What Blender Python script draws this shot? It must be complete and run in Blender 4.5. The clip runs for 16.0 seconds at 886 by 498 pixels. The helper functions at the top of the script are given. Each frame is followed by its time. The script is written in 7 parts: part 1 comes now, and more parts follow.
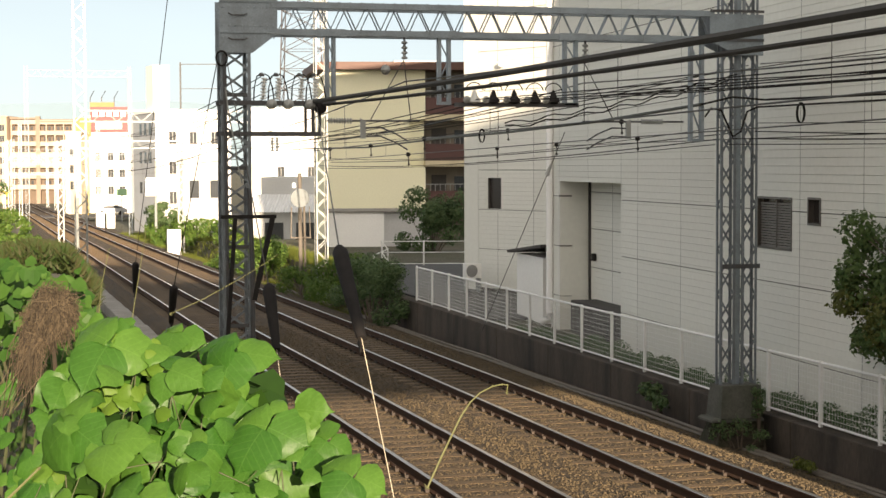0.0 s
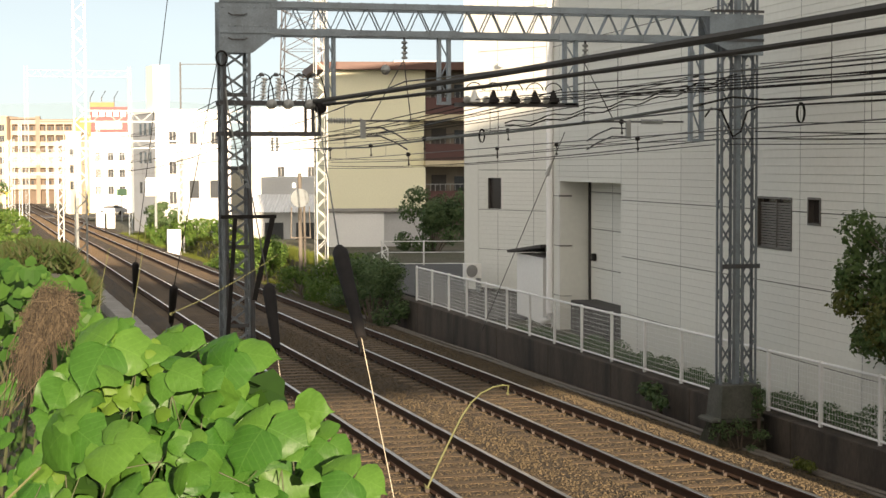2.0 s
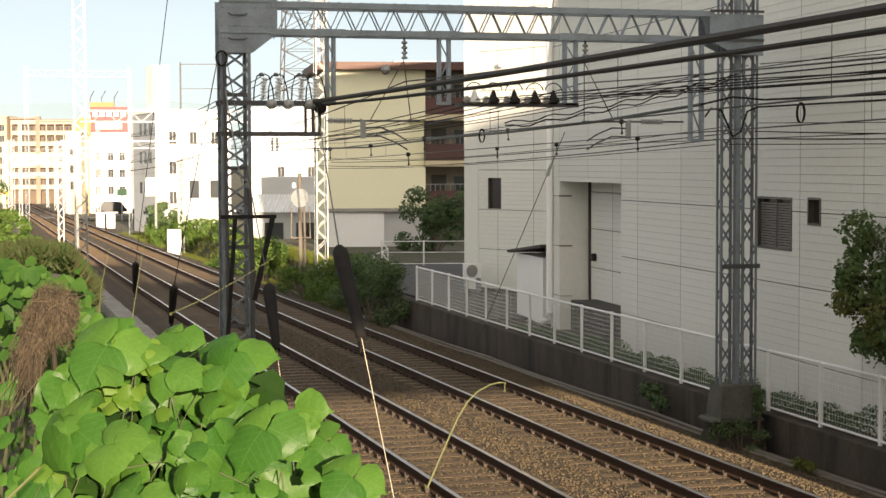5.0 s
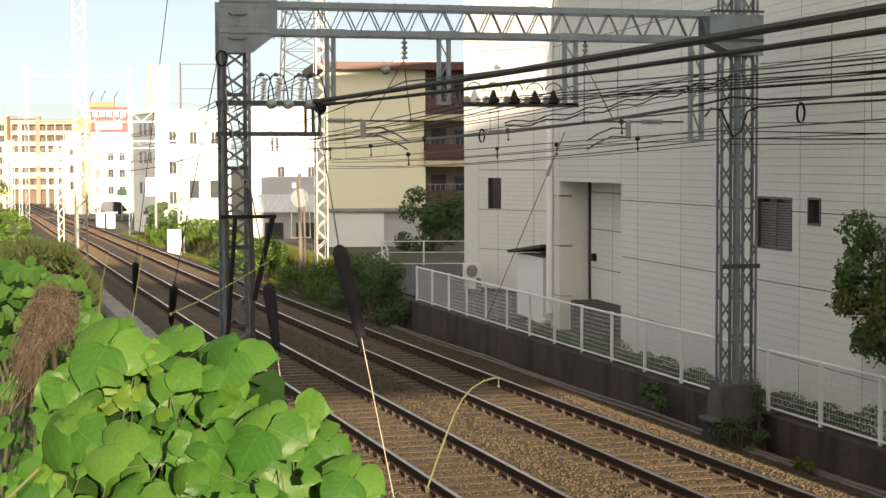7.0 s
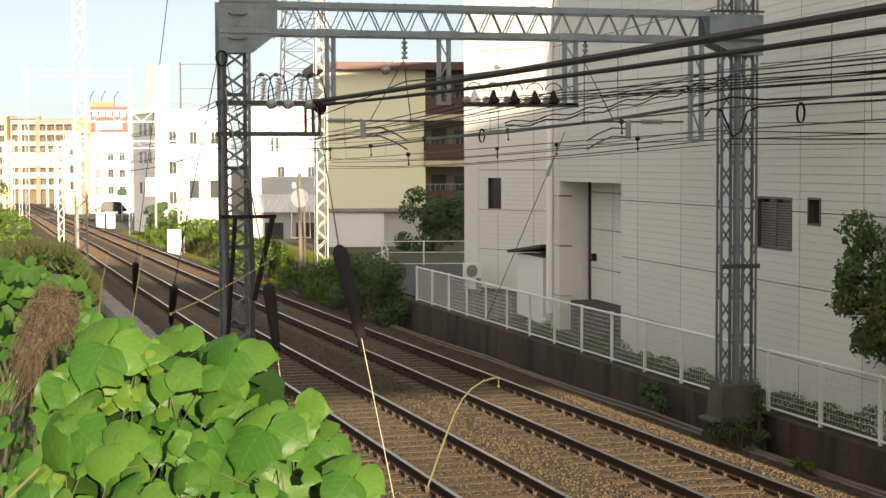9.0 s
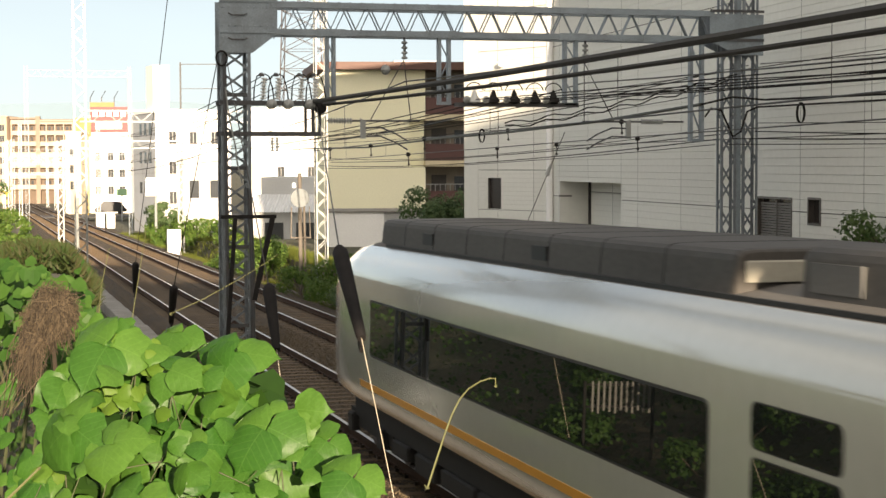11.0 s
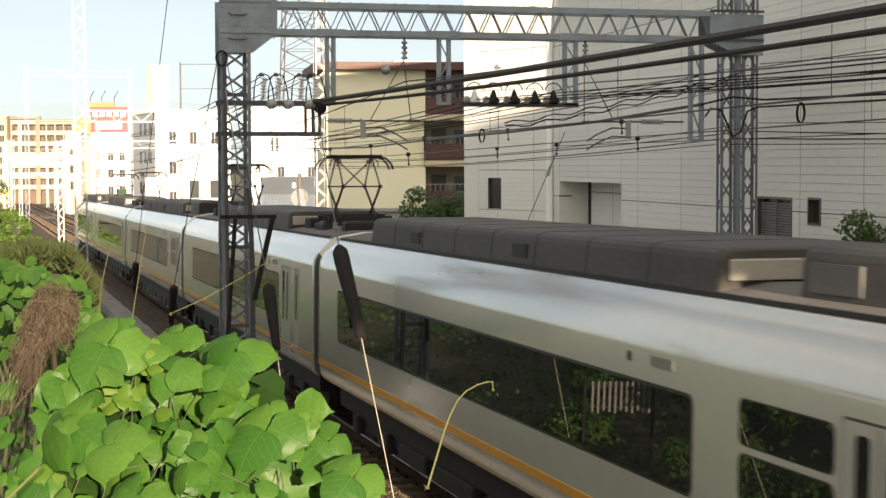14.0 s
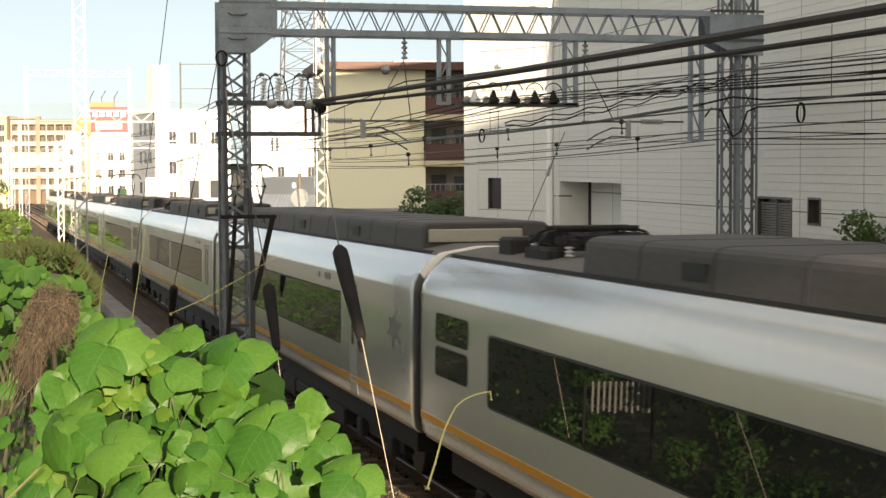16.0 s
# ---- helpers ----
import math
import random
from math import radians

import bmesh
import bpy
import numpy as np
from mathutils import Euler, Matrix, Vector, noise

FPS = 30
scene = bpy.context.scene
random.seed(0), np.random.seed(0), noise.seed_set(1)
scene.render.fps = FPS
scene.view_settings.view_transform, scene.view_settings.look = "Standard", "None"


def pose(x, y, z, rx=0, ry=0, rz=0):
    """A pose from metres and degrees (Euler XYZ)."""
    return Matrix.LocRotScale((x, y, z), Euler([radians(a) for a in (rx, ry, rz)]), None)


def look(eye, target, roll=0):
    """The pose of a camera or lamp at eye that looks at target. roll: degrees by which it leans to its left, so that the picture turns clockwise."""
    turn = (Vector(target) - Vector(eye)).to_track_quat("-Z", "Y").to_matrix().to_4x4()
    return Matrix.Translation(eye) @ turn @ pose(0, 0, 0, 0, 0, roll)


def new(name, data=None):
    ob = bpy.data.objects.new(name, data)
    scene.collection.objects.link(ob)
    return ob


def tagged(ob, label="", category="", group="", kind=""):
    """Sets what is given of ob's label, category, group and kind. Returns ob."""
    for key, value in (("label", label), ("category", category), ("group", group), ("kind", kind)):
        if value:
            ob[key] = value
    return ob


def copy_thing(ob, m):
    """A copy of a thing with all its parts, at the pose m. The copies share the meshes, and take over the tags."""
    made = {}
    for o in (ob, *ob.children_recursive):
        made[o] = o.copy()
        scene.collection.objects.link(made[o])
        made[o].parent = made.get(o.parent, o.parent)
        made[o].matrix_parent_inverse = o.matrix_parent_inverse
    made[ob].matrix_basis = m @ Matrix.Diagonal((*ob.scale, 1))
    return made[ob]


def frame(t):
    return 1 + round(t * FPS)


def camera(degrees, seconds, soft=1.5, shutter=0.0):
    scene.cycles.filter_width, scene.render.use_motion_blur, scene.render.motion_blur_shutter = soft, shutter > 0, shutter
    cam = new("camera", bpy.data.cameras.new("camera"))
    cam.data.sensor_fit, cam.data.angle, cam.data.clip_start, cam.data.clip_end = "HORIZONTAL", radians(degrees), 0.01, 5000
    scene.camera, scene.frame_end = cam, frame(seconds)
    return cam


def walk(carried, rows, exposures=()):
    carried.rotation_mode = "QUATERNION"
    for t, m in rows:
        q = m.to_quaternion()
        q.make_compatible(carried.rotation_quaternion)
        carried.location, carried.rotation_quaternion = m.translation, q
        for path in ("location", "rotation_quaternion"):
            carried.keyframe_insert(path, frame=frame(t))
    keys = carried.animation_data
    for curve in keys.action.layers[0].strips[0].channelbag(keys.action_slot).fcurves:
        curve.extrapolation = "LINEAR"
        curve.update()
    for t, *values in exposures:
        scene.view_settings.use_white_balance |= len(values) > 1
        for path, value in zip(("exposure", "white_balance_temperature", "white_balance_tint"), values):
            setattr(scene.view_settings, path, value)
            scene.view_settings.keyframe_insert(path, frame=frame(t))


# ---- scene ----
SECONDS = 16.0
cam = camera(29.34, SECONDS, soft=1.5, shutter=0.12)
EYE = Vector((0, 0, 4.3006))
YAW, DIP = radians(15.1732), radians(2.9036)
AIM = EYE + Vector((math.sin(YAW) * math.cos(DIP), math.cos(YAW) * math.cos(DIP), -math.sin(DIP)))
VIEW = look(EYE, AIM, -0.173)
walk(cam, [(0.0, VIEW), (SECONDS, VIEW)], exposures=[(0.0, 1.42, 7500, 16), (SECONDS, 1.42, 7500, 16)])

# ---- light: low evening sun from behind, clear sky ----
SUN_EL, SUN_AZ = radians(10.3), radians(182.0)
world = bpy.data.worlds.new("world")
scene.world = world
world.use_nodes = True
sky = world.node_tree.nodes.new("ShaderNodeTexSky")
sky.sky_type, sky.sun_disc = "NISHITA", False
sky.sun_elevation, sky.sun_rotation = SUN_EL, SUN_AZ
sky.air_density, sky.dust_density, sky.ozone_density = 1.0, 0.2, 3.0
back = world.node_tree.nodes["Background"]
back.inputs["Strength"].default_value = 0.15
WN, WL = world.node_tree.nodes, world.node_tree.links
veil, wn, wc = WN.new("ShaderNodeMix"), WN.new("ShaderNodeTexNoise"), WN.new("ShaderNodeTexCoord")
veil.data_type = "RGBA"
wn.inputs["Scale"].default_value, wn.inputs["Detail"].default_value = 2.2, 6.0
wmap, wr = WN.new("ShaderNodeMapping"), WN.new("ShaderNodeMapRange")
wmap.inputs["Scale"].default_value = (1, 1, 3.5)
WL.new(wc.outputs["Generated"], wmap.inputs[0]), WL.new(wmap.outputs[0], wn.inputs["Vector"])
wr.inputs["From Min"].default_value, wr.inputs["From Max"].default_value = 0.3, 0.7
wr.inputs["To Min"].default_value, wr.inputs["To Max"].default_value = 0.89, 0.97
WL.new(wn.outputs["Fac"], wr.inputs["Value"]), WL.new(wr.outputs[0], veil.inputs["Factor"])
WL.new(sky.outputs[0], veil.inputs["A"])
# thin high cloud, brighter overhead than at the horizon
wsep, wgrad, wmul = WN.new("ShaderNodeSeparateXYZ"), WN.new("ShaderNodeMapRange"), WN.new("ShaderNodeMix")
WL.new(wc.outputs["Generated"], wsep.inputs[0]), WL.new(wsep.outputs["Z"], wgrad.inputs["Value"])
wgrad.inputs["From Min"].default_value, wgrad.inputs["From Max"].default_value = 0.02, 0.6
wmul.data_type = "RGBA"
WL.new(wgrad.outputs[0], wmul.inputs["Factor"])
wmul.inputs["A"].default_value, wmul.inputs["B"].default_value = (1.72, 2.2, 2.6, 1), (1.16, 1.36, 1.52, 1)
# the haze brightens towards the sun
dirn, glow_, addg = WN.new("ShaderNodeVectorMath"), WN.new("ShaderNodeMapRange"), WN.new("ShaderNodeMix")
dirn.operation = "DOT_PRODUCT"
dirn.inputs[1].default_value = (math.sin(SUN_AZ) * math.cos(SUN_EL), math.cos(SUN_AZ) * math.cos(SUN_EL), math.sin(SUN_EL))
WL.new(wc.outputs["Generated"], dirn.inputs[0]), WL.new(dirn.outputs["Value"], glow_.inputs["Value"])
glow_.inputs["From Min"].default_value, glow_.inputs["From Max"].default_value = -1.0, 1.0
sq = WN.new("ShaderNodeMath")
sq.operation = "POWER"
sq.inputs[1].default_value = 2.0
WL.new(glow_.outputs[0], sq.inputs[0])
addg.data_type, addg.blend_type, addg.clamp_factor = "RGBA", "ADD", False
addg.inputs["B"].default_value = (3.5, 3.1, 2.5, 1)
WL.new(sq.outputs[0], addg.inputs["Factor"]), WL.new(wmul.outputs["Result"], addg.inputs["A"])
# broken cloud overhead, mirrored in the cars' shoulders
puff, puff_map, puff_amt, puff_up, puff_mix = WN.new("ShaderNodeTexNoise"), WN.new("ShaderNodeMapRange"), WN.new("ShaderNodeMath"), WN.new("ShaderNodeMapRange"), WN.new("ShaderNodeMix")
puff.inputs["Scale"].default_value, puff.inputs["Detail"].default_value = 4.5, 5.0
WL.new(wmap.outputs[0], puff.inputs["Vector"]), WL.new(puff.outputs["Fac"], puff_map.inputs["Value"])
puff_map.inputs["From Min"].default_value, puff_map.inputs["From Max"].default_value = 0.40, 0.62
puff_up.inputs["From Min"].default_value, puff_up.inputs["From Max"].default_value = 0.18, 0.4
WL.new(wsep.outputs["Z"], puff_up.inputs["Value"])
puff_amt.operation = "MULTIPLY"
WL.new(puff_map.outputs[0], puff_amt.inputs[0]), WL.new(puff_up.outputs[0], puff_amt.inputs[1])
puff_mix.data_type, puff_mix.blend_type = "RGBA", "MULTIPLY"
WL.new(puff_amt.outputs[0], puff_mix.inputs["Factor"]), WL.new(addg.outputs["Result"], puff_mix.inputs["A"])
puff_mix.inputs["B"].default_value = (0.62, 0.64, 0.67, 1)
WL.new(puff_mix.outputs["Result"], veil.inputs["B"])
WL.new(veil.outputs["Result"], back.inputs[0])
to_sun = Vector((math.sin(SUN_AZ) * math.cos(SUN_EL), math.cos(SUN_AZ) * math.cos(SUN_EL), math.sin(SUN_EL)))
sun = new("sun", bpy.data.lights.new("sun", "SUN"))
sun.data.energy, sun.data.angle, sun.data.color = 5.0, radians(0.5), (1.0, 0.88, 0.70)
sun.matrix_basis = look(to_sun * 200, (0, 0, 0))

# ---- materials ----
MATS = {}


def mat(name, color, rough=0.6, metal=0.0, var=0.25, grain=30.0, stain=1.5, bump=0.3, tint=None, dist=0.01,
        per_object=0.0, per_island=0.0, spec=0.5, coords="Object", stretch=None):
    """A surface with fine grain, broader stains towards a tint, and fine relief."""
    if name in MATS:
        return MATS[name]
    m = MATS[name] = bpy.data.materials.new(name)
    m.use_nodes = True
    nt = m.node_tree
    N, L = nt.nodes, nt.links
    bsdf = N["Principled BSDF"]
    bsdf.inputs["Roughness"].default_value = rough
    bsdf.inputs["Metallic"].default_value = metal
    bsdf.inputs["Specular IOR Level"].default_value = spec
    tc = N.new("ShaderNodeTexCoord")
    src = tc.outputs[coords]
    if stretch:
        mp = N.new("ShaderNodeMapping")
        mp.inputs["Scale"].default_value = stretch
        L.new(src, mp.inputs[0])
        src = mp.outputs[0]
    fine, broad = N.new("ShaderNodeTexNoise"), N.new("ShaderNodeTexNoise")
    for n, sc, det in ((fine, grain, 4.0), (broad, stain, 5.0)):
        n.inputs["Scale"].default_value, n.inputs["Detail"].default_value = sc, det
        L.new(src, n.inputs["Vector"])
    tint = tint or tuple(c * 0.55 for c in color)
    ramp = N.new("ShaderNodeValToRGB")
    ramp.color_ramp.elements[0].position, ramp.color_ramp.elements[1].position = 0.38, 0.72
    ramp.color_ramp.elements[0].color = (0, 0, 0, 1)
    L.new(broad.outputs["Fac"], ramp.inputs[0])
    mul = N.new("ShaderNodeMath")
    mul.operation = "MULTIPLY"
    mul.inputs[1].default_value = min(1.0, var * 1.6)
    L.new(ramp.outputs[0], mul.inputs[0])
    mix = N.new("ShaderNodeMix")
    mix.data_type = "RGBA"
    mix.inputs["A"].default_value, mix.inputs["B"].default_value = (*color, 1), (*tint, 1)
    L.new(mul.outputs[0], mix.inputs["Factor"])
    hsv = N.new("ShaderNodeHueSaturation")
    mr = N.new("ShaderNodeMapRange")
    mr.inputs["To Min"].default_value, mr.inputs["To Max"].default_value = 1 - var, 1 + var
    L.new(fine.outputs["Fac"], mr.inputs["Value"])
    value = mr.outputs[0]
    for amount, kind, socket in ((per_object, "ShaderNodeObjectInfo", "Random"), (per_island, "ShaderNodeNewGeometry", "Random Per Island")):
        if amount:
            oi, mr2, mm = N.new(kind), N.new("ShaderNodeMapRange"), N.new("ShaderNodeMath")
            mr2.inputs["To Min"].default_value, mr2.inputs["To Max"].default_value = 1 - amount, 1 + amount
            L.new(oi.outputs[socket], mr2.inputs["Value"])
            mm.operation = "MULTIPLY"
            L.new(value, mm.inputs[0]), L.new(mr2.outputs[0], mm.inputs[1])
            value = mm.outputs[0]
    L.new(value, hsv.inputs["Value"])
    L.new(mix.outputs["Result"], hsv.inputs["Color"])
    L.new(hsv.outputs[0], bsdf.inputs["Base Color"])
    if bump:
        b = N.new("ShaderNodeBump")
        b.inputs["Strength"].default_value, b.inputs["Distance"].default_value = bump, dist
        L.new(fine.outputs["Fac"], b.inputs["Height"])
        L.new(b.outputs[0], bsdf.inputs["Normal"])
    return m


def leafy(name, color, color2, trans=0.35, var=0.3, rough=0.45, per_object=0.0, veins=False):
    """A leaf: colour differs from leaf to leaf, and light shines through."""
    if name in MATS:
        return MATS[name]
    m = MATS[name] = bpy.data.materials.new(name)
    m.use_nodes = True
    nt = m.node_tree
    N, L = nt.nodes, nt.links
    bsdf, out = N["Principled BSDF"], N["Material Output"]
    bsdf.inputs["Roughness"].default_value = rough
    bsdf.inputs["Specular IOR Level"].default_value = 0.2
    if per_object:
        rnd = N.new("ShaderNodeObjectInfo").outputs["Random"]
    else:
        rnd = N.new("ShaderNodeNewGeometry").outputs["Random Per Island"]
    tc, no = N.new("ShaderNodeTexCoord"), N.new("ShaderNodeTexNoise")
    no.inputs["Scale"].default_value = 14.0
    no.inputs["Detail"].default_value = 5.0
    L.new(tc.outputs["Object"], no.inputs["Vector"])
    mix = N.new("ShaderNodeMix")
    mix.data_type = "RGBA"
    mix.inputs["A"].default_value, mix.inputs["B"].default_value = (*color, 1), (*color2, 1)
    L.new(rnd, mix.inputs["Factor"])
    mr, hsv = N.new("ShaderNodeMapRange"), N.new("ShaderNodeHueSaturation")
    mr.inputs["To Min"].default_value, mr.inputs["To Max"].default_value = 1 - var, 1 + var
    L.new(no.outputs["Fac"], mr.inputs["Value"]), L.new(mr.outputs[0], hsv.inputs["Value"])
    L.new(mix.outputs["Result"], hsv.inputs["Color"])
    col = hsv.outputs[0]
    if veins:
        sep = N.new("ShaderNodeSeparateXYZ")
        L.new(tc.outputs["Object"], sep.inputs[0])

        def m1(op, a, b=None):
            q = N.new("ShaderNodeMath")
            q.operation = op
            for i_, v_ in enumerate((a, b)):
                if v_ is None:
                    continue
                if isinstance(v_, (int, float)):
                    q.inputs[i_].default_value = v_
                else:
                    L.new(v_, q.inputs[i_])
            return q.outputs[0]

        ax = m1("ABSOLUTE", sep.outputs["X"])
        side = m1("SINE", m1("MULTIPLY", m1("SUBTRACT", sep.outputs["Y"], m1("MULTIPLY", ax, 0.75)), 34.0))
        side = m1("MULTIPLY", m1("GREATER_THAN", side, 0.90), 0.55)
        rib = m1("LESS_THAN", ax, 0.011)
        fac = m1("MULTIPLY", m1("MAXIMUM", side, rib), 0.09)
        vm = N.new("ShaderNodeMix")
        vm.data_type = "RGBA"
        L.new(fac, vm.inputs["Factor"]), L.new(col, vm.inputs["A"])
        vm.inputs["B"].default_value = (0.20, 0.36, 0.10, 1)
        col = vm.outputs["Result"]
    L.new(col, bsdf.inputs["Base Color"])
    tr, sh = N.new("ShaderNodeBsdfTranslucent"), N.new("ShaderNodeMixShader")
    L.new(col, tr.inputs["Color"])
    sh.inputs[0].default_value = trans
    L.new(bsdf.outputs[0], sh.inputs[1]), L.new(tr.outputs[0], sh.inputs[2])
    L.new(sh.outputs[0], out.inputs["Surface"])
    b = N.new("ShaderNodeBump")
    b.inputs["Strength"].default_value, b.inputs["Distance"].default_value = 0.18, 0.004
    L.new(no.outputs["Fac"], b.inputs["Height"]), L.new(b.outputs[0], bsdf.inputs["Normal"])
    return m


def glass_dark(name, color=(0.012, 0.016, 0.016), rough=0.03):
    m = mat(name, color, rough, var=0.05, bump=0.0, spec=0.7)
    return m


STEEL = mat("grey painted steel", (0.225, 0.268, 0.30), 0.5, 0.2, var=0.3, grain=40, stain=3, tint=(0.11, 0.115, 0.12))
MAST = mat("weathered grey mast steel", (0.18, 0.207, 0.228), 0.55, 0.2, var=0.3, grain=40, stain=4, tint=(0.07, 0.07, 0.07))
STEEL_DARK = mat("dark weathered steel", (0.062, 0.068, 0.074), 0.6, 0.2, var=0.3, grain=40, stain=4, tint=(0.08, 0.055, 0.04))
GALV = mat("pale galvanised steel", (0.30, 0.31, 0.30), 0.45, 0.3, var=0.15, grain=40, stain=3)
CABLE = mat("black cable sheath", (0.024, 0.022, 0.02), 0.9, var=0.3, bump=0.3, spec=0.15)
WIRE = mat("dull copper wire", (0.055, 0.05, 0.045), 0.45, 0.4, var=0.2, bump=0)
CERAMIC = mat("white glazed porcelain", (0.55, 0.56, 0.54), 0.25, var=0.2, grain=60, bump=0)
RUBBER = mat("black plastic cover", (0.017, 0.015, 0.0145), 0.8, var=0.35, grain=12, stain=5, bump=0.3, spec=0.25)
CONCRETE = mat("weathered concrete", (0.25, 0.235, 0.21), 0.85, var=0.35, grain=35, stain=1.1, bump=0.5, tint=(0.10, 0.09, 0.075))
CONCRETE_DARK = mat("stained dark concrete", (0.066, 0.050, 0.038), 0.9, var=0.66, grain=24, stain=1.0, bump=0.7, tint=(0.016, 0.013, 0.010), stretch=(1.6, 1.6, 0.35))
RUST = mat("rusty rail side", (0.056, 0.031, 0.020), 0.85, 0.0, var=0.35, grain=50, stain=4, spec=0.15)
POLISHED = mat("polished rail head", (0.33, 0.31, 0.29), 0.3, 0.85, var=0.15, grain=30, bump=0.05)
BALLAST = mat("rust-brown ballast", (0.08, 0.053, 0.026), 0.95, var=0.5, grain=26, stain=0.8, bump=1.0, dist=0.05, tint=(0.042, 0.027, 0.016))
_nt = BALLAST.node_tree
_vo, _tc = _nt.nodes.new("ShaderNodeTexVoronoi"), _nt.nodes.new("ShaderNodeTexCoord")
_vo.inputs["Scale"].default_value = 21.0
_nt.links.new(_tc.outputs["Object"], _vo.inputs["Vector"])
_ramp, _mul, _sep = _nt.nodes.new("ShaderNodeMapRange"), _nt.nodes.new("ShaderNodeMix"), _nt.nodes.new("ShaderNodeSeparateColor")
_nt.links.new(_vo.outputs["Color"], _sep.inputs[0])
_cell, _gap_shade, _fac = (_nt.nodes.new("ShaderNodeMapRange") for _ in range(3))
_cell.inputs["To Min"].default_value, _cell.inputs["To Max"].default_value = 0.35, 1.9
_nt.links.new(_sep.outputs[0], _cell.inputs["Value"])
# colour darkens between the stones, painting in the shade of the gaps
_gap_shade.inputs["From Min"].default_value, _gap_shade.inputs["From Max"].default_value = 0.35, 0.75
_gap_shade.inputs["To Min"].default_value, _gap_shade.inputs["To Max"].default_value = 1.0, 0.25
_nt.links.new(_vo.outputs["Distance"], _gap_shade.inputs["Value"])
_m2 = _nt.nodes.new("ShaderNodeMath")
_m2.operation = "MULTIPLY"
_nt.links.new(_cell.outputs[0], _m2.inputs[0]), _nt.links.new(_gap_shade.outputs[0], _m2.inputs[1])
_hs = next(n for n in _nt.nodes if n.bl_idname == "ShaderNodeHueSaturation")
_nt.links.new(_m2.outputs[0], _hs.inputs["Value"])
_bp = next(n for n in _nt.nodes if n.bl_idname == "ShaderNodeBump")
_bp.invert = True
_bp.inputs["Distance"].default_value = 0.03
_nt.links.new(_vo.outputs["Distance"], _bp.inputs["Height"])
STONE = mat("ballast stone", (0.079, 0.057, 0.030), 0.9, var=0.3, grain=40, stain=8, bump=0.4, per_island=0.55, tint=(0.055, 0.042, 0.026))
SLEEPER = mat("rust-stained concrete sleeper", (0.125, 0.082, 0.043), 0.9, var=0.4, grain=30, stain=3, bump=0.6, per_object=0.2)
WHITE = mat("white painted metal", (0.78, 0.78, 0.76), 0.4, var=0.08, grain=20, stain=3, bump=0.05)
SIDING = mat("cream wall siding", (0.70, 0.70, 0.645), 0.7, var=0.07, grain=8, stain=0.35, bump=0.15, tint=(0.595, 0.595, 0.545), per_object=0.035)
JOINT = mat("dark wall joint", (0.10, 0.09, 0.08), 0.8, var=0.2)
YELLOW = mat("yellow rendered wall", (0.80, 0.765, 0.555), 0.85, var=0.10, grain=12, stain=0.3, bump=0.2, tint=(0.72, 0.68, 0.48))
BROWN = mat("brown painted fascia", (0.085, 0.036, 0.026), 0.6, var=0.2, grain=10, stain=0.8)
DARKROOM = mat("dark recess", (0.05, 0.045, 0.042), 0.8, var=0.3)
GLASS = glass_dark("dark window glass")
EARTH = mat("dry brown soil", (0.085, 0.073, 0.047), 0.95, var=0.5, grain=8, stain=0.4, bump=1.0, dist=0.08, tint=(0.035, 0.05, 0.018))
ASPHALT = mat("grey asphalt", (0.07, 0.068, 0.066), 0.9, var=0.3, grain=50, stain=0.6, bump=0.5)
PLASTER = mat("white rendered wall", (0.84, 0.83, 0.80), 0.8, var=0.08, grain=10, stain=0.3, bump=0.1)
GREYWALL = mat("grey rendered wall", (0.52, 0.52, 0.51), 0.8, var=0.15, grain=10, stain=0.3, bump=0.1)
BEIGE = mat("beige apartment wall", (0.22, 0.175, 0.138), 0.8, var=0.12, grain=4, stain=0.2, bump=0.1)


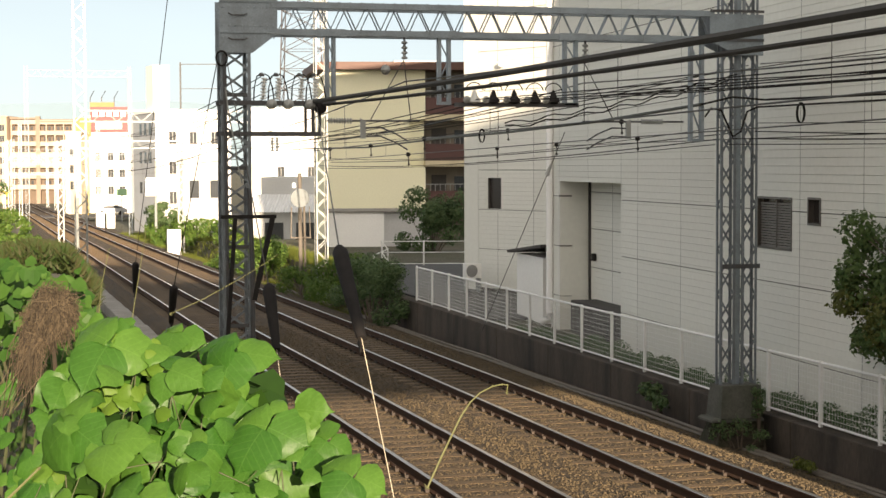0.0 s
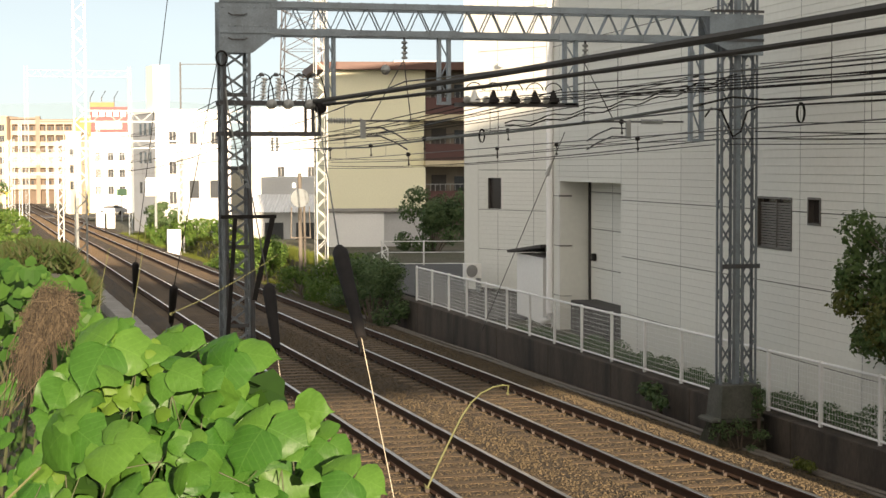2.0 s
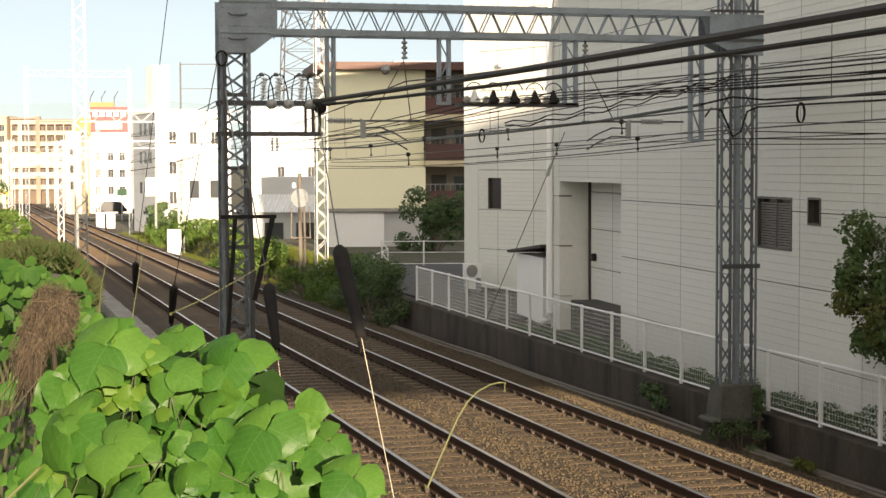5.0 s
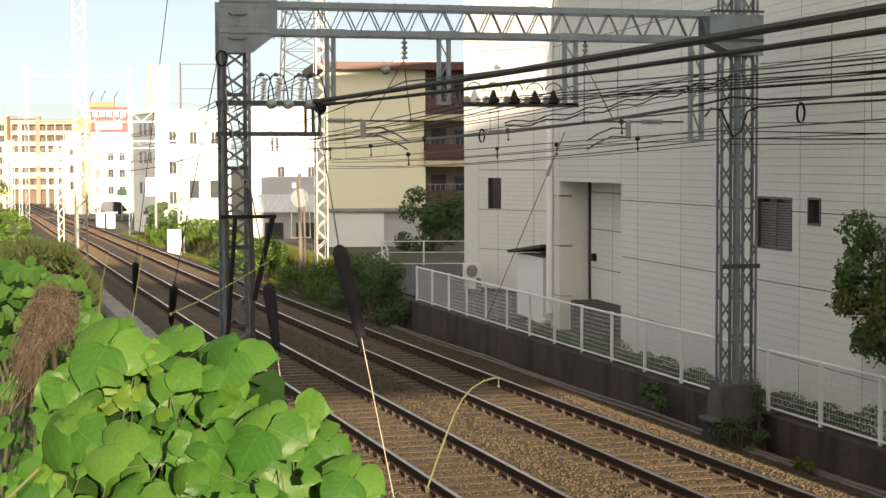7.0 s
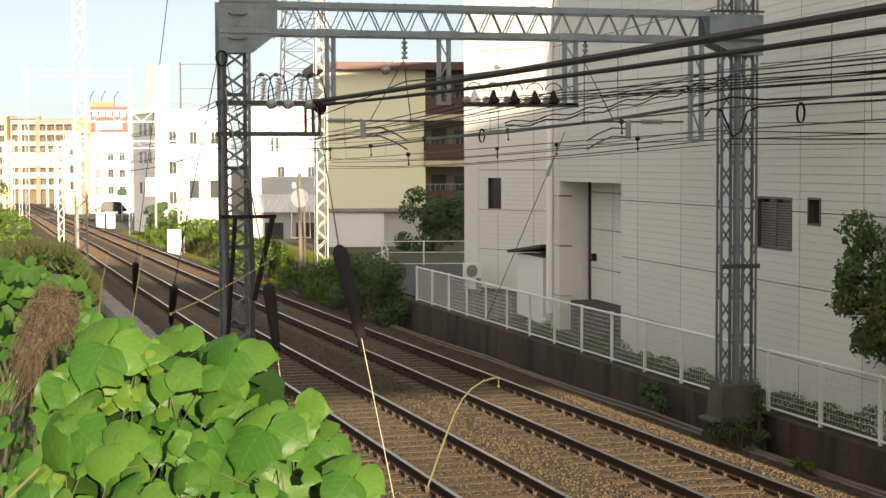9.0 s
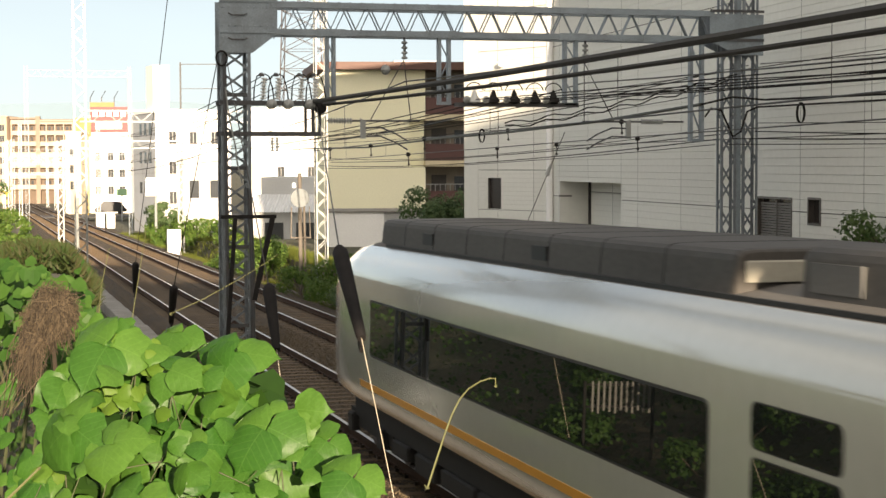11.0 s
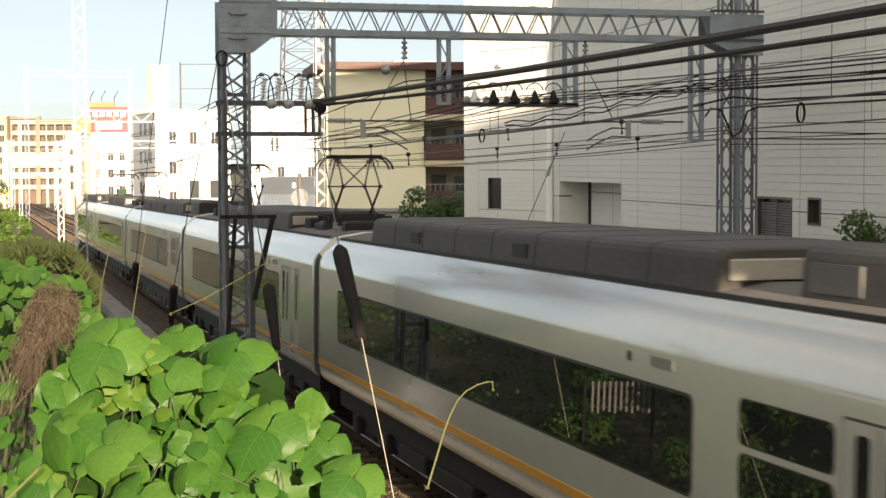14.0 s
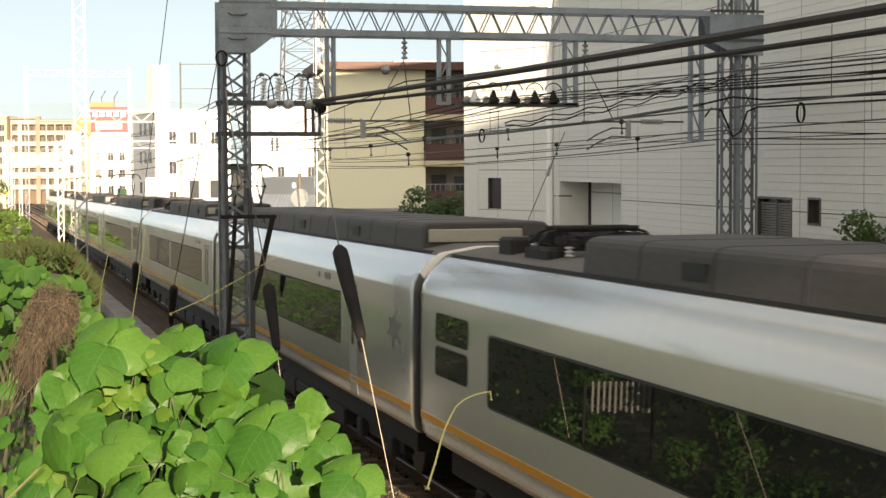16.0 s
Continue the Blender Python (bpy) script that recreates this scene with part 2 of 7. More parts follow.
# ---- mesh helpers ----
class Shape:
    """Collects vertices and faces of one mesh."""

    def __init__(self):
        self.v, self.f, self.mi = [], [], []

    def add(self, verts, faces, mi=0):
        n = len(self.v)
        self.v += [tuple(p) for p in verts]
        self.f += [tuple(i + n for i in f) for f in faces]
        self.mi += [mi] * len(faces)
        return self

    def box(self, lo, hi, m=None, mi=0):
        (a, b, c), (d, e, f) = lo, hi
        vs = [Vector(p) for p in ((a, b, c), (d, b, c), (d, e, c), (a, e, c), (a, b, f), (d, b, f), (d, e, f), (a, e, f))]
        if m:
            vs = [m @ p for p in vs]
        return self.add(vs, [(3, 2, 1, 0), (4, 5, 6, 7), (0, 1, 5, 4), (1, 2, 6, 5), (2, 3, 7, 6), (3, 0, 4, 7)], mi)

    def bbox(self, lo, hi, r=0.01, mi=0):
        """A box whose edges along z and top are chamfered."""
        (a, b, c), (d, e, f) = lo, hi
        ring = [(a + r, b), (d - r, b), (d, b + r), (d, e - r), (d - r, e), (a + r, e), (a, e - r), (a, b + r)]
        cx, cy = (a + d) / 2, (b + e) / 2
        vs = [(x, y, c) for x, y in ring] + [(x, y, f - r) for x, y in ring]
        vs += [(cx + (x - cx) * (1 - 2 * r / max(d - a, 1e-6)), cy + (y - cy) * (1 - 2 * r / max(e - b, 1e-6)), f) for x, y in ring]
        fs = [tuple(range(7, -1, -1)), tuple(range(16, 24))]
        for k in (0, 8):
            fs += [(k + i, k + (i + 1) % 8, k + 8 + (i + 1) % 8, k + 8 + i) for i in range(8)]
        return self.add(vs, fs, mi)

    def bar(self, p, q, w, h=None, up=(0, 0, 1), mi=0):
        """A rectangular bar from p to q."""
        p, q = Vector(p), Vector(q)
        h = h or w
        d = (q - p).normalized()
        up = Vector(up)
        if abs(d.dot(up)) > 0.98:
            up = Vector((0, 1, 0))
        s = d.cross(up).normalized() * (w / 2)
        u = s.cross(d).normalized() * (h / 2)
        vs = [e + a * s + b * u for e in (p, q) for a, b in ((-1, -1), (1, -1), (1, 1), (-1, 1))]
        return self.add(vs, [(0, 1, 2, 3), (7, 6, 5, 4), (0, 4, 5, 1), (1, 5, 6, 2), (2, 6, 7, 3), (3, 7, 4, 0)], mi)

    def tube(self, pts, r, n=6, mi=0, r2=None):
        """A round tube along points; r may taper to r2."""
        pts = [Vector(p) for p in pts]
        k = len(pts)
        vs, fs = [], []
        for i, p in enumerate(pts):
            d = (pts[min(i + 1, k - 1)] - pts[max(i - 1, 0)]).normalized()
            up = Vector((0, 0, 1)) if abs(d.z) < 0.9 else Vector((1, 0, 0))
            s = d.cross(up).normalized()
            u = s.cross(d)
            rr = r + ((r2 if r2 is not None else r) - r) * i / max(k - 1, 1)
            vs += [p + rr * (math.cos(a) * s + math.sin(a) * u) for a in (2 * math.pi * j / n for j in range(n))]
        for i in range(k - 1):
            fs += [(i * n + j, i * n + (j + 1) % n, (i + 1) * n + (j + 1) % n, (i + 1) * n + j) for j in range(n)]
        fs += [tuple(range(n - 1, -1, -1)), tuple((k - 1) * n + j for j in range(n))]
        return self.add(vs, fs, mi)

    def lathe(self, prof, m=None, n=10, mi=0):
        """Turns a profile of (radius, z) about z."""
        m = m or Matrix()
        vs = [m @ Vector((r * math.cos(2 * math.pi * j / n), r * math.sin(2 * math.pi * j / n), z)) for r, z in prof for j in range(n)]
        fs = [(i * n + j, i * n + (j + 1) % n, (i + 1) * n + (j + 1) % n, (i + 1) * n + j) for i in range(len(prof) - 1) for j in range(n)]
        fs += [tuple(range(n - 1, -1, -1)), tuple((len(prof) - 1) * n + j for j in range(n))]
        return self.add(vs, fs, mi)

    def loft(self, rings, closed=True, caps=True, mi=0):
        n = len(rings[0])
        fs = []
        for i in range(len(rings) - 1):
            fs += [(i * n + j, i * n + (j + 1) % n, (i + 1) * n + (j + 1) % n, (i + 1) * n + j) for j in range(n if closed else n - 1)]
        if caps:
            fs += [tuple(range(n - 1, -1, -1)), tuple((len(rings) - 1) * n + j for j in range(n))]
        return self.add([p for r in rings for p in r], fs, mi)

    def mesh(self, name, *mats, smooth=False):
        me = bpy.data.meshes.new(name)
        me.from_pydata(self.v, [], self.f)
        for m in mats:
            me.materials.append(m)
        if len(mats) > 1:
            me.polygons.foreach_set("material_index", self.mi)
        if smooth:
            me.polygons.foreach_set("use_smooth", [True] * len(self.f))
            me.set_sharp_from_angle(angle=radians(40))
        me.update()
        return me


def thing(name, label, category, group="", kind="", at=None):
    ob = new(name)
    ob.empty_display_size = 0.2
    if at is not None:
        ob.matrix_basis = at if isinstance(at, Matrix) else Matrix.Translation(at)
    return tagged(ob, label, category, group, kind)


def part(name, shape, material, parent, label="", at=None, smooth=False, kind=""):
    """One mesh object under a thing or part; shape may be a Shape or a mesh to share."""
    me = shape if isinstance(shape, bpy.types.Mesh) else shape.mesh(name, *(material if isinstance(material, (list, tuple)) else [material]), smooth=smooth)
    ob = new(name, me)
    ob.parent = parent
    if at is not None:
        ob.matrix_basis = at if isinstance(at, Matrix) else Matrix.Translation(at)
    return tagged(ob, label, kind=kind)


def single(name, shape, material, label, category, group="", kind="", at=None, smooth=False):
    """A thing that is one mesh."""
    ob = part(name, shape, material, None, label, at, smooth)
    return tagged(ob, label, category, group, kind)


def frame_from(direction, up=(0, 0, 1)):
    """A turn whose z points along direction."""
    return Vector(direction).to_track_quat("Z", "Y").to_matrix().to_4x4()


GRADE = 0.01187


def rail_z(y):
    """Height of the rail heads, which fall gently along the line."""
    return -GRADE * min(y, 420)


RAIL_A = 6.216
GAUGE, SPACING = 1.435, 3.244
TRACKS = (RAIL_A + GAUGE / 2, RAIL_A + SPACING + GAUGE / 2)
# ---- ground, tracks ----
def ground_z(x, y):
    base = rail_z(y) - 0.72
    if x > 13.7 and y < 140:
        k = min(1.0, (x - 13.7) / 0.3) * min(1.0, max(0.0, (140 - y) / 40))
        base += (max(base, -0.24) - base) * k
    if x < 4.3 and y < 150:
        k = float(np.interp(y, [34, 62, 150], [1.0, 0.3, 0.0]))
        base += k * min(3.0, max(0.0, (4.3 - x) * 0.62))
    if x > 13.0:
        base += 0
    return base + 0.05 * noise.noise(Vector((x * 0.6, y * 0.3, 0)))


xs = [-3000, -1200, -500, -200, -80, -40, -20, -10, -6, -3, -1.5, 0, 0.8, 1.6, 2.4, 3.2, 3.8, 4.3, 5, 8, 11, 12.4, 13.2, 13.7, 14.0, 15, 18, 24, 40, 80, 200, 500, 1500, 4000]
ys = [-400, -200, -100, -60, -40, -20, -10, -5, 0, 4, 8, 12, 16, 20, 24, 28, 32, 36, 40, 46, 52, 58, 64, 70, 76, 82, 90, 100, 110, 120, 135, 150, 180, 220, 270, 340, 420, 600, 1000, 2000, 4900]
g = Shape()
g.add([(x, y, ground_z(x, y)) for y in ys for x in xs],
      [(j * len(xs) + i, j * len(xs) + i + 1, (j + 1) * len(xs) + i + 1, (j + 1) * len(xs) + i) for j in range(len(ys) - 1) for i in range(len(xs) - 1)])
single("ground", g, EARTH, "dry brown earth with patches of weed", "ground", kind="structure", smooth=True)

b = Shape()
prof = [(4.55, -0.74), (5.3, -0.235), (5.6, -0.20), (8.25, -0.195), (8.55, -0.22), (8.85, -0.195), (11.5, -0.20), (11.9, -0.25), (12.6, -0.45), (13.57, -0.57)]
rows_y = [-30 + 6 * i for i in range(76)]
b.loft([[(x, y, rail_z(y) + z) for x, z in prof] for y in rows_y], closed=False, caps=False)
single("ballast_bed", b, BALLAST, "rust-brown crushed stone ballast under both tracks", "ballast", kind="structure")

SLEEPER_PITCH = 0.62
sl = Shape()
sl.loft([[(-1.15, y0, -0.36), (-1.15, y1, -0.19), (1.15, y1, -0.19), (1.15, y0, -0.36)] for y0, y1 in ((-0.13, -0.10), (0.13, 0.10))])
SLEEPER_MESH = sl.mesh("sleeper", SLEEPER)


def rail_shape(y0, y1):
    half = [(0.0625, -0.172), (0.0625, -0.158), (0.012, -0.142), (0.009, -0.05), (0.033, -0.038), (0.034, -0.008)]
    head = [(0.034, -0.008), (0.028, 0.0), (-0.028, 0.0), (-0.034, -0.008)]
    ring = half + head[1:3] + [(-x, z) for x, z in reversed(half)]
    s = Shape()
    n = len(ring)
    s.v = [(x, y, z + rail_z(y)) for y in (y0, y1) for x, z in ring]
    for j in range(n):
        k = (j + 1) % n
        s.f.append((j, k, n + k, n + j))
        s.mi.append(1 if {j, k} <= {5, 6, 7, 8} else 0)
    s.f += [tuple(range(n)), tuple(range(2 * n - 1, n - 1, -1))]
    s.mi += [0, 0]
    return s


for cx in TRACKS:
    t = thing("railway_track", "rust-brown railway track with polished steel rail heads", "railway track", group="parallel railway tracks", kind="structure")
    for sx in (-1, 1):
        part("rail", rail_shape(-30, 420), [RUST, POLISHED], t, "rusty steel rail with shiny head", at=(cx + sx * GAUGE / 2, 0, 0))
    for i in range(150):
        y = 13.0 + i * SLEEPER_PITCH
        part("sleeper", SLEEPER_MESH, None, t, at=pose(cx + 0.02 * math.sin(i * 7.1), y, rail_z(y), rz=0.6 * math.sin(i * 3.3)))
    far = Shape()
    for i in list(range(-60, 0)) + list(range(150, 420)):
        y = 13.0 + i * SLEEPER_PITCH
        far.box((cx - 1.15, y - 0.11, rail_z(y) - 0.36), (cx + 1.15, y + 0.11, rail_z(y) - 0.185))
    part("far_sleeper", far, SLEEPER, t, kind="stuff")
    clips = Shape()
    for i in range(-2, 95):
        y = 13.0 + i * SLEEPER_PITCH
        for sx in (-1, 1):
            for side in (-1, 1):
                x = cx + sx * GAUGE / 2 + side * 0.085
                clips.box((x - 0.03, y - 0.035, rail_z(y) - 0.185), (x + 0.03, y + 0.035, rail_z(y) - 0.135))
                clips.tube([(x + 0.02 * side, y, rail_z(y) - 0.14), (x + 0.02 * side, y, rail_z(y) - 0.10)], 0.014, 5)
    part("rail_clip", clips, mat("rusty rail clip", (0.035, 0.024, 0.017), 0.6, 0.3, per_island=0.3), t, kind="stuff")

kb = Shape()
for i in range(25):
    kb.bbox((4.45, 20 + 4 * i + 0.01, -2.6), (5.12, 24 + 4 * i - 0.01, rail_z(22 + 4 * i) - 0.33), 0.02)
single("trackside_kerb", kb, CONCRETE, "pale grey concrete cable trough along the ballast edge", "kerb", kind="structure")
# loose stones over the near ballast
st = Shape()
rng = random.Random(5)
for _ in range(92000):
    y = 13 + 40 * rng.random() ** 1.6
    x = rng.uniform(4.7, 13.3)
    off = min(abs(x - c) for c in TRACKS)
    if off < 1.15 and abs((y - 13.0 + SLEEPER_PITCH / 2) % SLEEPER_PITCH - SLEEPER_PITCH / 2) < 0.12 and rng.random() < 0.8:
        continue
    if any(abs(abs(x - c) - GAUGE / 2) < 0.10 for c in TRACKS):
        continue
    zz = np.interp(x, [p[0] for p in prof], [p[1] for p in prof]) + rail_z(y) - 0.004
    r = rng.uniform(0.012, 0.027) * (0.85 if off < 1.15 else 1.0)
    a = rng.random() * 6.28
    vs = []
    for k in range(4):
        rr = r * rng.uniform(0.7, 1.2)
        vs.append((x + rr * math.cos(a + k * 1.571), y + rr * math.sin(a + k * 1.571), zz + rng.uniform(0.0, 0.014)))
    a += rng.uniform(0.2, 0.9)
    for k in range(3):
        rr = r * rng.uniform(0.35, 0.7)
        vs.append((x + rr * math.cos(a + k * 2.094), y + rr * math.sin(a + k * 2.094), zz + r * rng.uniform(0.7, 1.25)))
    st.add(vs, [(0, 1, 4), (1, 2, 5), (1, 5, 4), (2, 3, 5), (3, 6, 5), (3, 0, 6), (0, 4, 6), (4, 5, 6)])
single("ballast_stones", st, STONE, "loose rust-brown ballast stones between the rails", "ballast stones", kind="stuff")

# ---- right side: conduit, retaining wall, fence ----
c = Shape()
for dx, dz in ((0, 0), (0.14, 0.02)):
    c.tube([(12.98 + dx + 0.03 * math.sin(i * 1.7 + dx * 30), 8 + 4 * i, rail_z(8 + 4 * i) - 0.475 + dz + 0.02 * math.sin(i * 2.3)) for i in range(24)], 0.035, 6)
single("cable_conduit", c, mat("dusty grey conduit", (0.15, 0.125, 0.10), 0.7, var=0.3, grain=20, stain=2), "dusty grey cable conduits laid beside the ballast", "conduit", smooth=True)

w = thing("retaining_wall", "dark stained concrete retaining wall beside the track", "retaining wall", kind="structure")
for i in range(15):
    y0 = -4 + i * 4.4
    s = Shape()
    s.bbox((13.56, y0 + 0.008, -1.7), (13.98, y0 + 4.392, -0.235), 0.012)
    part("wall_panel", s, CONCRETE_DARK, w)

FENCE_X, FENCE_Z = 13.77, -0.215
f = thing("fence", "white metal mesh fence on a low concrete wall", "fence")
ps = Shape().bbox((-0.03, -0.03, -0.02), (0.03, 0.03, 1.13), 0.006)
PM = ps.mesh("fence_post", WHITE)
panel = Shape()
panel.tube([(0, 0.0, 1.085), (0, 2.0, 1.085)], 0.028, 8)
panel.tube([(0, 0.0, 0.05), (0, 2.0, 0.05)], 0.022, 8)
for k in range(1, 10):
    panel.tube([(0, 0, 0.05 + 0.1035 * k), (0, 2.0, 0.05 + 0.1035 * k)], 0.0042, 4)
for k in range(1, 20):
    panel.tube([(0.004, 0.1 * k, 0.05), (0.004, 0.1 * k, 1.08)], 0.0030, 3)
PN = panel.mesh("mesh_panel", WHITE)
for n in range(-8, 16):
    y = 24.1 + 2.0 * n
    part("fence_post", PM, None, f, at=(FENCE_X, y, FENCE_Z))
    if n < 15:
        part("mesh_panel", PN, None, f, at=(FENCE_X, y, FENCE_Z))
f2 = thing("fence", "white metal railing round a raised parking yard", "fence")
for k, (x, y) in enumerate(((14.0, 61.5), (15.6, 66.0), (16.9, 72.6), (18.7, 72.2), (20.6, 71.7), (22.5, 71.2))):
    part("fence_post", PM, None, f2, at=(x, y, -0.22))
    if k:
        s = Shape()
        for z in (1.085, 0.6, 0.1):
            s.bar((px, py, z - 0.22), (x, y, z - 0.22), 0.035)
        part("rail_bar", s, WHITE, f2)
    px, py = x, y
yard = Shape()
yard.box((14.02, 46.5, -0.6), (24, 73.0, -0.19))
single("parking_yard", yard, ASPHALT, "dark asphalt parking yard behind the fence", "yard", kind="structure")

# ---- big cream building ----
TURN = pose(12.83, 0, 0, rz=-math.degrees(math.atan(0.0526)))
SC = math.sqrt(1 + 0.0526 ** 2)
house = thing("office_building", "cream siding-clad building with dark panel joints in shade", "building")
holes = [(28.29, 29.9, 2.66, 3.65), (27.05, 27.6, 3.17, 3.67)]
RECESS = (38.3, 43.65, -0.3, 3.8)


def siding(y0, y1, z0, z1, pitch=0.1511):
    """Lapped boards in a rectangle of the wall; each board's lower edge stands proud."""
    s = Shape()
    k = math.floor(z0 / pitch)
    while k * pitch < z1 - 1e-4:
        a, bb = max(z0, k * pitch), min(z1, (k + 1) * pitch)
        k += 1
        if bb - a < 0.004:
            continue
        s.add([(-0.008, y0, a), (-0.008, y1, a), (-0.003, y1, bb - 0.005), (-0.003, y0, bb - 0.005), (0.006, y0, bb), (0.006, y1, bb), (0.010, y0, a), (0.010, y1, a)],
              [(1, 0, 3, 2), (2, 3, 4, 5), (0, 1, 7, 6)])
    return s


def cut(rect, hs):
    """Splits a rectangle round the holes."""
    out = [rect]
    for h in hs:
        nxt = []
        for (a, b_, c_, d) in out:
            A, B, C, D = max(a, h[0]), min(b_, h[1]), max(c_, h[2]), min(d, h[3])
            if A >= B or C >= D:
                nxt.append((a, b_, c_, d))
                continue
            nxt += [r for r in ((a, A, c_, d), (B, b_, c_, d), (A, B, c_, C), (A, B, D, d)) if r[1] - r[0] > 0.01 and r[3] - r[2] > 0.01]
        out = nxt
    return out


cols = [2.2, 4.9, 7.55, 10.1, 12.65, 15.2, 17.75, 20.3, 22.85, 25.4, 27.95, 31.05, 34.15, 37.05, 38.3, 41.0, 43.65, 44.5]
rows_z = [2.04 + 1.36 * k for k in range(-2, 6)] + [9.3]
body = Shape()
for y0, y1, z0, z1 in cut((2.2, 44.5, -0.4, 9.3), holes + [RECESS]):
    body.box((0.022, y0 * SC, z0), (0.35, y1 * SC, z1))
wall = part("wall", body, JOINT, house, at=TURN)
for i in range(len(cols) - 1):
    for j in range(len(rows_z) - 1):
        sh = Shape()
        rect = (cols[i] * SC + 0.008, cols[i + 1] * SC - 0.008, rows_z[j] + 0.009, rows_z[j + 1] - 0.009)
        for r in cut(rect, [(h[0] * SC, h[1] * SC, h[2], h[3]) for h in holes + [RECESS]]):
            q = siding(*r)
            sh.add(q.v, q.f)
        if sh.f:
            part("siding_panel", sh, SIDING, wall)
# block behind the wall, roof
blk = Shape()
blk.box((0.36, 2.2, -0.4), (26, 38.2, 7.3)).box((0.89, 38.2, -0.4), (26, 43.66, 7.3)).box((0.36, 43.66, -0.4), (26, 44.6, 7.3)).box((0.36, 38.2, 3.85), (1.3, 43.66, 7.3))
part("building_core", blk, SIDING, house, at=TURN)
part("roof", Shape().box((0.37, 2.1, 7.31), (26.1, 44.7, 7.5)), CONCRETE, house, at=TURN)
# recess: jamb panels, back wall, dark dock
for z0, z1 in ((-0.3, 0.66), (0.68, 2.02), (2.06, 3.38), (3.42, 3.8)):
    part("recess_jamb", Shape().box((-0.004, 43.59 * SC, z0), (0.86, 43.649 * SC, z1)), SIDING, house, at=TURN)
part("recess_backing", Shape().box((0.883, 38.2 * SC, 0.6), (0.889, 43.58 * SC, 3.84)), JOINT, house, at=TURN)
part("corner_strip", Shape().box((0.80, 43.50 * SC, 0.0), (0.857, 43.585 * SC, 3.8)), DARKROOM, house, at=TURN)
for z0, z1 in ((0.6, 1.45), (1.47, 2.5), (2.52, 3.5), (3.52, 3.84)):
    part("siding_panel", siding(38.2 * SC, 41.6 * SC, z0, z1), SIDING, wall, at=pose(0.86, 0, 0))
    part("siding_panel", siding(41.62 * SC, 43.6 * SC, z0, z1), SIDING, wall, at=pose(0.86, 0, 0))
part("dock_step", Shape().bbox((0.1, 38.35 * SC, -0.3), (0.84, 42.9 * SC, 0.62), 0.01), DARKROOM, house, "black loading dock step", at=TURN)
part("doorbell_box", Shape().bbox((0.74, 42.95 * SC, 1.65), (0.84, 43.12 * SC, 1.85), 0.01), RUBBER, house, at=TURN)
part("wall_vent", Shape().bbox((0.6, 38.75 * SC, 3.62), (0.84, 39.2 * SC, 3.80), 0.01), mat("brown vent", (0.10, 0.07, 0.05)), house, at=TURN)


def wall_window(y0, y1, z0, z1, louvre, m, split=True):
    y0, y1 = y0 * SC, y1 * SC
    wd = part("window", Shape().box((0.10, y0, z0), (0.12, y1, z1)), mat("dim brown glass", (0.035, 0.03, 0.028), 0.15, var=0.1, bump=0), house, "dark window with slim metal frame", at=m)
    fr = Shape()
    for a, b_, c_, d in ((y0, y1, z0, z0 + 0.04), (y0, y1, z1 - 0.04, z1), (y0, y0 + 0.04, z0 + 0.04, z1 - 0.04), (y1 - 0.04, y1, z0 + 0.04, z1 - 0.04)):
        fr.box((-0.02, a, c_), (0.099, b_, d))
    if split:
        mid = (y0 + y1) / 2
        fr.box((0.03, mid - 0.02, z0 + 0.04), (0.099, mid + 0.02, z1 - 0.04))
    part("window_frame", fr, mat("brown bronze frame", (0.10, 0.088, 0.078), 0.4, 0.3), wd)
    if louvre:
        for k in range(int((z1 - z0 - 0.1) / 0.05)):
            z = z0 + 0.06 + 0.05 * k
            part("louvre_slat", Shape().bar((0.06, y0 + 0.04, z), (0.06, y1 - 0.04, z), 0.03, 0.036), mat("brown louvre", (0.17, 0.155, 0.14), 0.5, 0.1), wd)


wall_window(28.29, 29.9, 2.66, 3.65, True, TURN)
wall_window(27.05, 27.6, 3.17, 3.67, False, TURN, False)
# drain pipe
pp = Shape()
pp.tube([(-0.10, 44.33, 9.2), (-0.10, 44.33, 0.15), (-0.12, 44.36, 0.0), (-0.3, 44.5, -0.12)], 0.095, 10)
for z in (0.8, 2.6, 4.4, 6.2, 8.0, 9.8):
    pp.tube([(-0.10, 44.33, z), (-0.10, 44.33, z + 0.05)], 0.09, 10)
part("drain_pipe", pp, mat("bright white pipe", (0.88, 0.88, 0.87), 0.35, var=0.05, bump=0), house, "white plastic drain pipe", at=TURN, smooth=True)

# turned wing beyond the pipe, sunlit near the top
wing = thing("office_wing", "cream clad wing of a building, sunlit near the top", "building")
W0, W1 = Vector((18.9, 52.8, 0)), Vector((16.9, 57.5, 0))
wl = (W1 - W0).length
WT = Matrix.Translation(W0) @ pose(0, 0, 0, rz=math.degrees(math.atan2(-(W1 - W0).x, (W1 - W0).y)))
whole = [(wl * 0.755, wl * 0.895, 2.70, 3.78)]
core = Shape()
for y0, y1, z0, z1 in cut((0, wl, -0.4, 16.7), whole):
    core.box((0.022, y0, z0), (0.4, y1, z1))
core.box((0.4, 0, -0.4), (20, wl, 16.7))
part("wall", core, JOINT, wing, at=WT)
zz = [-0.4 + 1.385 * k + 0.3 for k in range(12)] + [16.7]
uu = [0, 0.42 * wl, 0.79 * wl, wl]
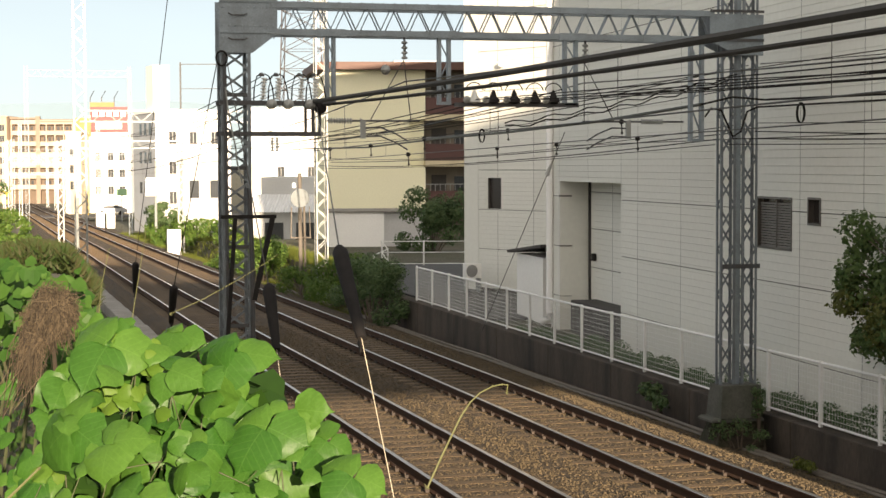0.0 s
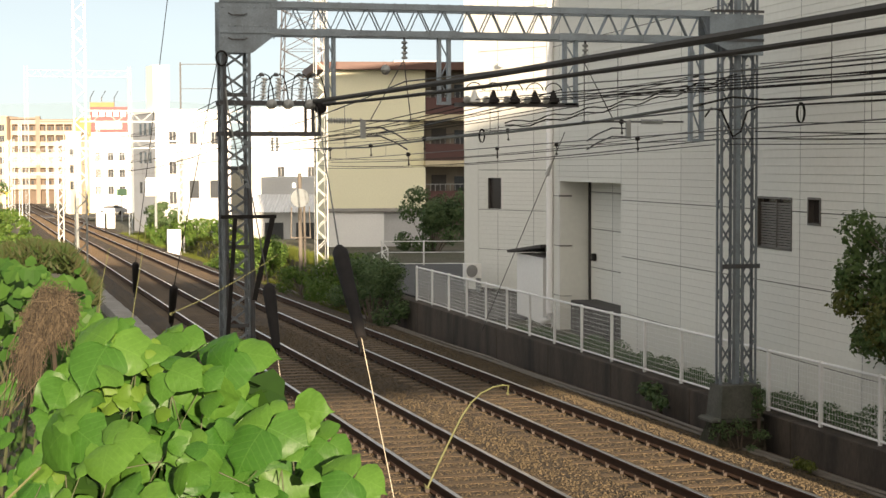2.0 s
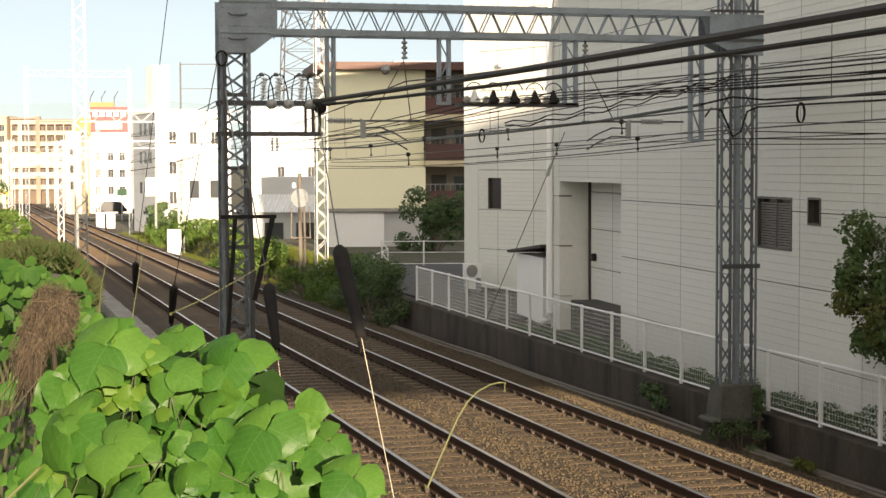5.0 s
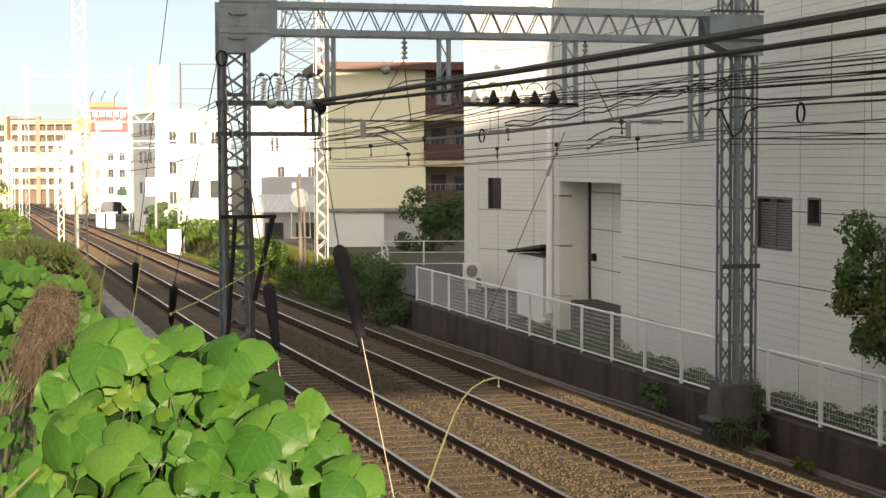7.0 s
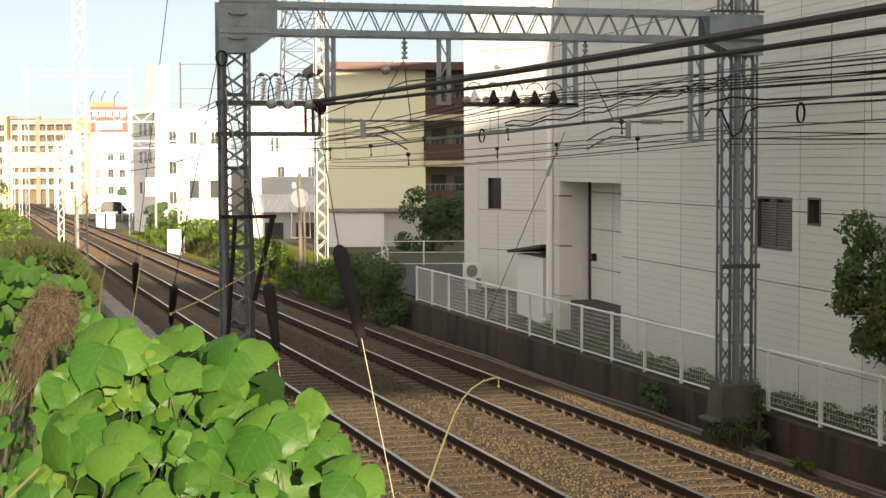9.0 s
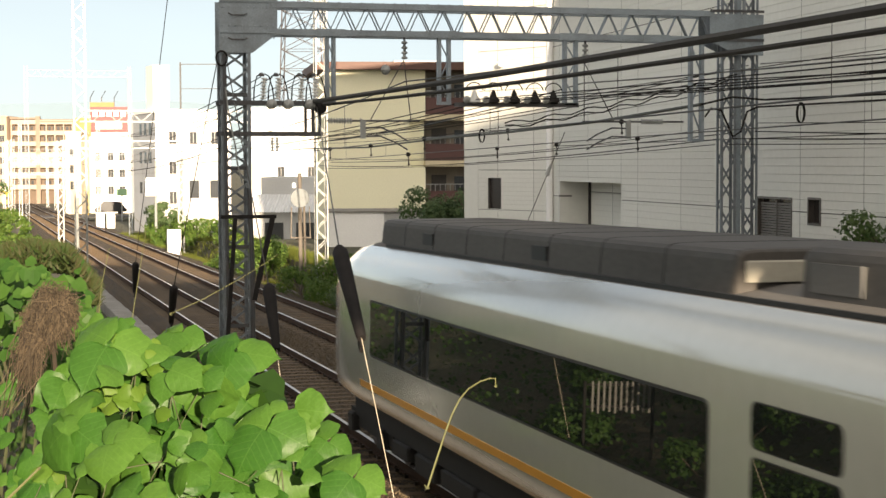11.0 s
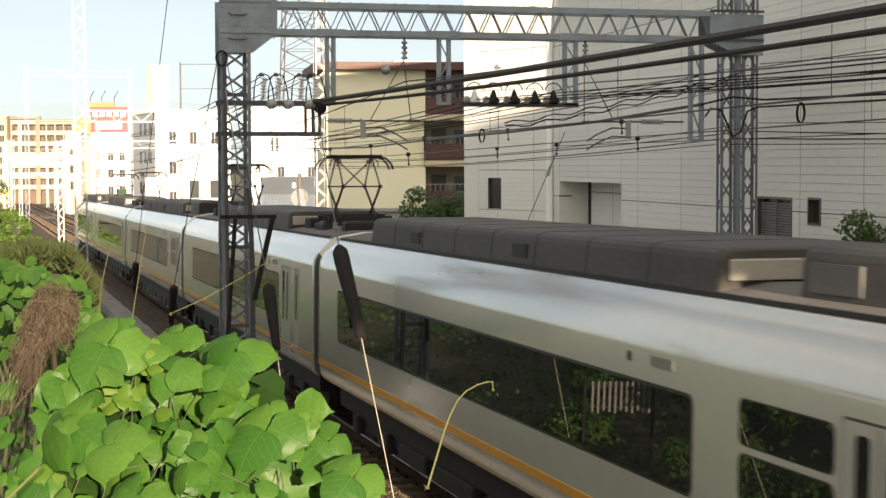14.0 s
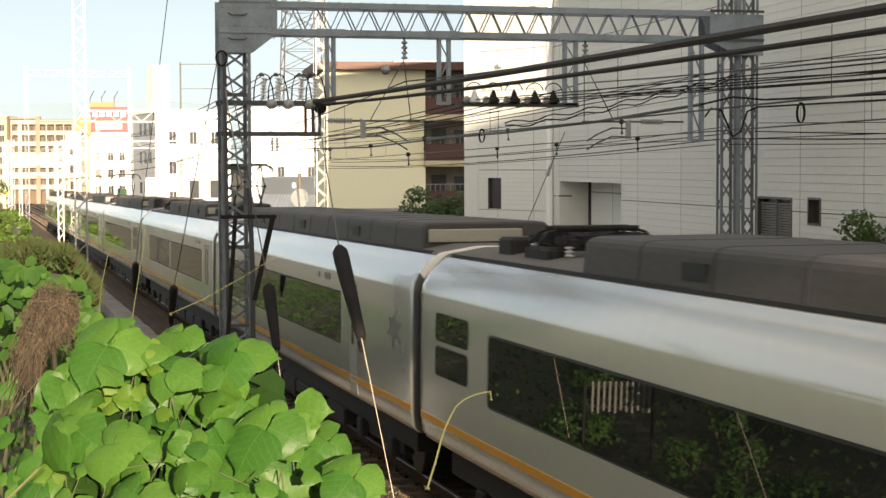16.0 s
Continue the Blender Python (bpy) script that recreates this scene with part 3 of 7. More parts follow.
for i in range(len(uu) - 1):
    for j in range(len(zz) - 1):
        sh = Shape()
        for r in cut((uu[i] + 0.008, uu[i + 1] - 0.008, zz[j] + 0.009, zz[j + 1] - 0.009), whole):
            q = siding(*r)
            sh.add(q.v, q.f)
        part("siding_panel", sh, SIDING, wing, at=WT)
wd = part("window", Shape().box((0.10, whole[0][0], 2.70), (0.12, whole[0][1], 3.78)), mat("dim brown glass", (0, 0, 0)), wing, at=WT)
part("wall_lamp", Shape().lathe([(0.02, 0), (0.11, 0.05), (0.12, 0.15), (0.05, 0.2)], WT @ pose(-0.12, wl * 0.73, 7.6)), WHITE, wing, "small white wall lamp")
part("end_wall", Shape().box((0, wl + 0.01, -0.4), (20, wl + 0.8, 16.7)), SIDING, wing, at=WT)
# shed and air conditioner by the building
shed = thing("storage_shed", "small white shed with a dark lean-to roof", "shed", at=TURN)
part("body", Shape().box((-0.02, 45.3, -0.25), (1.5, 48.2, 1.62)), PLASTER, shed)
sr = Shape().add([(-0.25, 44.75, 1.95), (-0.25, 48.5, 1.62), (1.7, 48.5, 1.62), (1.7, 44.75, 1.95), (-0.25, 44.75, 2.03), (-0.25, 48.5, 1.70), (1.7, 48.5, 1.70), (1.7, 44.75, 2.03)],
                 [(3, 2, 1, 0), (4, 5, 6, 7), (0, 1, 5, 4), (1, 2, 6, 5), (2, 3, 7, 6), (3, 0, 4, 7)])
part("roof", sr, DARKROOM, shed)
ac = thing("air_conditioner", "white outdoor air conditioner unit with round fan grille", "air conditioner", at=pose(16.31, 56.3, -0.19, rz=12))
part("case", Shape().bbox((-0.3, -0.14, 0.5), (0.3, 0.14, 1.02), 0.02), WHITE, ac)
part("fan_grille", Shape().lathe([(0.2, 0), (0.22, 0.01), (0.2, 0.02)], pose(-0.08, -0.14, 0.76, rx=90), 16), mat("grey grille", (0.25, 0.25, 0.25)), ac)
part("stand", Shape().box((-0.28, -0.13, 0), (-0.22, 0.13, 0.5)).box((0.22, -0.13, 0), (0.28, 0.13, 0.5)), GALV, ac)

# ---- unseen block across the line behind the viewer, added to shade mid-view ----
shade_block = thing("elevated_hall", "unseen concrete block on pillars, added to shade the line", "building", kind="structure")
for x0, x1, top in ((0.4, 3.8, 18.7), (3.805, 13.895, 15.6), (13.9, 34.9, 18.7)):
    part("hall_body", Shape().bbox((x0, -20, 9.27), (x1, -14, top), 0.05), CONCRETE, shade_block)
# solid foot, also unseen, added to keep sun off the strip by the wall
part("stair_tower", Shape().bbox((10.85, -19.5, -1.0), (22.9, -14.5, 9.26), 0.05), CONCRETE, shade_block)
part("pillar", Shape().bbox((33, -18, -1.0), (34.2, -16, 9.26), 0.05), CONCRETE, shade_block)

# unseen block closing the near side, added to dim the wall and cars
nb = thing("neighbour_building", "plain grey unseen block beside the line, added to cut sky light", "building", kind="structure")
part("wall", Shape().bbox((-18, -40, -1.5), (-7.5, 26, 6.6), 0.05), CONCRETE, nb)
part("parapet", Shape().box((-18.1, -40.1, 6.605), (-7.4, 26.1, 7.0)), CONCRETE, nb)
# ---- catenary gantry ----
def lattice(parent, x, y, z0, z1, wx, wy, pitch, leg=0.06, thick=0.012, m=None, together=False, sides=True, flat=0.05):
    """Four angle legs laced with flat bars on every face."""
    m = m or STEEL_DARK
    lg = Shape()
    lg.box((-leg / 2, -leg / 2, z0), (leg / 2, -leg / 2 + 0.012, z1)).box((-leg / 2, -leg / 2 + 0.012, z0), (-leg / 2 + 0.012, leg / 2, z1))
    lgm = lg.mesh("leg", m)
    for i, (sx, sy) in enumerate(((-1, -1), (1, -1), (1, 1), (-1, 1))):
        part("leg", lgm, None, parent, at=pose(x + sx * wx / 2, y + sy * wy / 2, 0, rz=90 * i))
    n = max(1, round((z1 - z0) / (pitch / 2)))
    step = (z1 - z0) / n
    lace = Shape()
    faces = [((-1, -1), (1, -1)), ((1, -1), (1, 1)), ((1, 1), (-1, 1)), ((-1, 1), (-1, -1))]
    for fi, (a, b_) in enumerate(faces if sides else faces[::2]):
        if together and fi >= (2 if sides else 1):
            a, b_ = b_, a
        nrm = Vector((a[0] + b_[0], a[1] + b_[1], 0)).normalized()
        for k in range(n):
            p, q = (a, b_) if k % 2 else (b_, a)
            s = Shape()
            P = Vector((x + p[0] * wx / 2, y + p[1] * wy / 2, z0 + k * step))
            Q = Vector((x + q[0] * wx / 2, y + q[1] * wy / 2, z0 + (k + 1) * step))
            (lace if together else s).bar(P, Q, thick, flat, up=(Q - P).cross(nrm))
            if not together:
                part("lacing_bar", s, m, parent)
    if together:
        part("lacing", lace, m, parent, kind="stuff")


def insulator(parent, at, length=0.35, r=0.06, m=None, sheds=7):
    """A ribbed porcelain insulator along z."""
    prof = []
    for k in range(sheds):
        z = length * k / sheds
        prof += [(r * 0.45, z), (r, z + 0.15 * length / sheds), (r * 0.95, z + 0.45 * length / sheds), (r * 0.45, z + 0.6 * length / sheds)]
    return part("insulator", Shape().lathe(prof, None, 10), m or CERAMIC, parent, "ribbed porcelain insulator", at=at, smooth=True)


GY = 28.0
ga = thing("catenary_gantry", "grey lattice steel railway gantry on two laced masts", "catenary gantry")
LX0, LX1 = 3.79, 4.24
LXC, RXC = 4.02, 13.08
lattice(ga, LXC, GY, -0.9, 6.15, 0.43, 0.45, 0.62, m=MAST, flat=0.04)
# right mast: two laced posts side by side
for cx in (12.86, 13.28):
    lattice(ga, cx, GY, 0.30, 7.6, 0.25, 0.16, 0.80, leg=0.045, thick=0.01, sides=False, flat=0.036, m=MAST)
for x, z in ((12.7, 2.4), (12.7, 6.2)):
    part("mast_plate", Shape().box((x, GY - 0.22, z), (13.43, GY - 0.20, z + 0.08)), STEEL_DARK, ga)
part("centre_post", Shape().bbox((13.015, GY - 0.06, 0.3), (13.125, GY + 0.06, 7.6), 0.02), STEEL, ga, "pale grey steel centre post")
base = Shape()
base.loft([[(12.70 - e, GY - 0.26 - e, z), (13.44, GY - 0.26 - e, z), (13.44, GY + 0.26 + e, z), (12.70 - e, GY + 0.26 + e, z)] for e, z in ((0.06, -0.28), (0.03, 0.1), (0.0, 0.30))])
part("mast_footing", base, mat("mossy grey concrete", (0.09, 0.09, 0.078), 0.9, var=0.5, grain=20, stain=2.5, bump=0.6, tint=(0.045, 0.05, 0.035)), ga, "weathered concrete footing")
part("footing_slab", Shape().bbox((12.48, GY - 0.30, -0.35), (13.50, GY + 0.36, -0.285), 0.03), mat("mossy grey concrete", (0, 0, 0)), ga)
part("footing_stem", Shape().loft([[(12.70 - e, GY - 0.22 - e, z), (13.50, GY - 0.22 - e, z), (13.50, GY + 0.3 + e, z), (12.70 - e, GY + 0.3 + e, z)] for e, z in ((0.30, -1.2), (0.16, -0.8), (0.02, -0.355))]), mat("dark damp soil", (0.04, 0.03, 0.02), 0.95, var=0.6, grain=14, stain=2, bump=1.0, dist=0.05, tint=(0.025, 0.03, 0.012)), ga, "dark earth heaped under the footing")
# beam: two chords front and back, zigzag lacing
ZT, ZB = 6.92, 6.47
for dy in (-0.22, 0.22):
    for z in (ZT, ZB):
        s = Shape()
        s.box((4.6, GY + dy - 0.05, z - 0.05), (12.5, GY + dy + 0.05, z - 0.035)).box((4.6, GY + dy - 0.05, z - 0.035), (12.5, GY + dy - 0.035, z + 0.05))
        part("chord", s, STEEL, ga)
    for k in range(18):
        x = 4.72 + k * 0.43 + (0.0 if dy < 0 else 0.16)
        for a, b_ in (((x, ZB), (x + 0.215, ZT)), ((x + 0.215, ZT), (x + 0.43, ZB))):
            part("beam_lacing", Shape().bar((a[0], GY + dy * 0.9, a[1]), (b_[0], GY + dy * 0.9, b_[1]), 0.012, 0.056, up=(0, 1, 0)), STEEL, ga)
for x in (5.6, 7.55, 9.85, 11.4):
    part("chord_splice", Shape().box((x - 0.25, GY - 0.29, ZB - 0.06), (x + 0.25, GY - 0.275, ZB + 0.06)), STEEL, ga)
rv = Shape()
for k in range(40):
    x = 4.8 + k * 0.19
    for z in (ZT + 0.052, ZB - 0.06):
        rv.lathe([(0.014, 0), (0.012, 0.014)], pose(x, GY - 0.25, z - 0.005), 6)
part("bolt", rv, STEEL, ga, kind="stuff")
for x0, x1, s0 in ((3.75, 4.71, 1), (12.42, 13.45, -1)):
    g1 = Shape()
    for dy in (-0.26, 0.24):
        pts = [(x0, ZT + 0.06), (x1, ZT + 0.06), (x1, ZB - 0.03), (4.3 if s0 > 0 else 12.9, 6.12), (x0, 6.12)] if s0 > 0 else [(x0, ZT + 0.0), (x1, ZT + 0.0), (x1, 6.2), (12.95, 6.2), (x0, ZB - 0.03)]
        n = len(pts)
        g1.add([(x, GY + dy, z) for x, z in pts] + [(x, GY + dy + 0.02, z) for x, z in pts],
               [tuple(range(n)), tuple(range(2 * n - 1, n - 1, -1))] + [(i, (i + 1) % n, n + (i + 1) % n, n + i) for i in range(n)])
    part("gusset_plate", g1, STEEL, ga, "riveted grey gusset plate")
    rv2 = Shape()
    for k in range(9):
        for z in (ZT - 0.06, ZB + 0.09, ZB - 0.10):
            rv2.lathe([(0.016, 0), (0.013, 0.012)], pose(x0 + 0.06 + (x1 - x0 - 0.12) * k / 8, GY - 0.26, z, rx=90), 6)
    part("rivet", rv2, STEEL, ga, kind="stuff")
    r2 = Shape()
    r2.box((x0, GY - 0.285, ZT + 0.03), (x1, GY - 0.262, ZT + 0.075)).box((x0, GY - 0.285, ZB - 0.03), (x1, GY - 0.262, ZB + 0.02))
    part("gusset_edge", r2, STEEL_DARK if s0 < 0 else STEEL, ga)
for z in (6.73, 6.33):
    part("step_iron", Shape().tube([(3.9, GY - 0.27, z + 0.03), (3.95, GY - 0.31, z), (4.15, GY - 0.31, z), (4.2, GY - 0.27, z + 0.03)], 0.012, 6), STEEL_DARK, ga)
# left mast brackets with upright insulators
for z, x1 in ((5.31, 5.68), (4.80, 5.46)):
    part("bracket_arm", Shape().box((3.75, GY - 0.26, z - 0.04), (x1, GY - 0.18, z + 0.03)).box((3.75, GY + 0.18, z - 0.04), (x1, GY + 0.26, z + 0.03)), STEEL_DARK, ga)
for x in (5.18, 5.30, 5.42):
    part("bracket_post", Shape().bar((x, GY - 0.2, 4.8), (x, GY - 0.2, 5.3), 0.045), STEEL_DARK, ga)
for x in (4.47, 4.71, 5.10, 5.34):
    insulator(ga, pose(x, GY - 0.2, 5.36, ry=4), 0.38, 0.055)
    part("insulator_cap", Shape().lathe([(0.05, 0), (0.045, 0.04), (0.02, 0.06)], pose(x - 0.02, GY - 0.2, 5.74)), STEEL_DARK, ga)
    for s_ in (-1, 1):
        jl = Shape().tube([(x + s_ * 0.03, GY - 0.2, 5.78), (x + s_ * 0.10, GY - 0.22, 5.74), (x + s_ * 0.15, GY - 0.25, 5.55), (x + s_ * 0.17, GY - 0.3, 5.33)], 0.012, 6)
        part("jumper_wire", jl, CABLE, ga, smooth=True)
for x in (4.60, 4.88, 5.24):
    part("clamp", Shape().lathe([(0.02, -0.10), (0.085, -0.08), (0.085, 0.06), (0.03, 0.1)], pose(x, GY - 0.28, 5.28, rx=90)), GALV, ga, smooth=True)
part("clamp", Shape().lathe([(0.02, -0.10), (0.10, -0.06), (0.09, 0.06), (0.03, 0.1)], pose(5.42, GY - 0.3, 5.22, rx=90, ry=10), 12), RUBBER, ga, smooth=True)
for x in (4.62, 4.70):
    insulator(ga, pose(x, GY - 0.2, 4.50), 0.26, 0.035, sheds=5)
# strut frame lower on the left mast
part("strut_bar", Shape().box((3.74, GY - 0.32, 3.40), (4.66, GY - 0.24, 3.46)), RUBBER, ga)
for a, b_ in (((4.60, 3.42), (4.28, 2.05)), ((3.98, 3.42), (3.83, 1.35))):
    part("strut", Shape().bar((a[0], GY - 0.30, a[1]), (b_[0], GY - 0.30, b_[1]), 0.06, 0.08), RUBBER, ga)
part("number_plate", Shape().box((4.235, GY - 0.275, 1.72), (4.30, GY - 0.262, 1.98)), WHITE, ga, "small white blank plate")
for z in (1.6, 2.9, 4.2, 5.4):
    part("tie_band", Shape().box((3.77, GY - 0.25, z), (4.27, GY - 0.238, z + 0.06)), STEEL_DARK, ga)
part("conduit", Shape().tube([(3.83, GY - 0.27, 6.1), (3.84, GY - 0.29, 4.0), (3.86, GY - 0.28, 1.0), (3.86, GY - 0.28, -0.6)], 0.03, 8), STEEL_DARK, ga, smooth=True)
part("conduit", Shape().tube([(4.22, GY - 0.27, 3.9), (4.26, GY - 0.29, 2.6), (4.26, GY - 0.28, -0.6)], 0.04, 8), STEEL_DARK, ga, smooth=True)
part("rope", Shape().tube([(3.84, GY - 0.3, 5.55), (3.88, GY - 0.34, 5.1), (3.98, GY - 0.36, 4.6), (4.02, GY - 0.33, 4.3), (4.1, GY - 0.31, 3.98)], 0.013, 6), GALV, ga, "pale rope hanging down the mast", smooth=True)
part("coil", Shape().tube([(3.78 + 0.09 * math.cos(a), GY - 0.3, 6.02 + 0.12 * math.sin(a)) for a in np.linspace(0, 9.4, 22)], 0.018, 6), CABLE, ga, smooth=True)
# hanging frames under the beam
def hanger(x0, x1, z0, braces=True):
    for x in (x0, x1):
        part("hanger_post", Shape().box((x - 0.03, GY - 0.24, z0), (x + 0.03, GY - 0.20, ZB)).box((x - 0.03, GY - 0.20, z0), (x - 0.018, GY - 0.14, ZB)), STEEL, ga)
    part("hanger_foot", Shape().box((x0 - 0.03, GY - 0.25, z0 - 0.05), (x1 + 0.03, GY - 0.13, z0 + 0.0)), STEEL, ga)
    zs = np.linspace(z0 + 0.05, ZB - 0.1, 4)
    for i in range(3):
        part("hanger_brace", Shape().bar((x0 if i % 2 else x1, GY - 0.2, zs[i]), (x1 if i % 2 else x0, GY - 0.2, zs[i + 1]), 0.012, 0.05, up=(0, 1, 0)), STEEL, ga)


hanger(5.55, 5.66, 5.34)
hanger(7.48, 7.65, 5.34)
hanger(9.73, 9.93, 5.34)
hanger(12.08, 12.29, 4.72)
part("hanger_bar", Shape().box((7.75, GY - 0.25, 5.26), (9.97, GY - 0.17, 5.33)), STEEL_DARK, ga)
for i, x in enumerate((8.08, 8.42, 8.79, 9.16, 9.50)):
    bell = Shape().lathe([(0.025, -0.13), (0.115, -0.10), (0.10, -0.05), (0.055, 0.0), (0.045, 0.05), (0.015, 0.11)], pose(x, GY - 0.27, 5.44), 12)
    part("bell_insulator", bell, RUBBER if i else CERAMIC, ga, "black bell-shaped insulator", smooth=True)
    part("bell_insulator", Shape().lathe([(0.02, -0.07), (0.055, -0.045), (0.03, -0.01), (0.06, 0.02), (0.02, 0.06)], pose(x - 0.14, GY - 0.3, 5.38, rx=70), 10), GALV, ga, smooth=True)
    lp = [(x - 0.16 + 0.16 * (1 - math.cos(a)), GY - 0.27, 5.5 + 0.17 * math.sin(a)) for a in np.linspace(0.2, 2.9, 9)]
    part("jumper_wire", Shape().tube(lp, 0.01, 5), CABLE, ga, smooth=True)
# steady arms with supports for both tracks
for cx, s_ in ((TRACKS[0], -1), (TRACKS[1], 1)):
    x0 = cx - 0.02
    insulator(ga, pose(x0, GY - 0.05, 6.06), 0.34, 0.055, GALV, 4)
    part("hanging_link", Shape().tube([(x0, GY - 0.05, 6.1), (x0, GY - 0.05, ZB)], 0.02, 6), STEEL_DARK, ga)
    tube_z = 5.02
    xa, xb = (cx - 1.35, cx + 0.25) if s_ < 0 else (cx - 0.05, cx + 1.85)
    part("steady_tube", Shape().tube([(xa, GY, tube_z), (xb, GY, tube_z)], 0.018, 6), STEEL_DARK, ga)
    part("hanger_wire", Shape().tube([(x0, GY, 6.05), (x0 + (-0.58 if s_ < 0 else 0.55), GY, tube_z + 0.02)], 0.009, 5), WIRE, ga)
    part("hanger_wire", Shape().tube([(x0, GY, 6.05), (x0 + (0.12 if s_ < 0 else 0.0), GY, tube_z + 0.02)], 0.009, 5), WIRE, ga)
    insulator(ga, pose(cx - 1.33 if s_ < 0 else cx + 1.05, GY, tube_z, ry=90), 0.42, 0.05, GALV, 9)
    jx = cx - 0.78 if s_ < 0 else cx + 0.85
    part("register_plate", Shape().add([(jx, GY - 0.02, 5.06), (jx + 0.09 * -s_, GY - 0.02, 5.02), (jx + 0.09 * -s_, GY - 0.02, 4.72), (jx, GY - 0.02, 4.72), (jx, GY + 0.02, 5.06), (jx + 0.09 * -s_, GY + 0.02, 5.02), (jx + 0.09 * -s_, GY + 0.02, 4.72), (jx, GY + 0.02, 4.72)],
         [(0, 1, 2, 3), (7, 6, 5, 4), (0, 4, 5, 1), (1, 5, 6, 2), (2, 6, 7, 3), (3, 7, 4, 0)]), GALV, ga)
    for z in (4.9, 4.75):
        part("steady_arm", Shape().tube([(jx, GY, z), (jx - s_ * 0.35, GY, z + 0.01), (jx - s_ * 0.62, GY, z - 0.1), (jx - s_ * 0.82, GY, z - 0.22)], 0.014, 6), STEEL_DARK, ga)

# ---- wires along the line ----
def span(x, z, y0, y1, sag=0.0, x1=None, z1=None, n=14):
    x1 = x if x1 is None else x1
    z1 = z if z1 is None else z1
    return [(x + (x1 - x) * k / n, y0 + (y1 - y0) * k / n, z + (z1 - z) * k / n - 4 * sag * (k / n) * (1 - k / n)) for k in range(n + 1)]


def cable(name, pts, r, m, label, category, group=""):
    return single(name, Shape().tube(pts, r, 6), m, label, category, group, smooth=True)


cable("feeder_cable", span(5.30, 5.33, GY, -10, 0.10), 0.036, mat("grey-brown cable sheath", (0.045, 0.041, 0.036), 0.8, var=0.3, grain=12, bump=0.2), "thick dark feeder cable strung along the line", "cable")
cable("feeder_cable", span(5.45, 5.28, GY, -10, 0.16), 0.024, mat("grey-brown cable sheath", (0, 0, 0)), "dark feeder cable strung along the line", "cable")
for cx, off in ((TRACKS[0], 0.0), (TRACKS[1], -0.05)):
    for y0, y1 in ((GY, -22), (GY, 68), (68, 118), (118, 190)):
        zc0, zc1 = rail_z(y0) + 5.02, rail_z(y1) + 5.02
        cable("contact_wire", span(cx + off, zc0, y0, y1, 0.02, z1=zc1), 0.010, WIRE, "thin dark overhead contact wire", "wire", "contact wires")
        mz = span(cx + off, zc0 + 1.0, y0, y1, 0.45, z1=zc1 + 1.0)
        cable("messenger_wire", mz, 0.012, WIRE, "dark messenger wire sagging over the contact wire", "wire", "messenger wires")
        dr = Shape()
        n = max(4, int(abs(y1 - y0) / 5))
        for k in range(1, n):
            t = k / n
            y = y0 + (y1 - y0) * t
            dr.tube([(cx + off, y, zc0 + (zc1 - zc0) * t - 4 * 0.02 * t * (1 - t)), (cx + off, y, zc0 + 1.0 + (zc1 - zc0) * t - 4 * 0.45 * t * (1 - t))], 0.004, 4)
        single("dropper_wire", dr, WIRE, "thin vertical dropper wires", "wire", kind="stuff")
for i, x in enumerate((8.08, 8.42, 8.79, 9.16, 9.50)):
    cable("line_wire", span(x, 5.38, GY - 0.3, -15, 0.18 + 0.05 * (i % 3)), 0.009, CABLE, "thin black overhead line wire", "wire", "line wires")
    cable("line_wire", span(x, 5.38, GY - 0.2, 68, 0.2 + 0.04 * (i % 2), z1=4.9), 0.009, CABLE, "thin black overhead line wire", "wire", "line wires")
for i, (x, z) in enumerate(((12.75, 4.62), (12.85, 4.72), (13.35, 5.0), (13.3, 4.85), (13.0, 5.6), (12.7, 5.9), (13.4, 6.05), (12.55, 5.75))):
    cable("signal_wire", span(x, z, GY - 0.25, -12, 0.12 + 0.06 * (i % 4)), 0.008 + 0.003 * (i % 2), CABLE, "thin dark signal cable on the mast", "wire", "signal wires")
    cable("signal_wire", span(x, z, GY + 0.25, 66, 0.15 + 0.06 * (i % 3), z1=z - 0.5), 0.008 + 0.003 * (i % 2), CABLE, "thin dark signal cable on the mast", "wire", "signal wires")
for x, z in ((4.1, 4.85), (3.9, 4.6), (4.3, 5.3), (4.5, 5.75), (4.7, 5.75), (5.1, 5.75), (5.34, 5.75)):
    cable("line_wire", span(x, z, GY + 0.2, 70, 0.35, z1=z - 0.3), 0.008, CABLE, "thin black overhead line wire", "wire", "line wires")
# wavy twin cable sagging toward the right mast
for k, dz in ((0, 0), (1, -0.07)):
    pts = [(8.6 + 4.3 * t, GY - 0.35 - 0.02 * k, 4.98 + dz + 0.85 * t ** 1.2 + 0.035 * math.sin(t * 40 + k)) for t in np.linspace(0, 1, 30)]
    cable("jumper_cable", pts, 0.012, CABLE, "wavy black jumper cable", "cable")
cable("jumper_cable", [(12.31, GY - 0.3, 5.1), (12.4, GY - 0.35, 5.25), (12.6, GY - 0.35, 5.22), (12.75, GY - 0.3, 4.95), (12.85, GY - 0.3, 4.75), (13.0, GY - 0.3, 4.85), (13.1, GY - 0.35, 5.2), (13.3, GY - 0.35, 5.28), (13.35, 20, 5.22), (13.35, 5, 5.1)], 0.018, CABLE, "black jumper cable looped at the mast", "cable")

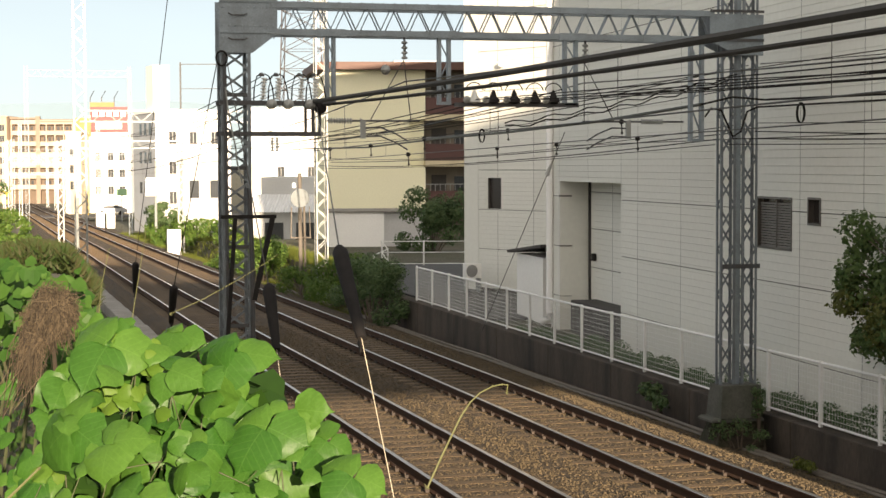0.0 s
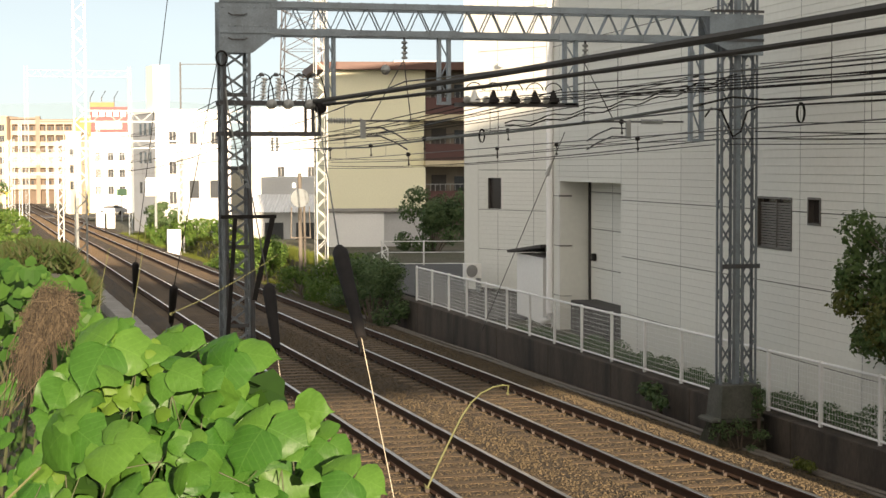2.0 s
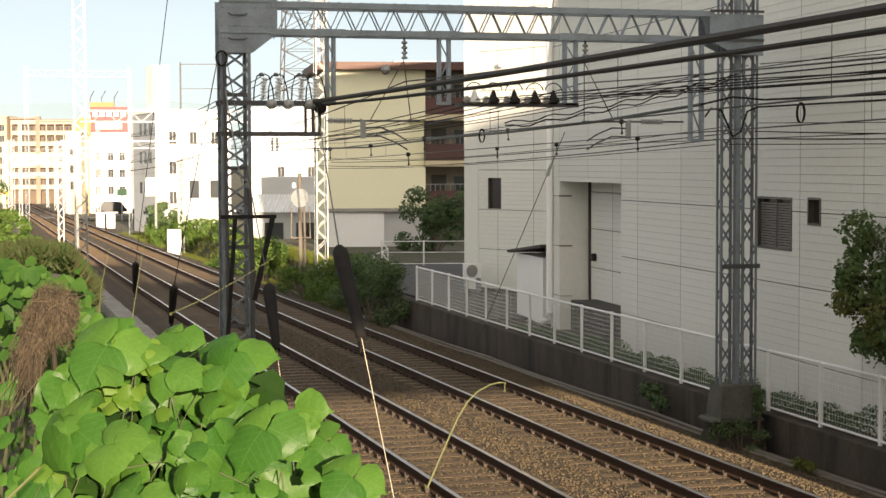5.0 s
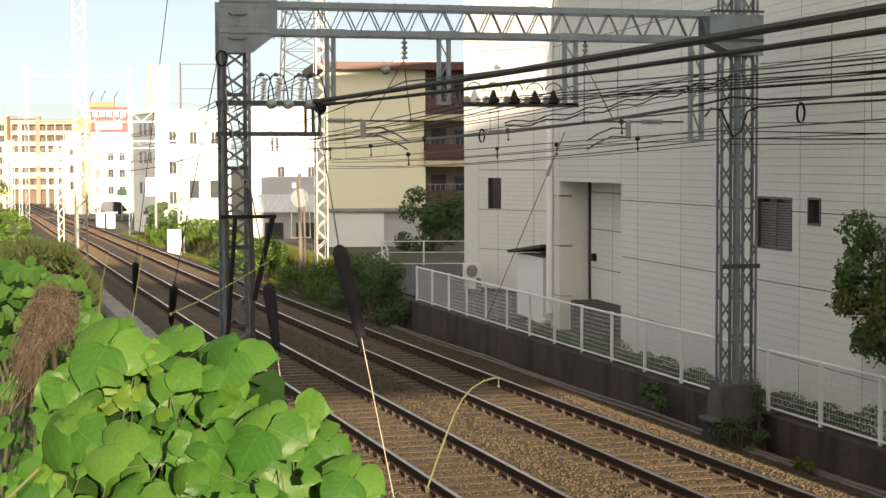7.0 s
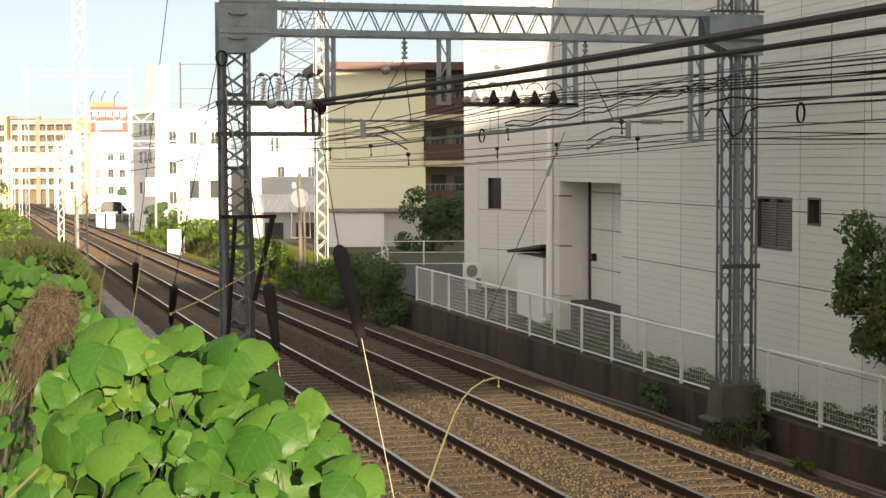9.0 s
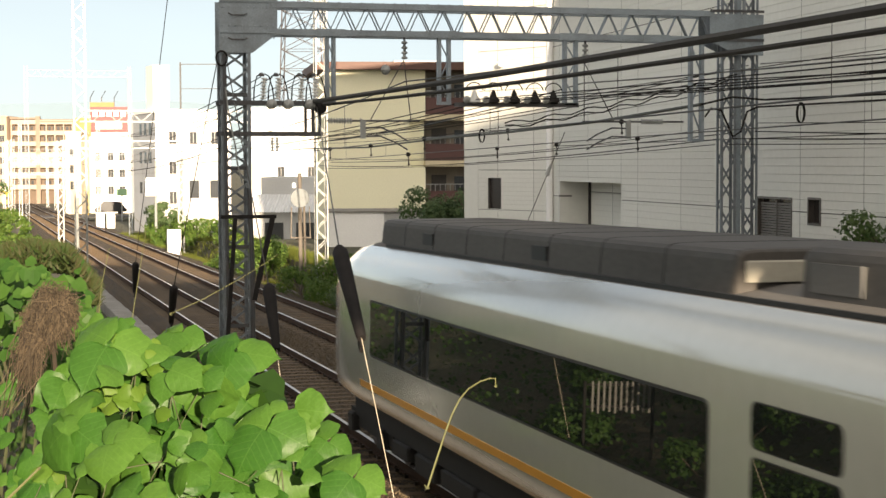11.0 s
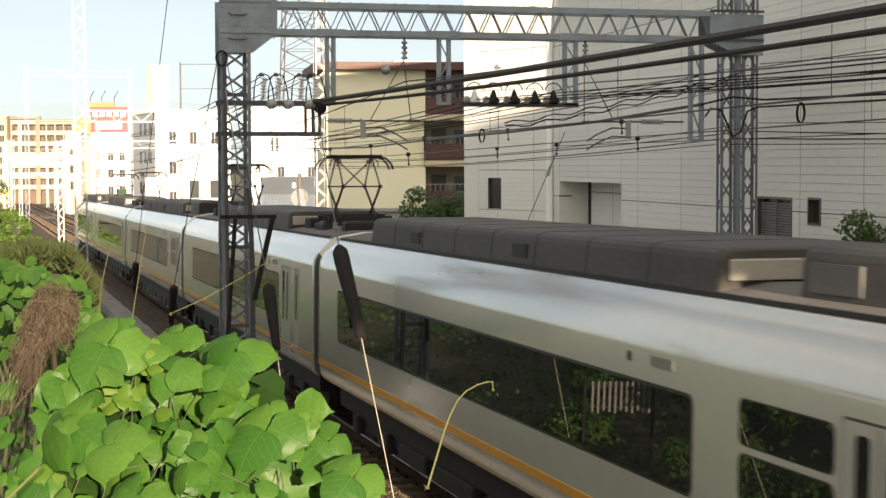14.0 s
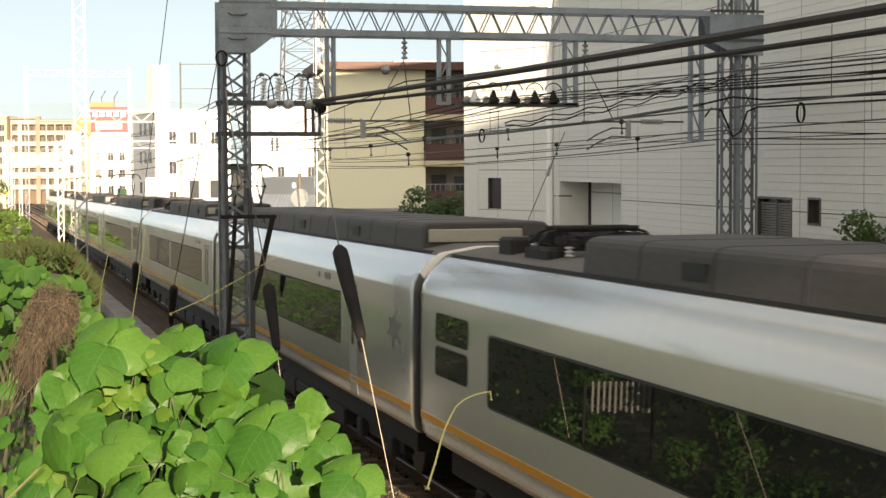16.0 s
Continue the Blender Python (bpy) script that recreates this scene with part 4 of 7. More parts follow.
cable("feeder_cable", [(12.23, 27.7, 5.32), (12.23, 32.8, 5.15), (12.23, 39.0, 5.04), (12.23, 45.0, 4.99), (12.23, 54.6, 4.83), (12.5, 70.0, 4.9)], 0.03, mat("weathered green-grey cable", (0.075, 0.08, 0.068), 0.6), "weathered green-grey feeder cable", "cable")
cable("feeder_cable", [(12.23, 27.7, 5.32), (12.8, 27.6, 5.45), (13.3, 27.4, 5.4), (13.35, 20, 5.28), (13.35, 5, 5.15)], 0.02, CABLE, "black feeder cable on the mast", "cable")
# ---- stay wires with covers on the near side ----
def stay(foot, low, high, top, group="stay wires beside the track"):
    s = thing("stay_wire", "steel stay wire with a black tapered cover and yellow guard", "stay wire", group=group)
    foot, low, high, top = (Vector(p) for p in (foot, low, high, top))
    part("wire", Shape().tube([high, top], 0.009, 5), WIRE, s)
    d = (high - low)
    m = Matrix.Translation(low) @ frame_from(d)
    ln = d.length
    cv = Shape().lathe([(0.045, 0), (0.05, 0.03), (0.055, 0.05), (0.075, ln * 0.5), (0.088, ln * 0.85), (0.085, ln * 0.95), (0.05, ln)], m, 12)
    part("cover", cv, RUBBER, s, "black tapered plastic cover", smooth=True)
    part("cover_clip", Shape().bbox((-0.02, -0.12, -0.08), (0.02, -0.02, 0.06), 0.005), RUBBER, s, at=m)
    part("guard", Shape().tube([foot, low], 0.0045, 8), mat("pale yellow guard", (0.46, 0.41, 0.31), 0.5, var=0.15, grain=10), s, "pale yellow plastic guard", smooth=True)


stay((3.65, 14.6, 0.55), (3.65, 16.6, 2.54), (3.65, 17.7, 3.40), (5.35, GY - 0.3, 5.25))
stay((3.65, 20.9, 0.75), (3.65, 21.74, 1.88), (3.65, 22.37, 2.68), (3.85, GY - 0.25, 6.1))
stay((3.65, 35.4, 0.4), (3.65, 34.7, 1.05), (3.65, 34.06, 1.85), (3.8, GY + 0.25, 6.1))
stay((3.65, 43.9, 0.3), (3.65, 43.3, 1.05), (3.65, 42.92, 1.83), (3.9, 36.0, 8.6))

# small fittings on the wires
WIRE_CLIPS = ((8.4, 41.77, 4.6), (8.8, 38.91, 4.66), (9.2, 36.88, 4.44), (9.5, 36.62, 4.79), (12.7, 41.52, 4.61), (12.23, 39.09, 5.03), (12.8, 37.15, 4.66), (12.85, 32.25, 4.73), (12.23, 31.54, 5.05))
for x, y, z, r in ((6.5, GY - 0.4, 5.86, 0.085),):
    single("cable_ball", Shape().lathe([(0.01, -r), (r * 0.7, -r * 0.7), (r, 0), (r * 0.7, r * 0.7), (0.01, r)], pose(x, y, z), 14), GALV, "grey ball fitting hung on a wire", "fitting", smooth=True)
for x, y, z in ((12.23, 41.3, 5.16), (13.35, 26.1, 5.30)):
    lp = [(x + 0.07 * math.sin(a), y, z - 0.17 + 0.17 * math.cos(a)) for a in np.linspace(-2.9, 2.9, 12)]
    single("wire_loop", Shape().tube(lp, 0.021, 6), CABLE, "small black loop clamp on an overhead wire", "fitting", smooth=True)
clip_ = thing("wire_hanger", "small black hanger clipped between two overhead wires", "fitting", group="wire hangers", at=WIRE_CLIPS[0])
part("clamp", Shape().lathe([(0.01, -0.05), (0.045, -0.035), (0.05, 0.0), (0.045, 0.035), (0.01, 0.05)], pose(0, 0, 0.06), 10), CABLE, clip_, smooth=True)
part("stem", Shape().tube([(0, 0, 0.02), (0.01, 0, -0.14)], 0.012, 5), CABLE, clip_)
part("eye", Shape().lathe([(0.01, -0.03), (0.03, 0.0), (0.01, 0.03)], pose(0.01, 0, -0.16), 8), CABLE, clip_, smooth=True)
for q in WIRE_CLIPS[1:]:
    copy_thing(clip_, Matrix.Translation(q))
gw = thing("stay_wire", "thin steel stay wire with a white insulator", "stay wire")
ga_, gb_ = Vector((12.95, 37.0, 5.0)), Vector((13.3, 45.0, -0.4))
part("wire", Shape().tube([ga_, gb_], 0.010, 5), WIRE, gw)
mm_ = ga_.lerp(gb_, 0.16)
part("insulator", Shape().lathe([(0.02, -0.22), (0.055, -0.2), (0.05, -0.05), (0.02, 0.0), (0.045, 0.05), (0.02, 0.25)], Matrix.Translation(mm_) @ frame_from(ga_ - gb_), 10), CERAMIC, gw, smooth=True)
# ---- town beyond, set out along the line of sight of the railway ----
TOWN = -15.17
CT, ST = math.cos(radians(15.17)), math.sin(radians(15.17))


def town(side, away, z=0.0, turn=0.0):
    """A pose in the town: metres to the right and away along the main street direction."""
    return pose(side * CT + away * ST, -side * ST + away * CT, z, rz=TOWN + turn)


TOWN_GLASS = mat("far window glass", (0.05, 0.055, 0.06), 0.15, var=0.2, bump=0)


def block(name, label, m, width, depth, z0, z1, wall, rows=(), cols=(), win=(0.9, 1.2), side_cols=(), roofm=None, balcony=False):
    """A plain building: a body with recessed windows in its front and one side, a parapet and a roof slab."""
    h = thing(name, label, "building", at=m)
    part("wall", Shape().box((0, 0, z0), (width, depth, z1)), wall, h)
    part("roof", Shape().box((-0.15, -0.15, z1), (width + 0.15, depth + 0.15, z1 + 0.35)), roofm or wall, h)
    fr = mat("far window frame", (0.35, 0.34, 0.32), 0.5)
    for z in rows:
        for x in cols:
            wdw = part("window", Shape().box((x, -0.03, z), (x + win[0], 0.02, z + win[1])), TOWN_GLASS, h)
            part("frame", Shape().box((x - 0.06, -0.06, z - 0.08), (x + win[0] + 0.06, -0.001, z - 0.001)).box((x + win[0] / 2 - 0.03, -0.05, z), (x + win[0] / 2 + 0.03, -0.031, z + win[1])), fr, wdw)
        for y in side_cols:
            part("window", Shape().box((-0.03, y, z), (0.02, y + win[0], z + win[1])), TOWN_GLASS, h)
        if balcony:
            part("balcony", Shape().box((0.3, -1.1, z - 0.9), (width - 0.3, -0.01, z - 0.75)).box((0.3, -1.1, z - 0.75), (width - 0.3, -1.0, z + 0.15)), wall, h)
    return h


# beige apartment slab
def balcony_slab(m, width, floors, bays):
    """A long block of flats: cream piers, slabs and parapets before set-back fronts darkened as shade."""
    h = thing("apartment_building", "tall beige apartment block with rows of deep balconies", "building", at=m)
    cream = mat("cream balcony paint", (0.37, 0.31, 0.25), 0.8, var=0.12, grain=4, stain=0.2, bump=0.1)
    # shade inside the balconies is put into this wall's brown
    shade = mat("set-back wall browned as balcony shade", (0.13, 0.095, 0.07), 0.8, var=0.2, grain=3, stain=0.3, bump=0.1)
    top = -1.9 + 2.75 * floors
    part("wall", Shape().box((0, 1.6, -6), (width, 12, top + 1.2)), shade, h)
    part("stair_tower", Shape().box((width * 0.40, -0.2, -6), (width * 0.47, 1.59, top + 1.9)), BEIGE, h)
    part("roof", Shape().box((-0.2, -0.2, top + 1.2), (width * 0.40, 12.2, top + 1.6)).box((width * 0.47, -0.2, top + 0.4), (width + 0.2, 12.2, top + 0.8)), BEIGE, h)
    for k in range(floors + 1):
        z = -1.9 + 2.75 * k
        ba = part("balcony", Shape().box((0, 0, z - 0.14), (width * 0.40, 1.59, z)).box((width * 0.47, 0, z - 0.14), (width, 1.59, z)), cream, h)
        part("parapet", Shape().box((0, 0, z + 0.004), (width * 0.40, 0.12, z + 1.0)).box((width * 0.47, 0, z + 0.004), (width, 0.12, z + 1.0)), cream, ba)
        for i in range(bays * 2):
            x = width * (i + 0.3) / (bays * 2)
            if k < floors and not 0.36 < x / width < 0.47:
                part("window", Shape().box((x, 1.54, z + 0.2), (x + 0.45 * width / bays / 2 * 1.2, 1.595, z + 2.1)), TOWN_GLASS, ba)
    for i in range(bays + 1):
        x = (width - 0.25) * i / bays
        if not 0.38 < x / width < 0.49:
            part("pier", Shape().box((x, -0.06, -6), (x + 0.25, 1.58, top + 1.0)), cream, h)
    return h


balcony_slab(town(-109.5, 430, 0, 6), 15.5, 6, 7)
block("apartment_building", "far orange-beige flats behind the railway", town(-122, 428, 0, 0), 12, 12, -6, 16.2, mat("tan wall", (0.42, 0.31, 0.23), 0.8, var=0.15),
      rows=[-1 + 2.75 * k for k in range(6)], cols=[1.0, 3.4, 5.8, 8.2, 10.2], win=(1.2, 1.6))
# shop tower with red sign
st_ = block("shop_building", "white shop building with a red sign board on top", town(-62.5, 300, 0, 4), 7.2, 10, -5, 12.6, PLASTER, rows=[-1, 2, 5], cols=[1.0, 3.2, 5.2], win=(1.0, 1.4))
part("sign_board", Shape().box((0.3, -0.5, 10.0), (6.8, -0.15, 14.4)), mat("red sign", (0.42, 0.03, 0.035), 0.5, var=0.1, bump=0), st_, "red sign board with white lettering bars")
for k, (x0, x1, z0, z1) in enumerate([(0.7 + 1.22 * i, 1.55 + 1.22 * i, 12.7, 13.6) for i in range(5)] + [(1.2, 5.8, 10.5, 11.9)]):
    part("sign_bar", Shape().box((x0, -0.56, z0), (x1, -0.501, z1)), PLASTER, st_)
part("billboard", Shape().box((-2.6, -0.8, 9.2), (0.4, -0.4, 12.5)), mat("orange billboard", (0.34, 0.17, 0.06), 0.6, var=0.2, stain=1.0), st_, "orange advertising board")
part("billboard_top", Shape().box((0.2, -0.2, 12.9), (4.4, 0.2, 15.2)), mat("orange billboard", (0, 0, 0)), st_)
bl = Shape()
for x in (0.2, 2.2, 4.4):
    bl.bar((x, 0.3, 12.6), (x, 0.3, 16.2), 0.12).bar((x, 0.3, 16.0), (x + 0.9, -1.2, 17.2), 0.08)
part("sign_frame", bl, STEEL_DARK, st_)
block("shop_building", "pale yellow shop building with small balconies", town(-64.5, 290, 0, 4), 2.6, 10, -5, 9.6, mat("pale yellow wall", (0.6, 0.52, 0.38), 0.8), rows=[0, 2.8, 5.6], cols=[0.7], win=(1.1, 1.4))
# office with flank greyed to stand in for shade, and sunlit white front
of = block("office_block", "white office block, its flank greyed to imitate shade", town(-29.6, 175, 0, 24), 8.0, 9.5, -4, 9.6, PLASTER,
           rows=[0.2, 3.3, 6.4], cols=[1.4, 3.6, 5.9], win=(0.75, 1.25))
part("flank_panel", Shape().box((-0.05, 0.02, -4), (-0.002, 9.4, 9.6)), mat("shade-grey flank", (0.40, 0.42, 0.44), 0.8, var=0.15, grain=6, stain=0.3), of)
for z in (1.2, 4.4, 7.4):
    for y in (1.6, 3.6, 5.6):
        part("flank_window", Shape().box((-0.09, y, z), (-0.052, y + 0.9, z + 1.2)), TOWN_GLASS, of)
part("roof_house", Shape().box((0.3, 2, 9.95), (2.0, 5, 14.6)), PLASTER, of)
part("side_wing", Shape().box((2.2, -2.6, -4), (7.0, -0.02, 5.0)), GREYWALL, of)
part("wing_window", Shape().box((2.8, -2.66, 0.8), (3.8, -2.61, 2.6)), TOWN_GLASS, of)
part("wing_window", Shape().box((5.0, -2.66, 0.8), (6.0, -2.61, 2.6)), TOWN_GLASS, of)
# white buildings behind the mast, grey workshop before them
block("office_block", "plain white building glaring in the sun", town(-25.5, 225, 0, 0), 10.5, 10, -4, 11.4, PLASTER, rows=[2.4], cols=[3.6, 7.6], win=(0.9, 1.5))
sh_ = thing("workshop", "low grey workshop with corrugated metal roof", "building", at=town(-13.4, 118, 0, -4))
part("wall", Shape().box((0, 0, -3), (6.4, 8, 1.0)), GREYWALL, sh_)
part("upper_wall", Shape().box((0.3, 2.5, 1.0), (6.6, 8, 3.35)), GREYWALL, sh_)
rf = Shape()
rf.loft([[(-0.2 + 0.105 * k, y, z + 0.06 * (k % 2)) for k in range(65)] for y, z in ((-0.5, 0.9), (2.5, 2.1))], closed=False, caps=False)
part("roof", rf, mat("pale corrugated metal", (0.72, 0.73, 0.73), 0.45, var=0.1, grain=6, stain=0.6, bump=0.05), sh_, "pale corrugated metal roof")
for x in (1.0, 3.2, 5.0):
    part("window", Shape().box((x, -0.04, -1.2), (x + 1.3, 0.02, 0.2)), TOWN_GLASS, sh_)

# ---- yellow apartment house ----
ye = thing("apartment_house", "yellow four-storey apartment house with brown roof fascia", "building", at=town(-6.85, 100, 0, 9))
YW = 5.9
for lo, hi in (((0, 0, -1), (YW - 1.0, 9, 9.85)), ((YW - 1.0, 0, -1), (YW, 9, 4.05)), ((YW - 1.0, 0, 6.9), (YW, 9, 9.85)), ((YW - 1.0, 0.6, 4.05), (YW, 9, 6.9))):
    part("wall", Shape().box(lo, hi), YELLOW, ye)
part("roof", Shape().loft([[(-0.7, -0.5, z), (0.6, -0.8, z), (9.4, -1.3, z), (9.4, 9.5, z), (-0.7, 9.5, z)] for z in (9.8, 10.25)]), BROWN, ye, "brown roof slab with deep fascia")
part("roof_hut", Shape().box((YW - 1.6, 2.0, 10.26), (YW + 1.2, 4, 10.5)), GREYWALL, ye)
# yellow wall browned here, standing in for shade behind the balconies
part("back_wall", Shape().box((YW + 0.01, 1.6, -1), (9.3, 9, 9.8)), mat("gallery wall darkened as shade", (0.17, 0.145, 0.115), 0.85), ye)
for k, z in enumerate((1.3, 4.1, 6.85)):
    ba = part("balcony", Shape().box((YW, -0.05, z), (9.3, 1.6, z + 0.35)), mat("cream slab edge", (0.58, 0.5, 0.34), 0.8), ye, "cream balcony slab with red-brown parapet")
    part("parapet", Shape().box((YW + 0.02, 0.0, z + 0.37), (8.6, 0.08, z + 1.35)), mat("red-brown parapet", (0.085, 0.035, 0.03), 0.6, var=0.2), ba)
    part("door", Shape().box((YW + 0.6, 1.54, z + 0.4), (YW + 1.5, 1.595, z + 2.3)), DARKROOM, ba)
    part("window", Shape().box((YW + 2.0, 1.54, z + 0.9), (YW + 3.1, 1.595, z + 2.2)), TOWN_GLASS, ba)
    part("post", Shape().box((8.62, 0.0, z + 0.36), (8.8, 0.18, z + 2.4)), mat("cream slab edge", (0, 0, 0)), ba)
    bars = Shape()
    for q in range(8):
        bars.bar((YW + 0.3 + 0.3 * q, 0.04, z + 1.3), (YW + 0.3 + 0.3 * q, 0.04, z + 1.75), 0.025)
    bars.bar((YW + 0.02, 0.04, z + 1.75), (8.6, 0.04, z + 1.75), 0.04)
    part("rail", bars, GALV, ba)
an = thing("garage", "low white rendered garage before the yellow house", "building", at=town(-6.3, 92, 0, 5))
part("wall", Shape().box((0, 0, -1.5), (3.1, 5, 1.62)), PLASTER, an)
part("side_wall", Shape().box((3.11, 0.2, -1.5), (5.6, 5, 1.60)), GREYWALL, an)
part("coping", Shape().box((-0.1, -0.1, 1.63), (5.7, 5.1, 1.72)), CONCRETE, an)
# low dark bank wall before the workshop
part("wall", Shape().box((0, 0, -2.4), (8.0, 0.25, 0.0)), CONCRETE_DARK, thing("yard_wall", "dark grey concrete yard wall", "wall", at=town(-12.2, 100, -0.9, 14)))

# ---- lattice masts and gantries down the line ----
def far_gantry(y, lx, rx, top, w=0.45, beams=(), pale=True, tops=(None, None), leg=0.07, bar=0.04):
    gname = thing("catenary_gantry", "pale lattice gantry over the tracks in the sun", "catenary gantry", group="gantries down the line")
    m = GALV if pale else STEEL
    zr = rail_z(y)
    for x, tz in ((lx, tops[0] or top), (rx, tops[1] or top)):
        lattice(gname, x, y, zr - 0.8, tz, w, w, 0.9, leg=leg, thick=0.02, m=m, together=True, flat=bar)
        part("footing", Shape().bbox((x - 0.5, y - 0.5, zr - 1.6), (x + 0.5, y + 0.5, zr - 0.5), 0.05), CONCRETE, gname)
    for z, hgt in beams:
        for dz in (0, hgt):
            part("chord", Shape().box((lx, y - 0.06, z + dz - leg / 2), (rx, y + 0.06, z + dz + leg / 2)), m, gname)
        lc = Shape()
        n = int((rx - lx) / 0.5)
        for k in range(n):
            a = lx + (rx - lx) * k / n
            b_ = lx + (rx - lx) * (k + 1) / n
            lc.bar((a, y, z + (0 if k % 2 else hgt)), (b_, y, z + (hgt if k % 2 else 0)), 0.02, 0.06, up=(0, 1, 0))
        part("lacing", lc, m, gname, kind="stuff")
    return gname


far_gantry(71, 3.85, 13.88, 15.0, 0.46, [(6.05, 0.45)], leg=0.05, bar=0.03)
far_gantry(119, 5.1, 13.3, 11.4, 0.36, [(5.4, 0.5)], tops=(5.9, 5.9))
far_gantry(161, 3.9, 13.3, 13.4, 0.30, [(12.4, 0.6), (5.2, 0.5)], leg=0.03, bar=0.014, pale=False)
far_gantry(205, 4.2, 13.2, 9.0, 0.35, [(4.9, 0.4)], leg=0.05, bar=0.03)
far_gantry(255, 4.2, 13.2, 8.0, 0.35, [(4.3, 0.4)], leg=0.05, bar=0.03)
far_gantry(292, 4.2, 13.2, 8.4, 0.4, [(4.6, 0.6), (2.6, 0.3)], leg=0.07, bar=0.05)
far_gantry(330, 4.2, 13.2, 8.6, 0.4, [(5.0, 0.6), (2.4, 0.3)], leg=0.07, bar=0.05)
far_gantry(372, 4.2, 13.2, 8.8, 0.4, [(5.4, 0.7), (2.2, 0.3)], leg=0.08, bar=0.06)
for x, y, top in ((13.5, 139, 4.6), (6.2, 119, 2.0)):
    single("pole", Shape().tube([(x, y, rail_z(y) - 0.9), (x, y, top)], 0.12, 8, r2=0.09), GALV, "slim pale steel pole beside the line", "pole", smooth=True)
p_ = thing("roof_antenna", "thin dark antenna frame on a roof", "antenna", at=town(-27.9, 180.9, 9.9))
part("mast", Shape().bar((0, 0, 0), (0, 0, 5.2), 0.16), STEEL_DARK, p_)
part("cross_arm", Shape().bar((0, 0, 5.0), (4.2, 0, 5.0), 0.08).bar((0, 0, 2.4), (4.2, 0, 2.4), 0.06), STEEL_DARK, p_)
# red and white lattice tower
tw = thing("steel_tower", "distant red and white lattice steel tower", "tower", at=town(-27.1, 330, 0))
for sx in (-1, 1):
    for sy in (-1, 1):
        part("leg", Shape().bar((sx * 4.6, sy * 4.6, 0), (sx * 3.3, sy * 3.3, 45), 0.22), mat("faded red steel", (0.022, 0.014, 0.014), 0.6), tw)
lc = Shape()
for k in range(12):
    z = 3.75 * k
    h0, h1 = 4.6 - 1.3 * z / 45, 4.6 - 1.3 * (z + 3.75) / 45
    for sy in (-1, 1):
        lc.bar((-h0, sy * h0, z), (h1, sy * h1, z + 3.75), 0.11).bar((h0, sy * h0, z), (-h1, sy * h1, z + 3.75), 0.11).bar((-h0, sy * h0, z), (h0, sy * h0, z), 0.11)
        lc.bar((sy * h0, -h0, z), (sy * h1, h1, z + 3.75), 0.11).bar((sy * h0, -h0, z), (sy * h0, h0, z), 0.11)
part("lacing", lc, mat("faded white steel", (0.025, 0.021, 0.022), 0.6), tw, kind="stuff")

# ---- lineside: disc signal on poles, cabinets, level crossing ----
sg = thing("disc_signal", "white round signal disc on a rusty post", "railway signal", at=(12.75, 70, 0))
part("post", Shape().tube([(0.06, 0, -1.7), (0.02, 0, 3.9)], 0.085, 8), mat("weathered tan post", (0.13, 0.112, 0.092), 0.8, var=0.3, grain=10), sg, smooth=True)
part("post", Shape().tube([(0.28, 0.1, -1.7), (0.22, 0.1, 2.6)], 0.05, 8), mat("weathered tan post", (0, 0, 0)), sg, smooth=True)
part("disc", Shape().lathe([(0.02, 0), (0.39, 0.0), (0.40, 0.02), (0.39, 0.05), (0.02, 0.05)], pose(0.0, -0.14, 2.86, rx=90), 24), mat("weathered white disc paint", (0.15, 0.17, 0.178), 0.6, var=0.25, grain=8, stain=3), sg)
part("lamp_box", Shape().bbox((-0.14, 0.06, 2.5), (0.18, 0.4, 3.2), 0.02), GREYWALL, sg)
part("ladder_rung", Shape().bar((-0.4, 0, 1.2), (0.5, 0, 1.2), 0.05), mat("weathered tan post", (0, 0, 0)), sg)
part("side_rod", Shape().bar((-0.36, 0, 1.2), (-0.33, 0, 2.5), 0.04), mat("weathered tan post", (0, 0, 0)), sg)
part("side_rod", Shape().bar((0.46, 0, 1.2), (0.42, 0, 2.5), 0.04), mat("weathered tan post", (0, 0, 0)), sg)
part("small_sign", Shape().bbox((-0.3, -0.05, 3.3), (-0.14, -0.02, 3.5), 0.01), WHITE, sg)
sg2 = thing("disc_signal", "white round signal disc on a pale pole", "railway signal", at=(13.1, 139, 0))
part("disc", Shape().lathe([(0.02, 0), (0.44, 0.0), (0.44, 0.05), (0.02, 0.05)], pose(0.0, -0.2, 2.6, rx=90), 20), WHITE, sg2)
part("backing", Shape().bbox((-0.45, -0.14, 1.7), (0.45, 0.1, 3.2), 0.03), WHITE, sg2)
cb = thing("signal_cabinet", "white steel signal cabinet beside the track", "cabinet", group="white lineside cabinets", at=(12.35, 115, rail_z(115) - 0.5))
part("case", Shape().bbox((-0.45, -0.35, 0), (0.45, 0.35, 1.75), 0.03), WHITE, cb)
part("door_handle", Shape().bbox((0.2, -0.38, 0.8), (0.24, -0.351, 1.0), 0.004), STEEL_DARK, cb)
copy_thing(cb, pose(12.35, 190, rail_z(190) - 0.5))
copy_thing(cb, pose(13.5, 190, rail_z(190) - 0.5))
ro_ = Shape().box((-60, 236, rail_z(240) - 0.14), (5.2, 244, rail_z(240) - 0.02)).box((12.0, 236, rail_z(240) - 0.14), (80, 244, rail_z(240) - 0.02)).box((7.8, 236, rail_z(240) - 0.16), (9.3, 244, rail_z(240) - 0.03))
single("crossing_road", ro_, ASPHALT, "grey asphalt road over the level crossing", "road", kind="structure")


